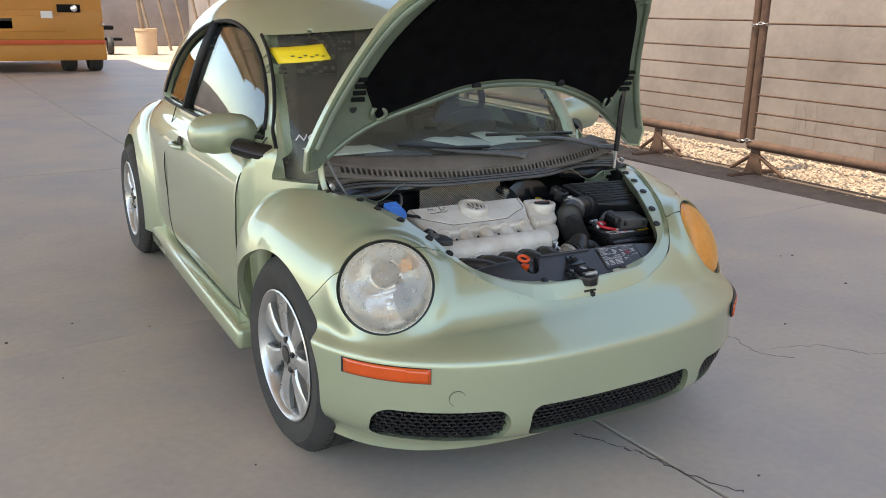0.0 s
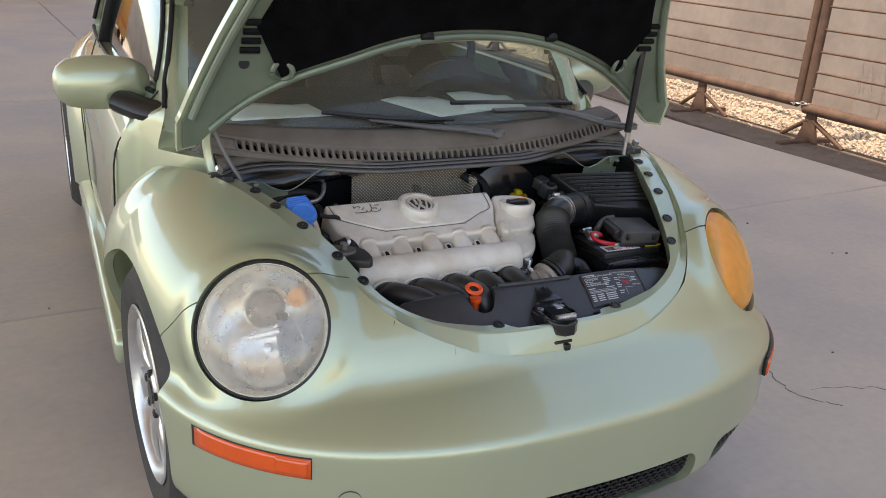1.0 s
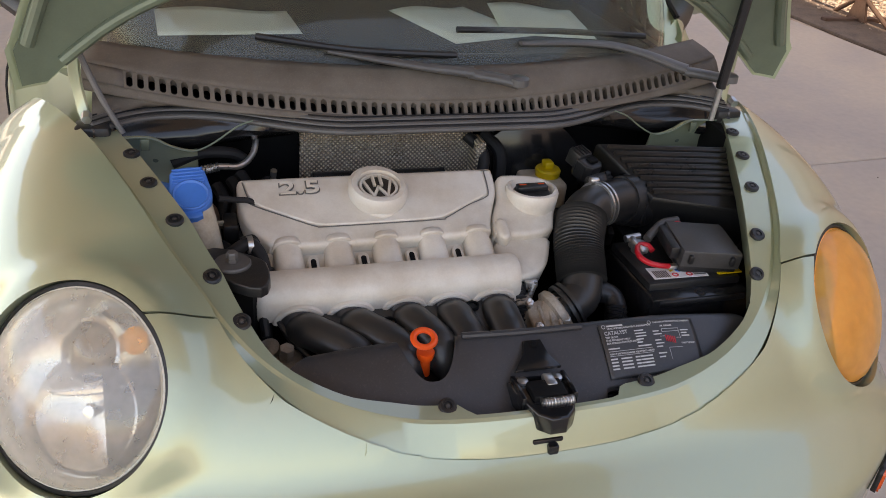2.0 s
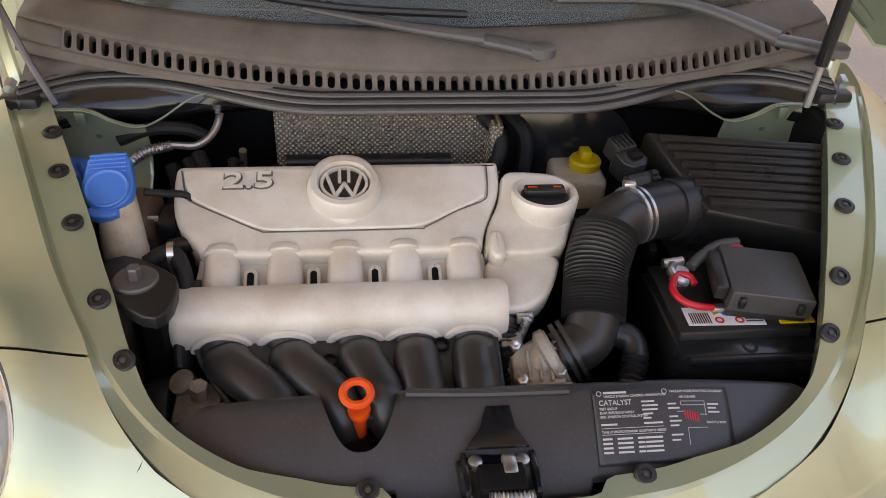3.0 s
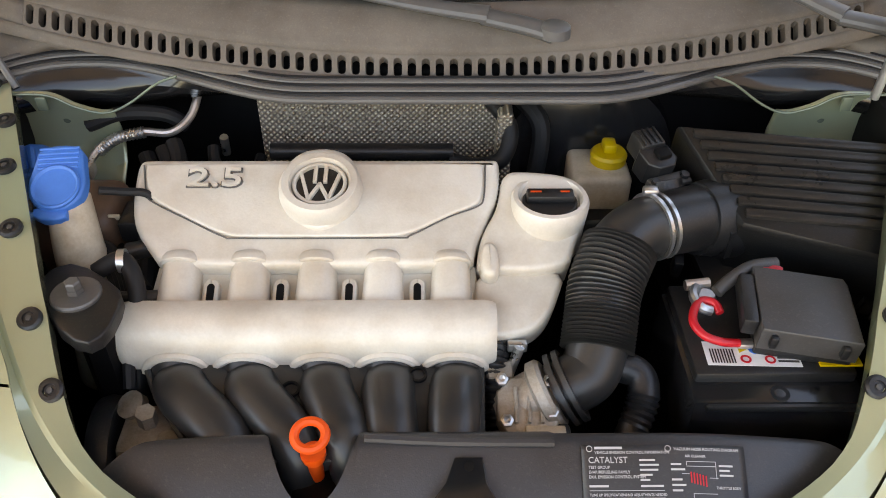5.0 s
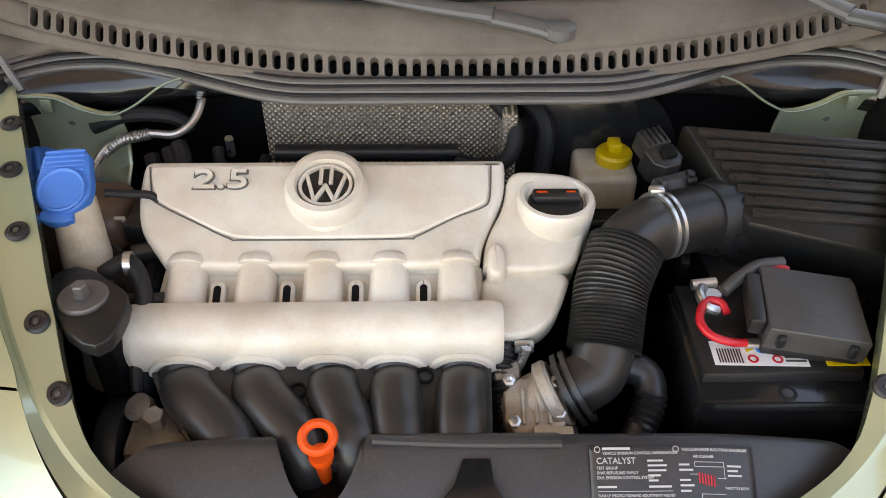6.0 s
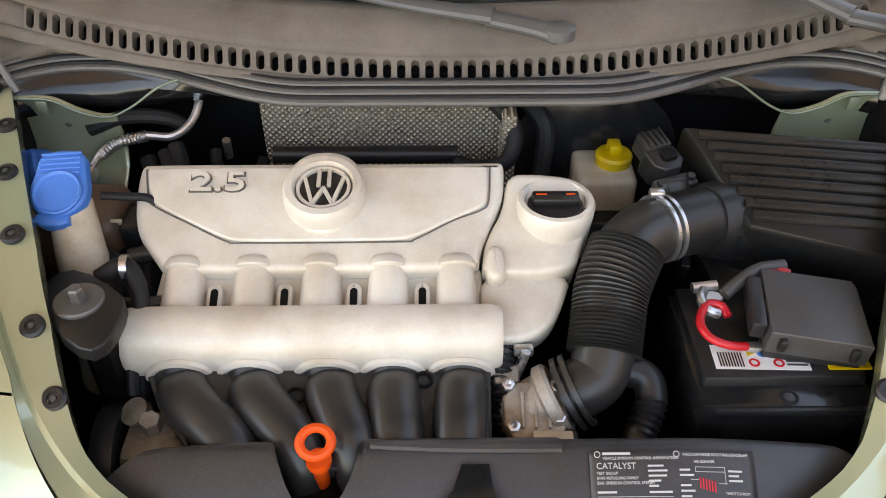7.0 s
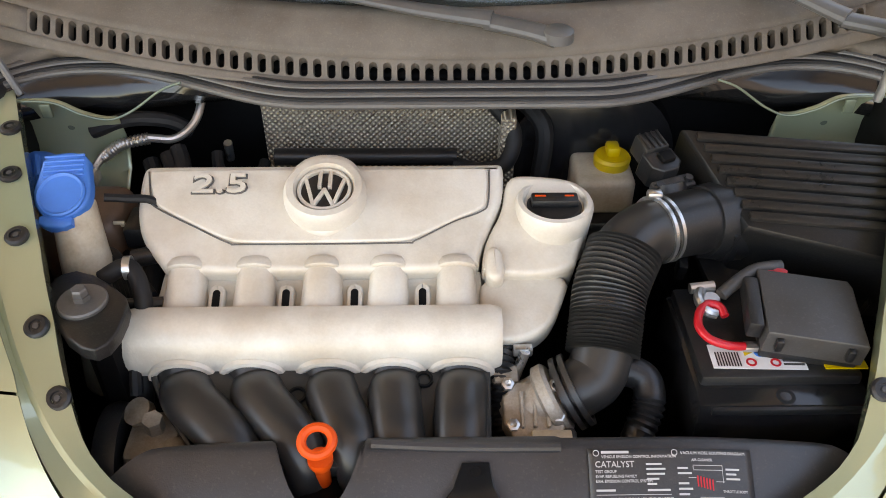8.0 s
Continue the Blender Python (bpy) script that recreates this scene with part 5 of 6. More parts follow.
part("latch_horn", prism([(-0.024, 0.366), (-0.006, 0.390), (0.003, 0.415), (0.030, 0.415), (0.034, 0.390), (0.046, 0.366)], -0.004, 0.002, Matrix.Translation((0, 0.40, 0.637)) @ Matrix.Rotation(radians(17), 4, "X") @ Matrix.Translation((0, -0.40, 0)), 0.0015), black_gloss, latch)
part("latch_bolt", lathe([(0.0, 0), (0.005, 0), (0.005, 0.003), (0, 0.003)], Matrix.Translation((0.0165, 0.4055, 0.6385)) @ Matrix.Rotation(radians(17), 4, "X"), 14), dark_bay, latch)
part("latch_slot", box((0.012, 0.335, 0.615), (0.05, 0.035, 0.012), 0.003), dark_bay, latch)
part("latch_hook", box((0.022, 0.350, 0.618), (0.016, 0.026, 0.010), 0.003, Matrix.Identity(4)), zinc, latch)
part("latch_spring", tube([(-0.005, 0.313, 0.613), (0.018, 0.311, 0.614), (0.042, 0.312, 0.613)], 0.006, 12, 8, ribs=(12, 0.0016, 0, 1)), zinc, latch)
part("striker_plate", box((0.0, 0.289, 0.566), (0.046, 0.013, 0.016), 0.003, Matrix.Identity(4)), black_gloss, car, "small black latch striker")
part("striker_hook", box((0.006, 0.281, 0.558), (0.016, 0.016, 0.020), 0.003), black_gloss, car)

# rubber buffers and clips round the opening
def flange_place(x, y):
    slope = float(flange_height(y + 0.005) - flange_height(y - 0.005)) / 0.01
    return Vector((x, y, float(flange_height(y)))), Vector((0, -slope, 1)).normalized()


for sx in (-1, 1):
    for x, y in ((0.525, 0.785), (0.500, 0.708), (0.465, 0.620), (0.420, 0.522), (0.387, 0.459), (0.150, 0.337)):
        p, nn = flange_place(sx * x + (0.02 if x < 0.2 else 0.030 if sx > 0 else 0), y)
        clip = part("trim_clip", lathe([(0.0, -0.002), (0.0125, -0.002), (0.0125, 0.002), (0.010, 0.0038), (0.0065, 0.004), (0.006, 0.002), (0.0, 0.002)], axis(p, nn), 20), black_plastic, car, "black push-in trim clip")
        part("clip_pin", lathe([(0.0, 0.001), (0.0035, 0.001), (0.003, 0.0038), (0.0, 0.0042)], axis(p, nn), 10), grey_plastic, clip)

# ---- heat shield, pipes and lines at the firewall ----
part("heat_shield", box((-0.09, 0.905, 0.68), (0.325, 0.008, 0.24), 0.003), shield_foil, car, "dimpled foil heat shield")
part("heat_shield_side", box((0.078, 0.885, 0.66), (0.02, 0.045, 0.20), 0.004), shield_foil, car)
part("coolant_rail", rod((-0.235, 0.868, 0.700), (0.010, 0.868, 0.699), 0.012, 16), black_plastic, car, "black pipe across the heat shield")
part("coolant_joint", tube([(0.005, 0.862, 0.69), (0.04, 0.855, 0.685), (0.075, 0.85, 0.70), (0.085, 0.87, 0.735), (0.06, 0.90, 0.76)], 0.011, 12), rubber, car)
part("metal_line", tube([(-0.470, 0.83, 0.700), (-0.445, 0.85, 0.725), (-0.40, 0.86, 0.735), (-0.36, 0.86, 0.735), (-0.335, 0.88, 0.75), (-0.325, 0.91, 0.78)], 0.0055, 10), zinc, car, "bent metal coolant line")
part("line_sleeve", tube([(-0.455, 0.845, 0.715), (-0.43, 0.853, 0.730), (-0.395, 0.86, 0.735)], 0.0075, 10, 8, ribs=(16, 0.0009, 0, 1)), zinc, car)
part("line_joint", box((-0.472, 0.828, 0.697), (0.024, 0.026, 0.022), 0.005), cast_metal, car)
for k, (x, z) in enumerate(((-0.36, 0.70), (-0.375, 0.69), (-0.40, 0.68))):
    part("bay_hose", tube([(x, 0.86, z + 0.02), (x + 0.01, 0.83, z), (x - 0.005, 0.78, z - 0.05), (x, 0.74, z - 0.16)], 0.011, 10), rubber, car)
part("bay_hose", tube([(-0.47, 0.87, 0.74), (-0.42, 0.875, 0.755), (-0.37, 0.88, 0.75), (-0.345, 0.885, 0.73)], 0.010, 10), rubber, car)
part("bracket_tube", tube([(-0.315, 0.88, 0.70), (-0.31, 0.86, 0.685), (-0.285, 0.84, 0.675), (-0.255, 0.85, 0.685), (-0.25, 0.87, 0.69)], 0.008, 10), rubber, car)
part("bracket_stud", rod((-0.303, 0.895, 0.68), (-0.300, 0.885, 0.712), 0.006, 8), zinc, car)
part("brake_booster", lathe([(0.0, 0), (0.11, 0), (0.125, 0.03), (0.12, 0.06), (0.06, 0.08), (0.0, 0.08)], axis((0.20, 0.975, 0.66), (0, -1, 0)), 36), black_gloss, car, "black brake booster")
part("bay_hose", tube([(0.10, 0.93, 0.75), (0.13, 0.90, 0.72), (0.125, 0.88, 0.64), (0.12, 0.86, 0.55)], 0.013, 10), rubber, car)
part("wiring_loom", tube([(-0.37, 0.74, 0.68), (-0.36, 0.68, 0.66), (-0.355, 0.62, 0.64), (-0.365, 0.56, 0.60)], 0.012, 10), rubber, car)
part("wiring_loom", tube([(-0.43, 0.75, 0.66), (-0.39, 0.70, 0.655), (-0.365, 0.66, 0.66), (-0.345, 0.63, 0.665)], 0.006, 10), rubber, car)
part("sensor_plug", box((-0.385, 0.735, 0.685), (0.024, 0.05, 0.03), 0.005), black_plastic, car)
part("spark_lead", tube([(-0.335, 0.60, 0.655), (-0.355, 0.60, 0.655), (-0.365, 0.60, 0.64)], 0.009, 10), black_plastic, car)
# inner wings behind the flange: a pressed panel with a wavy upper hem
WING_HEM = ((0.60, 0.796), (0.55, 0.796), (0.50, 0.795), (0.467, 0.778), (0.434, 0.769), (0.402, 0.781), (0.362, 0.808), (0.335, 0.818))
for sx in (-1, 1):
    hem = spline([(sx * x, 0.858, z) for x, z in WING_HEM], 5)
    bm = bmesh.new()
    rows = []
    for dy, drop in ((-0.010, -0.001), (0.0, 0.0), (0.003, 0.004), (0.007, 0.02), (0.013, 0.045), (0.012, 0.075), (0.002, 0.10), (-0.03, 0.125)):
        rows.append([bm.verts.new((p.x, p.y + dy + 0.05 * max(0, 0.47 - abs(p.x)), p.z - drop * (1 - 0.55 * max(0, 0.47 - abs(p.x)) / 0.13))) for p in hem])
    for ra, rb in zip(rows, rows[1:]):
        for k in range(len(hem) - 1):
            if abs(hem[k + 1].x) < 0.425:
                continue
            bm.faces.new((ra[k], ra[k + 1], rb[k + 1], rb[k]))
    bmesh.ops.delete(bm, geom=[v for v in bm.verts if not v.link_faces], context="VERTS")
    wing = part("wing_panel", bm, paint, car, "green pressed inner wing panel")
    wing.modifiers.new("thickness", "SOLIDIFY").thickness = 0.002
    part("wing_hem", tube([(p.x, p.y - 0.011 + 0.05 * max(0, 0.47 - abs(p.x)), p.z + 0.001) for p in hem], 0.0016, 6, 1), shaded_inner_paint, wing)
    part("wing_tab", box((sx * 0.508, 0.846, 0.785), (0.014, 0.006, 0.020), 0.002), shaded_inner_paint, wing)
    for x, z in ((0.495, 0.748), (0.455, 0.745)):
        part("wing_stud", lathe([(0.0, 0), (0.006, 0), (0.005, 0.003), (0.0, 0.004)], axis((sx * x, 0.872, z), (0, -1, 0.1)), 12), shaded_inner_paint, wing)

# ---- cowl, seal and wipers ----
def cowl_point(x, s):
    """Across the cowl: s 0 at the seal, 1 at the windshield."""
    a = abs(x)
    keys = ((0.0, 0.832 + 0.26 * a * a, 0.816 + 0.10 * a * a), (0.16, 0.842 + 0.26 * a * a, 0.823 + 0.13 * a * a), (0.42, 0.854 + 0.28 * a * a, 0.842 + 0.13 * a * a), (0.75, 0.878 + 0.33 * a * a, 0.874 + 0.06 * a * a), (1.0, 0.906 + 0.40 * a * a, 0.892 + 0.02 * a * a))
    for (s0, y0, z0), (s1, y1, z1) in zip(keys, keys[1:]):
        if s <= s1:
            t = (s - s0) / (s1 - s0)
            return Vector((x, y0 + (y1 - y0) * t, z0 + (z1 - z0) * t))
    return Vector((x, keys[-1][1], keys[-1][2]))


bm = bmesh.new()
NS, X0, X1 = 62, -0.535, 0.535
step = (X1 - X0) / NS
S0, S1 = 0.14, 0.46
for i in range(NS):
    xa, xb = X0 + step * i, X0 + step * (i + 1)
    xm = (xa + xb) / 2
    inner = stadium(0, 0, 0.0104, 0.0265, 3)
    n = len(inner)
    du = [(xm + u, (S0 + S1) / 2 + v / 0.0265 * 0.26) for u, v in inner]
    vin = [bm.verts.new(cowl_point(x, s)) for x, s in du]
    vdeep = [bm.verts.new(cowl_point(x, s) + Vector((0, 0.010, -0.012))) for x, s in du]
    vout = []
    for x, s in du:
        k = max(abs(x - xm) / (step / 2), abs(s - (S0 + S1) / 2) / ((S1 - S0) / 2))
        vout.append(bm.verts.new(cowl_point(xm + (x - xm) / k, (S0 + S1) / 2 + (s - (S0 + S1) / 2) / k)))
    for a in range(n):
        b = (a + 1) % n
        bm.faces.new((vout[a], vout[b], vin[b], vin[a]))
        bm.faces.new((vin[a], vin[b], vdeep[b], vdeep[a]))
    for xs, cs in (((xa, xb), None),):
        corners = [cowl_point(xa, S0), cowl_point(xb, S0), cowl_point(xb, S1), cowl_point(xa, S1)]
        for c in corners:
            near = min(range(n), key=lambda q: (vout[q].co - c).length)
            nxt = min(((near + 1) % n, (near - 1) % n), key=lambda q: (vout[q].co - c).length)
            if (vout[near].co - c).length > 1e-4 and (vout[nxt].co - c).length > 1e-4:
                bm.faces.new((bm.verts.new(c), vout[near], vout[nxt]))
grille = part("cowl_grille", bm, cowl_plastic, car, "faded grey cowl grille with many slots", 25)
for s_from, s_to, rows, nm in ((0.0, S0, 3, "cowl_lip"), (S1, 1.0, 6, "cowl_panel")):
    bm = bmesh.new()
    xs = [-0.60 + 0.025 * i for i in range(49)]
    vs = [[bm.verts.new(cowl_point(x, s_from + (s_to - s_from) * j / rows)) for x in xs] for j in range(rows + 1)]
    for j in range(rows):
        for i in range(len(xs) - 1):
            bm.faces.new((vs[j][i], vs[j][i + 1], vs[j + 1][i + 1], vs[j + 1][i]))
    o = part(nm, bm, cowl_plastic, car, "faded grey plastic cowl below the windshield")
    th = o.modifiers.new("thickness", "SOLIDIFY")
    th.thickness, th.offset = 0.003, 0
for sx in (-1, 1):
    bm = bmesh.new()
    xs = [0.535 + 0.01625 * i for i in range(5)]
    vs = [[bm.verts.new(cowl_point(sx * x, S0 + (S1 - S0) * j / 3)) for x in xs] for j in range(4)]
    for j in range(3):
        for i in range(4):
            bm.faces.new((vs[j][i], vs[j][i + 1], vs[j + 1][i + 1], vs[j + 1][i]))
    part("cowl_end", bm, cowl_plastic, car).modifiers.new("thickness", "SOLIDIFY").thickness = 0.003
# near-black sheet added below the slots in place of their shade
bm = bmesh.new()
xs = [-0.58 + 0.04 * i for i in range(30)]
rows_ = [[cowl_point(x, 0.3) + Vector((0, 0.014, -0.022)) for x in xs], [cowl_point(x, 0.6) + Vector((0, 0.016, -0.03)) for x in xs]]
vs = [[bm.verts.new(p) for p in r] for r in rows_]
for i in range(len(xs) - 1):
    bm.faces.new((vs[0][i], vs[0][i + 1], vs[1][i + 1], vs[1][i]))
part("cowl_slot_shade", bm, dark_bay, car).modifiers.new("thickness", "SOLIDIFY").thickness = 0.004


def seal_line(x, dy=0.0, dz=0.0):
    a = abs(x)
    t = min(max((a - 0.17) / 0.28, 0), 1)
    y = 0.823 + 0.095 * t * t * (3 - 2 * t) - 4.5 * max(0, a - 0.47) ** 2
    return Vector((x, y + dy, 0.818 + dz))


xs = [-0.585 + 0.039 * i for i in range(31)]
for k, (dy, dz, r) in enumerate(((-0.013, -0.008, 0.0052), (-0.0075, -0.0035, 0.0034), (-0.002, -0.001, 0.0050), (0.0035, 0.0022, 0.0034), (0.009, 0.0045, 0.0048), (0.014, 0.0075, 0.0030))):
    part("hood_seal", tube([seal_line(x, dy, dz) for x in xs], r, 10, 2), rubber if k % 2 else seal_rubber, car, "grey-black rubber hood seal")
bm = bmesh.new()
def tray_side(x):
    return min(max((abs(x) - 0.20) / 0.22, 0), 1)


vs = [[bm.verts.new(seal_line(x, d0 + (d1 - d0) * tray_side(x), z * (0.35 + 0.65 * tray_side(x)))) for x in xs] for d0, d1, z in ((-0.008, -0.010, -0.008), (0.0, -0.013, -0.013), (0.004, -0.019, -0.020), (0.010, -0.027, -0.029), (0.03, -0.032, -0.040), (0.05, -0.030, -0.055))]
for j in range(5):
    for i in range(len(xs) - 1):
        bm.faces.new((vs[j][i], vs[j][i + 1], vs[j + 1][i + 1], vs[j + 1][i]))
part("water_tray", bm, black_gloss, car, "glossy black water tray under the cowl").modifiers.new("thickness", "SOLIDIFY").thickness = 0.004
bm = bmesh.new()
xs2 = [-0.585 + 0.039 * i for i in range(31)]
vs = [[bm.verts.new(q) for q in r] for r in ([seal_line(x, 0.006, 0.004) for x in xs2], [cowl_point(x, 0.0) + Vector((0, 0.004, -0.002)) for x in xs2])]
for i in range(len(xs2) - 1):
    bm.faces.new((vs[0][i], vs[0][i + 1], vs[1][i + 1], vs[1][i]))
part("cowl_apron", bm, cowl_plastic, car).modifiers.new("thickness", "SOLIDIFY").thickness = 0.003


def wiper(px, tip, bend):
    arm = part("wiper_arm", tube([(px, 0.846, 0.878), (px - 0.03, 0.856, 0.884), (px - 0.085, 0.872, 0.890)], lambda u: 0.0165 - 0.0015 * u, 14, 6, flat=0.6), wiper_grey, car, "grey windshield wiper arm")
    part("wiper_head", lathe([(0.0, 0), (0.019, 0), (0.0185, 0.012), (0.014, 0.015), (0.0, 0.016)], Matrix.Translation((px, 0.846, 0.877)), 24), wiper_grey, arm)
    part("arm_rod", tube([(px - 0.078, 0.871, 0.892), bend, tip], lambda u: 0.0175 - 0.010 * u, 12, 8, flat=0.55), wiper_grey, arm)
    part("blade", tube([Vector(bend) + Vector((0.08, 0.02, 0.012)), Vector(bend) + Vector((-0.1, 0.025, 0.020)), Vector(tip) + Vector((-0.12, 0.018, 0.02))], 0.006, 8, 6), black_plastic, arm)


wiper(0.128, (-0.20, 0.925, 0.915), (-0.05, 0.893, 0.898))
wiper(0.560, (0.16, 0.935, 0.925), (0.36, 0.955, 0.915))

# more of the latch: side cheeks, lever, pivot bolts, cable
for sx in (-1, 1):
    part("latch_cheek", box((0.012 + sx * 0.038, 0.345, 0.607), (0.007, 0.052, 0.022), 0.002), black_gloss, latch)
    part("latch_pivot", lathe([(0.0, 0), (0.008, 0), (0.008, 0.004), (0.004, 0.006), (0.0, 0.006)], Matrix.Translation((0.012 + sx * 0.026, 0.360, 0.612)), 12), zinc, latch)
part("latch_tongue", box((0.010, 0.306, 0.598), (0.020, 0.032, 0.008), 0.003), black_gloss, latch)


# ---- headlights, markers, grilles ----
for sx in (-1, 1):
    n = Vector((sx * LAMP_N.x, LAMP_N.y, LAMP_N.z))
    c = Vector((sx * LAMP.x, LAMP.y, LAMP.z))
    up = Vector((0, 0.6, 0.8))
    zx = n
    xx = up.cross(zx).normalized()
    yx = zx.cross(xx)
    m = Matrix(((xx.x, yx.x, zx.x, c.x), (xx.y, yx.y, zx.y, c.y), (xx.z, yx.z, zx.z, c.z), (0, 0, 0, 1)))
    lamp = part("headlight", lathe([(0.130, -0.05), (0.1385, -0.05), (0.1385, -0.004), (0.1355, 0.002), (0.131, 0.003), (0.130, -0.002)], m, 64), black_plastic, car, "round headlight with slightly hazed clear cover")
    # x > 0: ring, bowls and cover carry a painted amber glow
    part("bezel", lathe([(0.118, -0.035), (0.1295, -0.030), (0.130, 0.001), (0.126, 0.004), (0.122, -0.002), (0.118, -0.02)], m, 64), lens_haze if sx < 0 else amber_bulb_and_glow, lamp, "pale inner ring")
    inner = reflector if sx < 0 else amber_bulb_and_glow
    part("reflector", lathe([(0.1235, -0.005), (0.116, -0.026), (0.100, -0.046), (0.066, -0.062), (0.03, -0.068), (0.0, -0.069)], m, 56), inner, lamp, "silver reflector")
    pm = m @ Matrix.Translation((-0.006 * sx, 0.044, -0.040))
    proj = part("projector", lathe([(0.0, -0.03), (0.047, -0.026), (0.0475, 0.006), (0.045, 0.013), (0.0405, 0.015), (0.0375, 0.010), (0.0365, 0.0), (0.0, 0.0)], pm, 40), reflector, lamp, "round projector lamp")
    part("projector_lens", lathe([(0.0365, 0.004), (0.034, 0.012), (0.026, 0.021), (0.014, 0.0265), (0.0, 0.028)], pm, 36), lens_smoke, proj, "smoky glass ball lens")
    lm = m @ Matrix.Translation((0.006 * sx, -0.034, -0.026))
    part("lower_bowl", lathe([(0.074, -0.004), (0.0765, 0.0), (0.074, 0.002), (0.066, -0.008), (0.048, -0.020), (0.024, -0.027), (0.0, -0.029), (0.0, -0.031), (0.026, -0.029), (0.050, -0.022), (0.069, -0.010)], lm, 44), inner, lamp, "lower silver bowl")
    part("bulb_shield", lathe([(0.011, -0.028), (0.011, -0.010), (0.008, -0.006), (0.0, -0.005)], lm, 20), chrome, lamp)
    part("lamp_shelf", prism(smooth_loop([(-0.064, 0.0), (0.064, 0.0), (0.050, -0.010), (0.0, -0.014), (-0.050, -0.010)], 2), -0.050, -0.024, m @ Matrix.Translation((0.0, 0.0, 0.0)), 0.003), inner, lamp, "curved shelf below the projector")
    part("turn_lamp", lathe([(0.0, -0.02), (0.015, -0.018), (0.019, -0.006), (0.017, -0.005), (0.0, -0.015)], m @ Matrix.Translation((-0.070 * sx, 0.052, -0.026)), 24), amber_bulb_and_glow, lamp, "amber turn signal bulb")
    part("lamp_lens", lathe([(0.130, -0.001), (0.124, 0.010), (0.104, 0.024), (0.072, 0.035), (0.035, 0.041), (0.0, 0.043)], m, 56), lamp_glass if sx < 0 else glow_glass, lamp, "clear domed lens").visible_shadow = False


def bumper_y(x, z):
    lo, hi = -0.2, 0.9
    for _ in range(30):
        mid = (lo + hi) / 2
        if front_field(np.array([[x, mid, z]]))[0] > 0:
            lo = mid
        else:
            hi = mid
    return lo


def bumper_strip(name, x0, x1, z0, z1, proud, material, parent, label="", nx=14, nz=4, slope=0.0):
    """A thin plate bent to the bumper's skin."""
    bm = bmesh.new()
    vs = []
    for j in range(nz + 1):
        row = []
        for i in range(nx + 1):
            x = x0 + (x1 - x0) * i / nx
            z = z0 + (z1 - z0) * j / nz + slope * (i / nx - 0.5)
            row.append(bm.verts.new((x, bumper_y(x, z) - proud, z)))
        vs.append(row)
    for j in range(nz):
        for i in range(nx):
            bm.faces.new((vs[j][i], vs[j][i + 1], vs[j + 1][i + 1], vs[j + 1][i]))
    o = part(name, bm, material, parent, label)
    th = o.modifiers.new("thickness", "SOLIDIFY")
    th.thickness, th.offset = 0.008, -1 if x1 > x0 else 1
    return o


for sx in (-1, 1):
    frame_ = bumper_strip("side_marker", sx * 0.744, sx * 0.563, 0.4065, 0.4525, 0.0016, black_plastic, front_bumper, "orange side marker lamp in the bumper", slope=0.0)
    bumper_strip("marker_lens", sx * 0.741, sx * 0.566, 0.4090, 0.4500, 0.0050, amber, frame_)
    bumper_strip("marker_prism", sx * 0.622, sx * 0.571, 0.4125, 0.4465, 0.0066, amber, frame_)


def hex_grille(x0, x1, z0, z1, cell, parent):
    """Honeycomb bars bent behind a bumper opening."""
    bm = bmesh.new()
    dx, dz = cell * 1.0, cell * 0.55
    j = 0
    z = z0
    while z < z1:
        x = x0 + (dx / 2 if j % 2 else 0)
        while x < x1 - 0.004:
            xe = min(x + dx * 0.82, x1)
            pts = [(x, z), (x + dx * 0.14, z + dz * 0.5), (xe - dx * 0.14, z + dz * 0.5), (xe, z)]
            for (ax, az), (bx, bz) in zip(pts, pts[1:]):
                pa, pb = Vector((ax, bumper_y(ax, az) + 0.022, az)), Vector((bx, bumper_y(bx, bz) + 0.022, bz))
                d = (pb - pa)
                side = Vector((0, 1, 0)) * 0.012
                upv = Vector((-d.z, 0, d.x)).normalized() * 0.0022
                q = [pa - upv, pa + upv, pb + upv, pb - upv]
                f = [bm.verts.new(v) for v in q]
                g = [bm.verts.new(v + side) for v in q]
                bm.faces.new(f)
                for a in range(4):
                    bm.faces.new((f[a], f[(a + 1) % 4], g[(a + 1) % 4], g[a]))
            x += dx
        z += dz
        j += 1
    return part("grille_mesh", bm, black_plastic, parent, "black honeycomb grille")


for x0, x1 in ((-0.69, -0.355), (-0.295, 0.295), (0.355, 0.69)):
    bm = bmesh.new()
    nx = 20
    vs = [[bm.verts.new((x0 - 0.01 + (x1 - x0 + 0.02) * i / nx, bumper_y(x0 - 0.01 + (x1 - x0 + 0.02) * i / nx, z) + 0.040, z)) for i in range(nx + 1)] for z in (0.196, 0.23, 0.265, 0.30, 0.335)]
    for j in range(4):
        for i in range(nx):
            bm.faces.new((vs[j][i], vs[j][i + 1], vs[j + 1][i + 1], vs[j + 1][i]))
    back = part("intake_back", bm, dark_bay, front_bumper)
    back.modifiers.new("thickness", "SOLIDIFY").thickness = 0.006
    hex_grille(x0 + 0.004, x1 - 0.004, 0.218, 0.322, 0.021, front_bumper)
ty = bumper_y(-0.50, 0.365)
part("tow_cover", lathe([(0.0225, -0.001), (0.0235, -0.001), (0.0235, 0.0012), (0.0225, 0.0012)], axis((-0.50, ty, 0.365), (-0.35, -1, -0.1)), 40), grey_plastic, front_bumper)

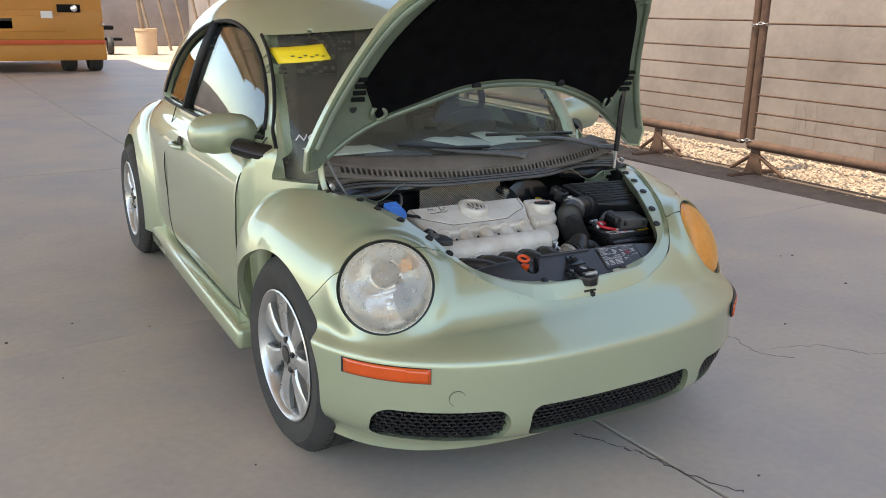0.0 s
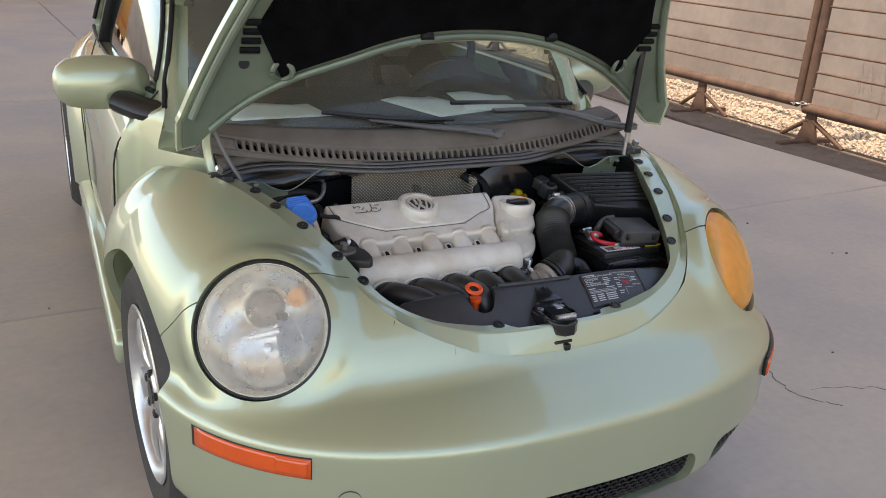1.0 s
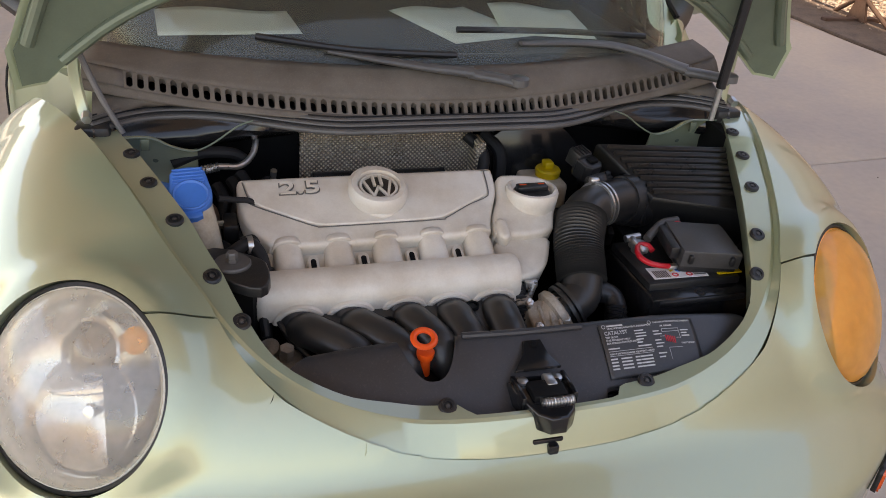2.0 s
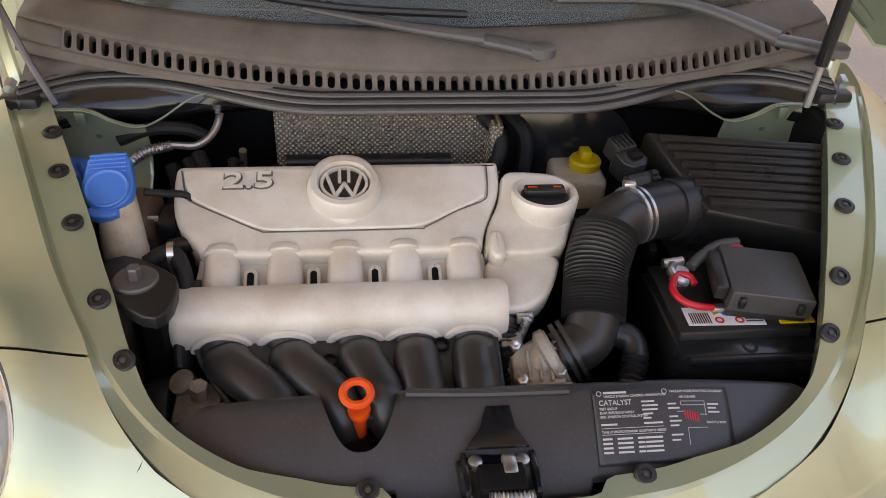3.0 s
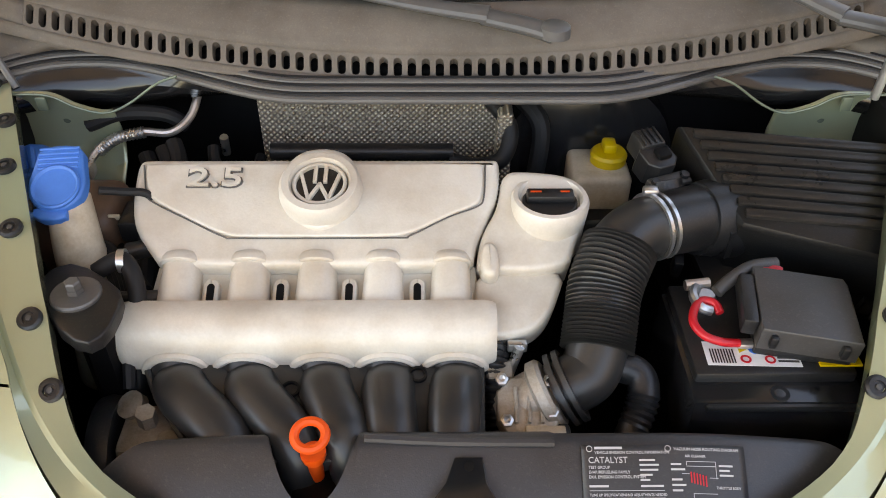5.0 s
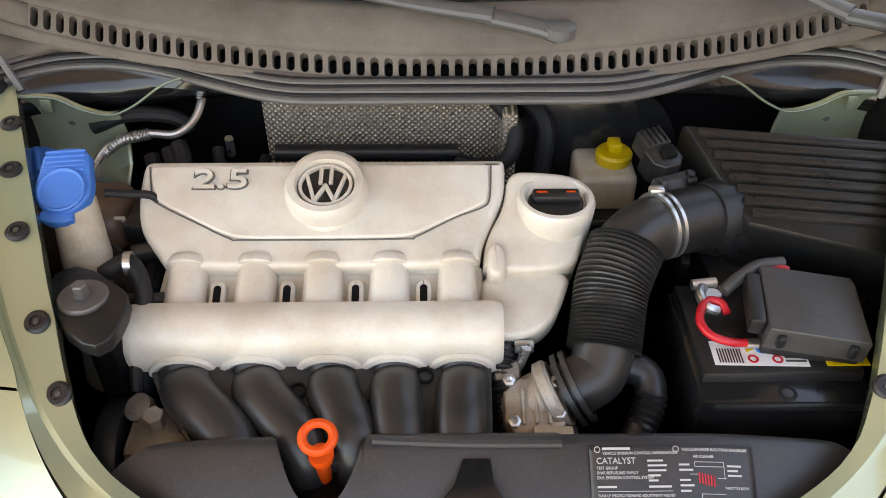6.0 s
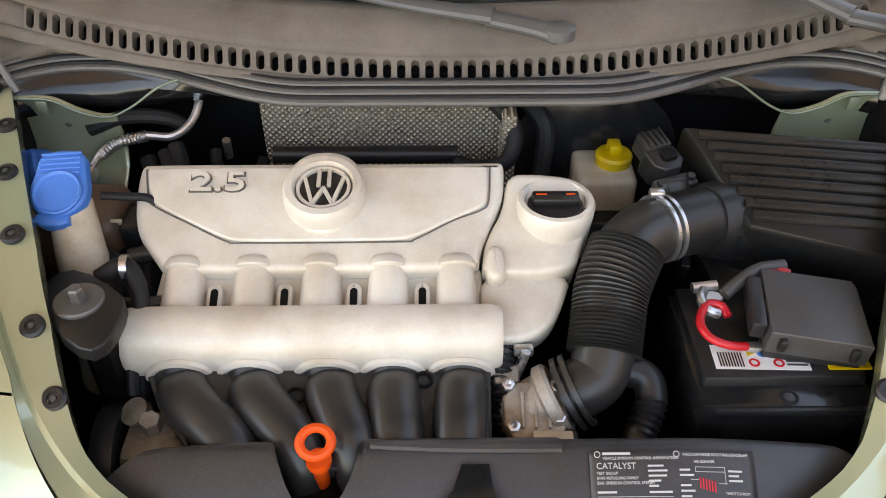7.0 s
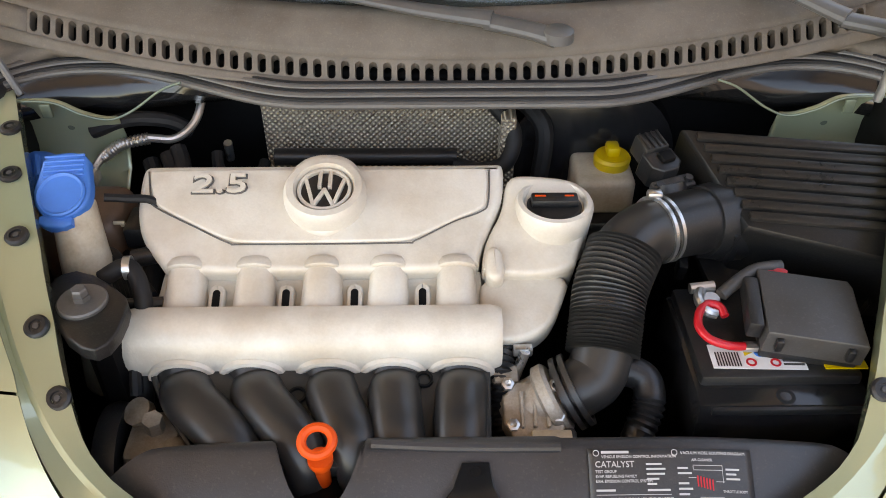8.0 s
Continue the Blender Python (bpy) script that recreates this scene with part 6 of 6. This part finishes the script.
# ---- hood hinges, strut, hood fittings ----
for sx in (-1, 1):
    part("hood_hinge", tube([(sx * 0.585, 0.87, 0.79), (sx * 0.60, 0.90, 0.83), (sx * 0.605, 0.905, 0.90), (sx * 0.585, 0.880, 0.98)], 0.010, 8, flat=0.5), paint, car, "green hood hinge arm")
    part("hinge_cap", box((sx * 0.585, 0.868, 0.802), (0.055, 0.05, 0.03), 0.008), black_plastic, car)
    part("hinge_bolt", rod((sx * 0.590, 0.845, 0.83), (sx * 0.590, 0.860, 0.835), 0.008, 6), zinc, car)
STRUT_A, STRUT_B = Vector((0.520, 0.812, 0.812)), Vector((0.520, 0.775, 1.36))
strut = part("gas_strut", rod(STRUT_A + (STRUT_B - STRUT_A) * 0.12, STRUT_B, 0.0095, 16), black_gloss, car, "black gas strut holding the hood")
part("strut_rod", rod(STRUT_A, STRUT_A + (STRUT_B - STRUT_A) * 0.14, 0.0055, 12), zinc, strut)
part("hinge_spring", tube([(-0.54, 0.86, 0.80), (-0.57, 0.88, 0.86), (-0.60, 0.90, 0.94)], 0.005, 8), grey_metal, car)

# ---- mirrors, handle, running boards, seams ----
for sx in (-1, 1):
    mc = Vector((sx * 0.780, 1.40, 0.938))
    mir = part("mirror_arm", tube([(sx * 0.645, 1.25, 0.875), (sx * 0.69, 1.29, 0.880), (sx * 0.745, 1.36, 0.895)], lambda u: 0.046 - 0.004 * u, 14, 6, flat=0.75), black_plastic, car, "black mirror foot")
    rings = []
    for k, r in ((-0.115, 0.030), (-0.105, 0.055), (-0.075, 0.078), (-0.02, 0.090), (0.04, 0.090), (0.09, 0.078), (0.115, 0.055), (0.125, 0.025)):
        rings.append([mc + Vector((sx * k, 0.62 * r * math.sin(2 * math.pi * j / 24) + (0.02 if math.sin(2 * math.pi * j / 24) < 0 else -0.02) * 0, 0.80 * r * math.cos(2 * math.pi * j / 24))) for j in range(24)])
    part("mirror_shell", ring_loft(rings), paint, mir, "green door mirror housing")
    board = part("running_board", box((sx * 0.783, 2.01, 0.225), (0.090, 1.62, 0.085), 0.022, seg=3), paint, car, "green running board sill")
    part("tread_strip", box((sx * 0.796, 2.01, 0.2685), (0.04, 1.50, 0.004), 0.001), paint, board)


def body_x(y, z):
    lo, hi = 0.3, 1.0
    for _ in range(30):
        mid = (lo + hi) / 2
        if side_field(np.array([[mid, y, z]]))[0] < 0:
            lo = mid
        else:
            hi = mid
    return lo


for sx in (-1, 1):
    for nm, pts in (("door_seam", [(1.30, 0.93), (1.285, 0.80), (1.28, 0.65), (1.29, 0.50), (1.31, 0.36), (1.36, 0.285), (1.6, 0.275), (2.2, 0.275), (2.42, 0.29), (2.46, 0.36), (2.47, 0.5), (2.48, 0.7), (2.50, 0.93)]), ("belt_trim", [(1.32, 0.925), (1.5, 0.923), (2.0, 0.922), (2.5, 0.923), (2.83, 0.925)])):
        part(nm, tube([(sx * (body_x(y, z) + (0.0 if nm == "door_seam" else 0.003)), y, z) for y, z in pts], 0.0026 if nm == "door_seam" else 0.007, 6, 5), rubber, car)
    arch = []
    for k in range(25):
        a = math.pi * k / 24
        y, z = 2.08 - 0.765 * math.cos(a), 0.90 + 0.415 * math.sin(a)
        if z > WIN_Z:
            arch.append((sx * (body_x(y, z) + 0.002), y, z))
    part("window_trim", tube(arch, 0.008, 8, 3), rubber, car, "black window rubber")
    bz = [(2.33, 0.925), (2.26, 1.08), (2.24, 1.2), (2.25, 1.305)]
    part("b_pillar", tube([(sx * (body_x(y, z) - 0.006), y, z) for y, z in bz], 0.020, 10, 5, flat=0.6), black_plastic, car)
    hx = body_x(2.19, 0.78)
    handle = part("door_handle", tube([(sx * (hx + 0.004), 2.27, 0.78), (sx * (hx + 0.03), 2.23, 0.782), (sx * (hx + 0.03), 2.15, 0.782), (sx * (hx + 0.004), 2.11, 0.78)], 0.011, 10, 6), paint, car, "green pull handle of the door")
    part("handle_cup", lathe([(0.0, -0.002), (0.042, -0.002), (0.040, 0.003), (0.0, 0.001)], axis((sx * hx, 2.19, 0.78), (sx, 0, 0.1)), 28), black_plastic, handle)

# A-pillar trim and screen edge
for sx in (-1, 1):
    pts = []
    for k in range(9):
        z = 0.905 + 0.365 * k / 8
        x = 0.660 - 0.26 * (z - 0.88)
        lo, hi = 0.5, 2.2
        for _ in range(30):
            mid = (lo + hi) / 2
            if side_field(np.array([[x, mid, z]]))[0] > 0:
                lo = mid
            else:
                hi = mid
        pts.append((sx * x, lo - 0.002, z))
    part("screen_trim", tube(pts, 0.007, 8, 4), rubber, car, "black windshield edge rubber")

# ---- cabin ----
part("dashboard", box((0, 1.42, 0.80), (1.18, 0.62, 0.12), 0.05, seg=4), interior, car, "black dashboard")
part("instrument_hood", lathe([(0.0, 0), (0.13, 0), (0.12, 0.06), (0.07, 0.09), (0.0, 0.095)], Matrix.Translation((0.34, 1.58, 0.85)) @ Matrix.Rotation(radians(-35), 4, "X"), 28), interior, car)
SW = Matrix.Translation((0.34, 1.78, 0.93)) @ Matrix.Rotation(radians(-64), 4, "X")
rings = [[SW @ Vector(((0.185 + 0.016 * math.cos(b)) * math.cos(a), (0.185 + 0.016 * math.cos(b)) * math.sin(a), 0.016 * math.sin(b))) for b in [2 * math.pi * j / 10 for j in range(10)]] for a in [2 * math.pi * k / 36 for k in range(36)]]
wheel_s = part("steering_wheel", ring_loft(rings, closed=True), interior, car, "black steering wheel")
part("wheel_boss", lathe([(0.0, -0.03), (0.07, -0.03), (0.075, 0.0), (0.06, 0.02), (0.0, 0.025)], SW, 24), interior, wheel_s)
for a in (0, 180, 270):
    part("wheel_spoke", rod(SW @ Vector((0, 0, 0)), SW @ Vector((0.18 * math.cos(radians(a)), 0.18 * math.sin(radians(a)), 0)), 0.016, 10), interior, wheel_s)
for sx in (-1, 1):
    seat = part("seat", box((sx * 0.36, 2.25, 0.52), (0.50, 0.52, 0.18), 0.06, seg=4), seat_cloth, car, "dark cloth front seat")
    part("seat_back", box((sx * 0.36, 2.52, 0.86), (0.48, 0.16, 0.62), 0.06, Matrix.Identity(4), seg=4), seat_cloth, seat)
    part("headrest", box((sx * 0.36, 2.56, 1.24), (0.26, 0.10, 0.16), 0.045, seg=4), seat_cloth, seat)
part("rear_bench", box((0, 3.15, 0.72), (1.1, 0.30, 0.55), 0.06, seg=4), seat_cloth, car)
part("cabin_floor", box((0, 2.2, 0.33), (1.3, 2.4, 0.04), 0.01), interior, car)
part("room_mirror", box((0.0, 1.40, 1.27), (0.22, 0.03, 0.06), 0.012), black_plastic, car, "black rear-view mirror")


def screen_y(x, z, depth=0.022):
    lo, hi = 0.5, 2.2
    for _ in range(30):
        mid = (lo + hi) / 2
        if cabin_field(np.array([[x, mid, z]]))[0] + depth > 0:
            lo = mid
        else:
            hi = mid
    return lo


def screen_patch(name, x0, x1, z0, z1, material, label, depth=0.010):
    bm = bmesh.new()
    vs = [[bm.verts.new((x0 + (x1 - x0) * i / 6, screen_y(x0 + (x1 - x0) * i / 6, z0 + (z1 - z0) * j / 3 + 0.18 * (x1 - x0) * i / 6, depth), z0 + (z1 - z0) * j / 3 + 0.18 * (x1 - x0) * i / 6)) for i in range(7)] for j in range(4)]
    for j in range(3):
        for i in range(6):
            bm.faces.new((vs[j][i], vs[j][i + 1], vs[j + 1][i + 1], vs[j + 1][i]))
    o = part(name, bm, material, windshield, label)
    o.modifiers.new("thickness", "SOLIDIFY").thickness = 0.001
    return o


tag = screen_patch("yellow_tag", -0.563, -0.432, 1.176, 1.226, yellow_paper, "yellow handwritten tag on the windshield")
for k in range(6):
    x = -0.530 + 0.015 * k
    screen_patch("pen_stroke", x, x + 0.009, 1.202 + 0.002 * k - 0.005 * (k % 2), 1.205 + 0.002 * k - 0.005 * (k % 2), black_plastic, "", 0.008)


# white hand-drawn strokes low on the screen
def screen_stroke(pts):
    part("chalk_stroke", tube([(x, screen_y(x, z, 0.004), z) for x, z in pts], 0.0022, 6, 3), print_white, windshield, "white handwriting on the windshield")


screen_stroke([(-0.597, 0.935), (-0.592, 0.944), (-0.587, 0.954)])
screen_stroke([(-0.587, 0.954), (-0.583, 0.946), (-0.579, 0.938)])
screen_stroke([(-0.579, 0.938), (-0.574, 0.948), (-0.569, 0.958)])
screen_stroke([(-0.551, 0.957), (-0.558, 0.958), (-0.565, 0.951), (-0.566, 0.941), (-0.560, 0.936), (-0.552, 0.938)])
screen_stroke([(-0.565, 0.948), (-0.560, 0.949), (-0.554, 0.950)])


# ---- papers on the dashboard ----
def sheet_of_paper(x, y, z, turn, w, h):
    root = thing("paper_sheet", (x, y, z), "white paper sheet lying on the black dashboard", "paper", "papers on the dashboard")
    bm = bmesh.new()
    m = Matrix.Translation((x, y, z)) @ Matrix.Rotation(turn, 4, "Z")
    vs = [[bm.verts.new(m @ Vector((w * (i / 6 - 0.5), h * (j / 6 - 0.5), 0.006 * math.sin(i * 0.9) * (j / 6)))) for i in range(7)] for j in range(7)]
    for j in range(6):
        for i in range(6):
            bm.faces.new((vs[j][i], vs[j][i + 1], vs[j + 1][i + 1], vs[j + 1][i]))
    o = part("page", bm, white_paper, root)
    o.modifiers.new("thickness", "SOLIDIFY").thickness = 0.0006


sheet_of_paper(0.16, 1.30, 0.866, 0.3, 0.21, 0.28)
sheet_of_paper(0.36, 1.32, 0.868, -0.2, 0.21, 0.28)
sheet_of_paper(-0.35, 1.30, 0.866, 0.05, 0.28, 0.20)


# ---- the yard ----
floor = thing("floor", (0, 0, 0), "stained grey concrete slab floor with joints", "floor", kind="structure")
slab_bm = box((0, 0, -0.08), (3.99, 3.99, 0.16), 0.006, seg=1)
slab_mesh = bpy.data.meshes.new("slab")
slab_bm.to_mesh(slab_mesh)
slab_bm.free()
slab_mesh.materials.append(concrete)
GRID = Matrix.Rotation(radians(4.2), 4, "Z")
for i in range(-4, 1):
    for j in range(-3, 5):
        s = new("slab", slab_mesh)
        s.parent = floor
        s.matrix_basis = Matrix.Translation((1.948, 4.241, 0)) @ GRID @ Matrix.Translation((4.0 * i, 4.0 * j, 0))

ground = part("ground", box((0, 400, -0.06), (2600, 2600, 0.06)), gravel_mat, None)
tagged(ground, "pale sunlit gravel ground around the slab", "ground", kind="structure")

# dirt strip, coloured dark where the canopy shadow lies beside the slab
part("shaded_dirt_verge", box((4.36, 3.0, -0.02), (0.62, 16.0, 0.03), 0.008), shaded_dirt, ground, "brown dirt verge along the slab, darkened for the canopy shadow")

wall_east = part("wall_east", box((5.75, 8, 2.0), (0.2, 60, 4.2), 0.01), wall_mat, None)
tagged(wall_east, "tan concrete wall with faint stains behind the fence", "wall", kind="structure")

canopy = thing("ceiling", (0, 0, 0), "sheet metal canopy roof over the parking bay", "roof", kind="structure")
bm = box((-3.125, 7.2, 5.1), (10.95, 22.0, 0.08))
for k in range(7):
    box((-3.125, -3.5 + 3.6 * k, 4.9), (10.9, 0.12, 0.3), bm=bm)
part("roof_sheet", bm, roof_metal, canopy)

# gravel strip along the slab
def pebbles(name, count, x0, x1, y0, y1, z, r0, r1, material, seed):
    rng = random.Random(seed)
    tmp = bmesh.new()
    bmesh.ops.create_icosphere(tmp, subdivisions=1, radius=1)
    base = [v.co.copy() for v in tmp.verts]
    tri = [[v.index for v in f.verts] for f in tmp.faces]
    tmp.free()
    V, F = [], []
    for _ in range(count):
        r = r0 + (r1 - r0) * rng.random() ** 3
        c = Vector((rng.uniform(x0, x1), rng.uniform(y0, y1), z + r * 0.2))
        q = Euler((rng.uniform(0, 6), rng.uniform(0, 6), rng.uniform(0, 6))).to_matrix()
        s = Vector((1, rng.uniform(0.6, 1), rng.uniform(0.4, 0.8)))
        k = len(V)
        V += [c + r * (q @ Vector((b.x * s.x, b.y * s.y, b.z * s.z))) for b in base]
        F += [[k + i for i in t] for t in tri]
    mesh = bpy.data.meshes.new(name)
    mesh.from_pydata(V, [], F)
    mesh.materials.append(material)
    return tagged(new(name, mesh), "loose pale gravel stones beside the concrete slab", "gravel", kind="stuff")


pebbles("gravel", 9000, 4.45, 5.64, 0.8, 9.0, -0.03, 0.008, 0.035, gravel_mat, 4)

# pipe fence
FX = 4.52
fence = thing("fence", (FX, 3.655, 0), "rusty brown steel pipe fence panel with thin horizontal rods", "fence", "fence panels")


def fence_panel(root, y0, y1, feet, rail_z, rods):
    part("bottom_rail", rod((FX, y0, rail_z), (FX, y1, rail_z), 0.042, 18), rust_pipe, root)
    for y in (y0, y1):
        part("post", rod((FX, y, rail_z), (FX, y, 2.1), 0.036, 16), rust_pipe, root)
    part("top_rail", rod((FX, y0, 2.1), (FX, y1, 2.1), 0.036, 16), rust_pipe, root)
    for z in rods:
        part("rod", rod((FX, y0, z), (FX, y1, z), 0.0085, 8), rust_pipe, root)
    for y in feet:
        foot = part("foot", prism([(-0.10, -0.03), (0.10, -0.03), (0.055, 0.10), (0.04, rail_z - 0.05), (-0.04, rail_z - 0.05), (-0.055, 0.10)], -0.012, 0.012, Matrix(((0, 0, 1, FX), (1, 0, 0, y), (0, 1, 0, 0.03), (0, 0, 0, 1)))), rust_pipe, root, "flared steel foot")
        for dy in (-1, 1):
            part("foot_brace", rod((FX, y + 0.02 * dy, 0.17), (FX + 0.05, y + 0.30 * dy, 0.0), 0.018, 10), rust_pipe, foot)
        part("foot_bar", box((FX, y, 0.0), (0.62, 0.06, 0.035), 0.006), rust_pipe, foot)


fence_panel(fence, 3.655, 9.7, (4.74, 8.6), 0.29, (0.467, 0.61, 0.757, 0.924, 1.09, 1.332, 1.60, 1.86))
other = thing("fence", (FX, 3.57, 0), "rusty brown steel pipe fence panel with thin horizontal rods", "fence", "fence panels")
fence_panel(other, -2.6, 3.575, (-1.5, 3.50), 0.252, (0.41, 0.538, 0.694, 0.859, 1.031, 1.308, 1.58, 1.85))
for z in (0.285, 1.30):
    chain = thing("chain", (FX, 3.615, z), "short steel chain tied round the fence posts", "chain", "fence chains")
    for k in range(12):
        a = 2 * math.pi * k / 12
        c = Vector((FX + 0.052 * math.cos(a), 3.615 + 0.085 * math.sin(a), z + 0.01 * math.sin(2 * a)))
        mm = axis(c, (-math.sin(a), math.cos(a), 0), radians(90 * (k % 2)))
        rings = [[mm @ Vector(((0.011 + 0.0035 * math.cos(b)) * math.cos(t), 0.0035 * math.sin(b), 1.7 * (0.011 + 0.0035 * math.cos(b)) * math.sin(t))) for b in [2 * math.pi * j / 6 for j in range(6)]] for t in [2 * math.pi * i / 12 for i in range(12)]]
        part("link", ring_loft(rings, closed=True), zinc, chain)

# utility truck parked behind
truck = thing("truck", (-1.55, 19.5, 0), "large yellow utility truck with a red stripe, parked", "truck")
part("body", box((-1.60, 20.2, 1.55), (5.1, 4.8, 2.0), 0.04), truck_paint, truck)
part("lower_skirt", box((-1.60, 17.86, 0.42), (5.15, 0.10, 0.34), 0.03), truck_paint, truck)
part("stripe", box((-1.60, 17.80, 0.625), (5.12, 0.03, 0.085), 0.006), truck_red, truck, "red stripe")
part("upper_panel", box((-1.60, 17.81, 0.98), (5.1, 0.05, 0.60), 0.02), truck_paint, truck)
part("recess", box((-0.45, 17.775, 1.00), (1.3, 0.02, 0.32), 0.01), truck_paint, truck)
part("warning_plate", box((-0.93, 17.77, 0.98), (0.30, 0.01, 0.16), 0.0), yellow_paper, truck, "yellow and black warning plate")
part("plate_top", box((-0.93, 17.765, 1.08), (0.30, 0.01, 0.05), 0.0), black_plastic, truck)
part("note", box((-0.13, 17.76, 1.18), (0.22, 0.01, 0.14), 0.0), white_paper, truck)
part("lamp_recess", box((0.30, 17.77, 1.31), (0.45, 0.02, 0.16), 0.01), dark_bay, truck)
part("rear_lamp", lathe([(0.0, 0), (0.07, 0), (0.065, 0.03), (0.0, 0.04)], axis((0.40, 17.77, 1.31), (0, -1, 0)), 20), chrome, truck)
part("grip", tube([(0.88, 17.76, 0.98), (0.88, 17.70, 1.0), (0.93, 17.70, 1.0), (0.95, 17.76, 0.98)], 0.015, 8), chrome, truck)
for x in (0.25, 0.77, -3.45, -3.95):
    tm = Matrix.Translation((x, 18.35, 0.46)) @ Matrix.Rotation(radians(90), 4, "Y")
    part("tyre", lathe([(0.22, -0.12), (0.42, -0.14), (0.46, -0.10), (0.45, -0.05), (0.46, -0.04), (0.46, 0.04), (0.45, 0.05), (0.46, 0.10), (0.42, 0.14), (0.22, 0.12)], tm, 36), tyre_rubber, truck)
part("chassis", box((-1.60, 20.0, 0.52), (2.6, 4.2, 0.25), 0.03), dark_bay, truck)

# sunlit corner beyond
pot = thing("planter", (3.05, 25.0, -0.03), "round tan concrete planter standing in the sun", "planter")
part("pot", lathe([(0.0, -0.03), (0.29, -0.03), (0.31, 0.66), (0.33, 0.68), (0.33, 0.74), (0.28, 0.74), (0.27, 0.6), (0.0, 0.6)], Matrix.Translation((3.05, 25.0, 0)), 32), pot_mat, pot)
part("stake", rod((2.98, 25.0, 0.5), (2.8, 25.0, 2.6), 0.06, 10), wood, pot, "weathered timber stake")
for k in range(6):
    lean = thing("timber_prop", (3.7 + 0.55 * k, 27.5, -0.03), "dark leaning timber prop of a rack", "timber", "leaning timbers")
    part("beam", rod((3.7 + 0.55 * k, 27.5, -0.03), (3.2 + 0.55 * k, 27.8, 3.0), 0.05, 8), wood, lean)
cart = thing("machine", (1.65, 25.5, -0.03), "dark machine frame with wheels, far off in the sun", "machine")
part("frame", box((1.65, 25.6, 0.75), (1.1, 0.5, 0.12), 0.03), dark_bay, cart)
part("cabinet", box((1.5, 25.7, 1.15), (0.7, 0.5, 0.7), 0.05), grey_plastic, cart)
part("deck", box((1.8, 25.4, 0.42), (1.2, 0.4, 0.08), 0.02), dark_bay, cart)
for x in (1.25, 2.05):
    part("tyre", lathe([(0.12, -0.07), (0.24, -0.08), (0.27, 0.0), (0.24, 0.08), (0.12, 0.07)], Matrix.Translation((x, 25.3, 0.24)) @ Matrix.Rotation(radians(90), 4, "Y"), 24), tyre_rubber, cart)
far_wall = part("wall_north", box((2.0, 31.0, 1.4), (46, 0.2, 3.0), 0.01), wall_mat, None)
tagged(far_wall, "plain tan yard wall far behind", "wall", kind="structure")

# cracks in the slabs
def crack(pts, width, seed):
    rng = random.Random(seed)
    bm = bmesh.new()
    line = spline([(x, y, 0.0) for x, y in pts], 10)
    prev = None
    for i, p in enumerate(line):
        q = p + Vector((rng.uniform(-0.01, 0.01), rng.uniform(-0.01, 0.01), 0.0006))
        w = width * rng.uniform(0.4, 1.2)
        now = (bm.verts.new(q + Vector((w, w * 0.4, 0))), bm.verts.new(q - Vector((w, w * 0.4, 0))))
        if prev:
            bm.faces.new((prev[0], now[0], now[1], prev[1]))
        prev = now
    part("crack", bm, crack_mat, floor, "thin dark crack")


crack([(0.10, 0.42), (0.17, 0.30), (0.22, 0.18), (0.25, 0.05), (0.33, -0.10)], 0.0035, 1)
crack([(1.15, 0.95), (1.25, 0.80), (1.22, 0.62), (1.32, 0.50)], 0.0025, 2)
crack([(1.30, 0.62), (1.52, 0.55), (1.62, 0.40), (1.72, 0.36)], 0.0025, 3)
crack([(-0.30, 0.12), (-0.26, -0.02), (-0.18, -0.12)], 0.0025, 5)


# dark water stains low on the wall
def wall_stain(y0, y1, z1, seed):
    rng = random.Random(seed)
    bm = bmesh.new()
    n = 14
    low = [bm.verts.new((5.6465, y0 + (y1 - y0) * i / n, 0.0)) for i in range(n + 1)]
    top = [bm.verts.new((5.6465, y0 + (y1 - y0) * i / n, z1 * (0.35 + 0.65 * rng.random()))) for i in range(n + 1)]
    for i in range(n):
        bm.faces.new((low[i], top[i], top[i + 1], low[i + 1]))
    part("wall_stain", bm, stain_mat, wall_east, "dark damp stain on the wall")


wall_stain(3.75, 4.02, 0.62, 11)
wall_stain(3.10, 3.62, 0.50, 12)
wall_stain(5.30, 5.75, 0.22, 13)
wall_stain(1.6, 2.6, 0.45, 14)


# grit and small stones lying on the slab
rng = random.Random(21)
bm = bmesh.new()
for _ in range(70):
    x, y, r = rng.uniform(-2.6, 2.6), rng.uniform(-0.9, 2.4), rng.uniform(0.002, 0.006)
    if abs(x) < 0.9 and y > 0.05:
        continue
    box((x, y, r * 0.4), (2 * r, 1.5 * r, r), 0, Matrix.Identity(4), bm=bm)
tagged(part("floor_grit", bm, crack_mat, floor, "scattered grit on the concrete"), kind="stuff")
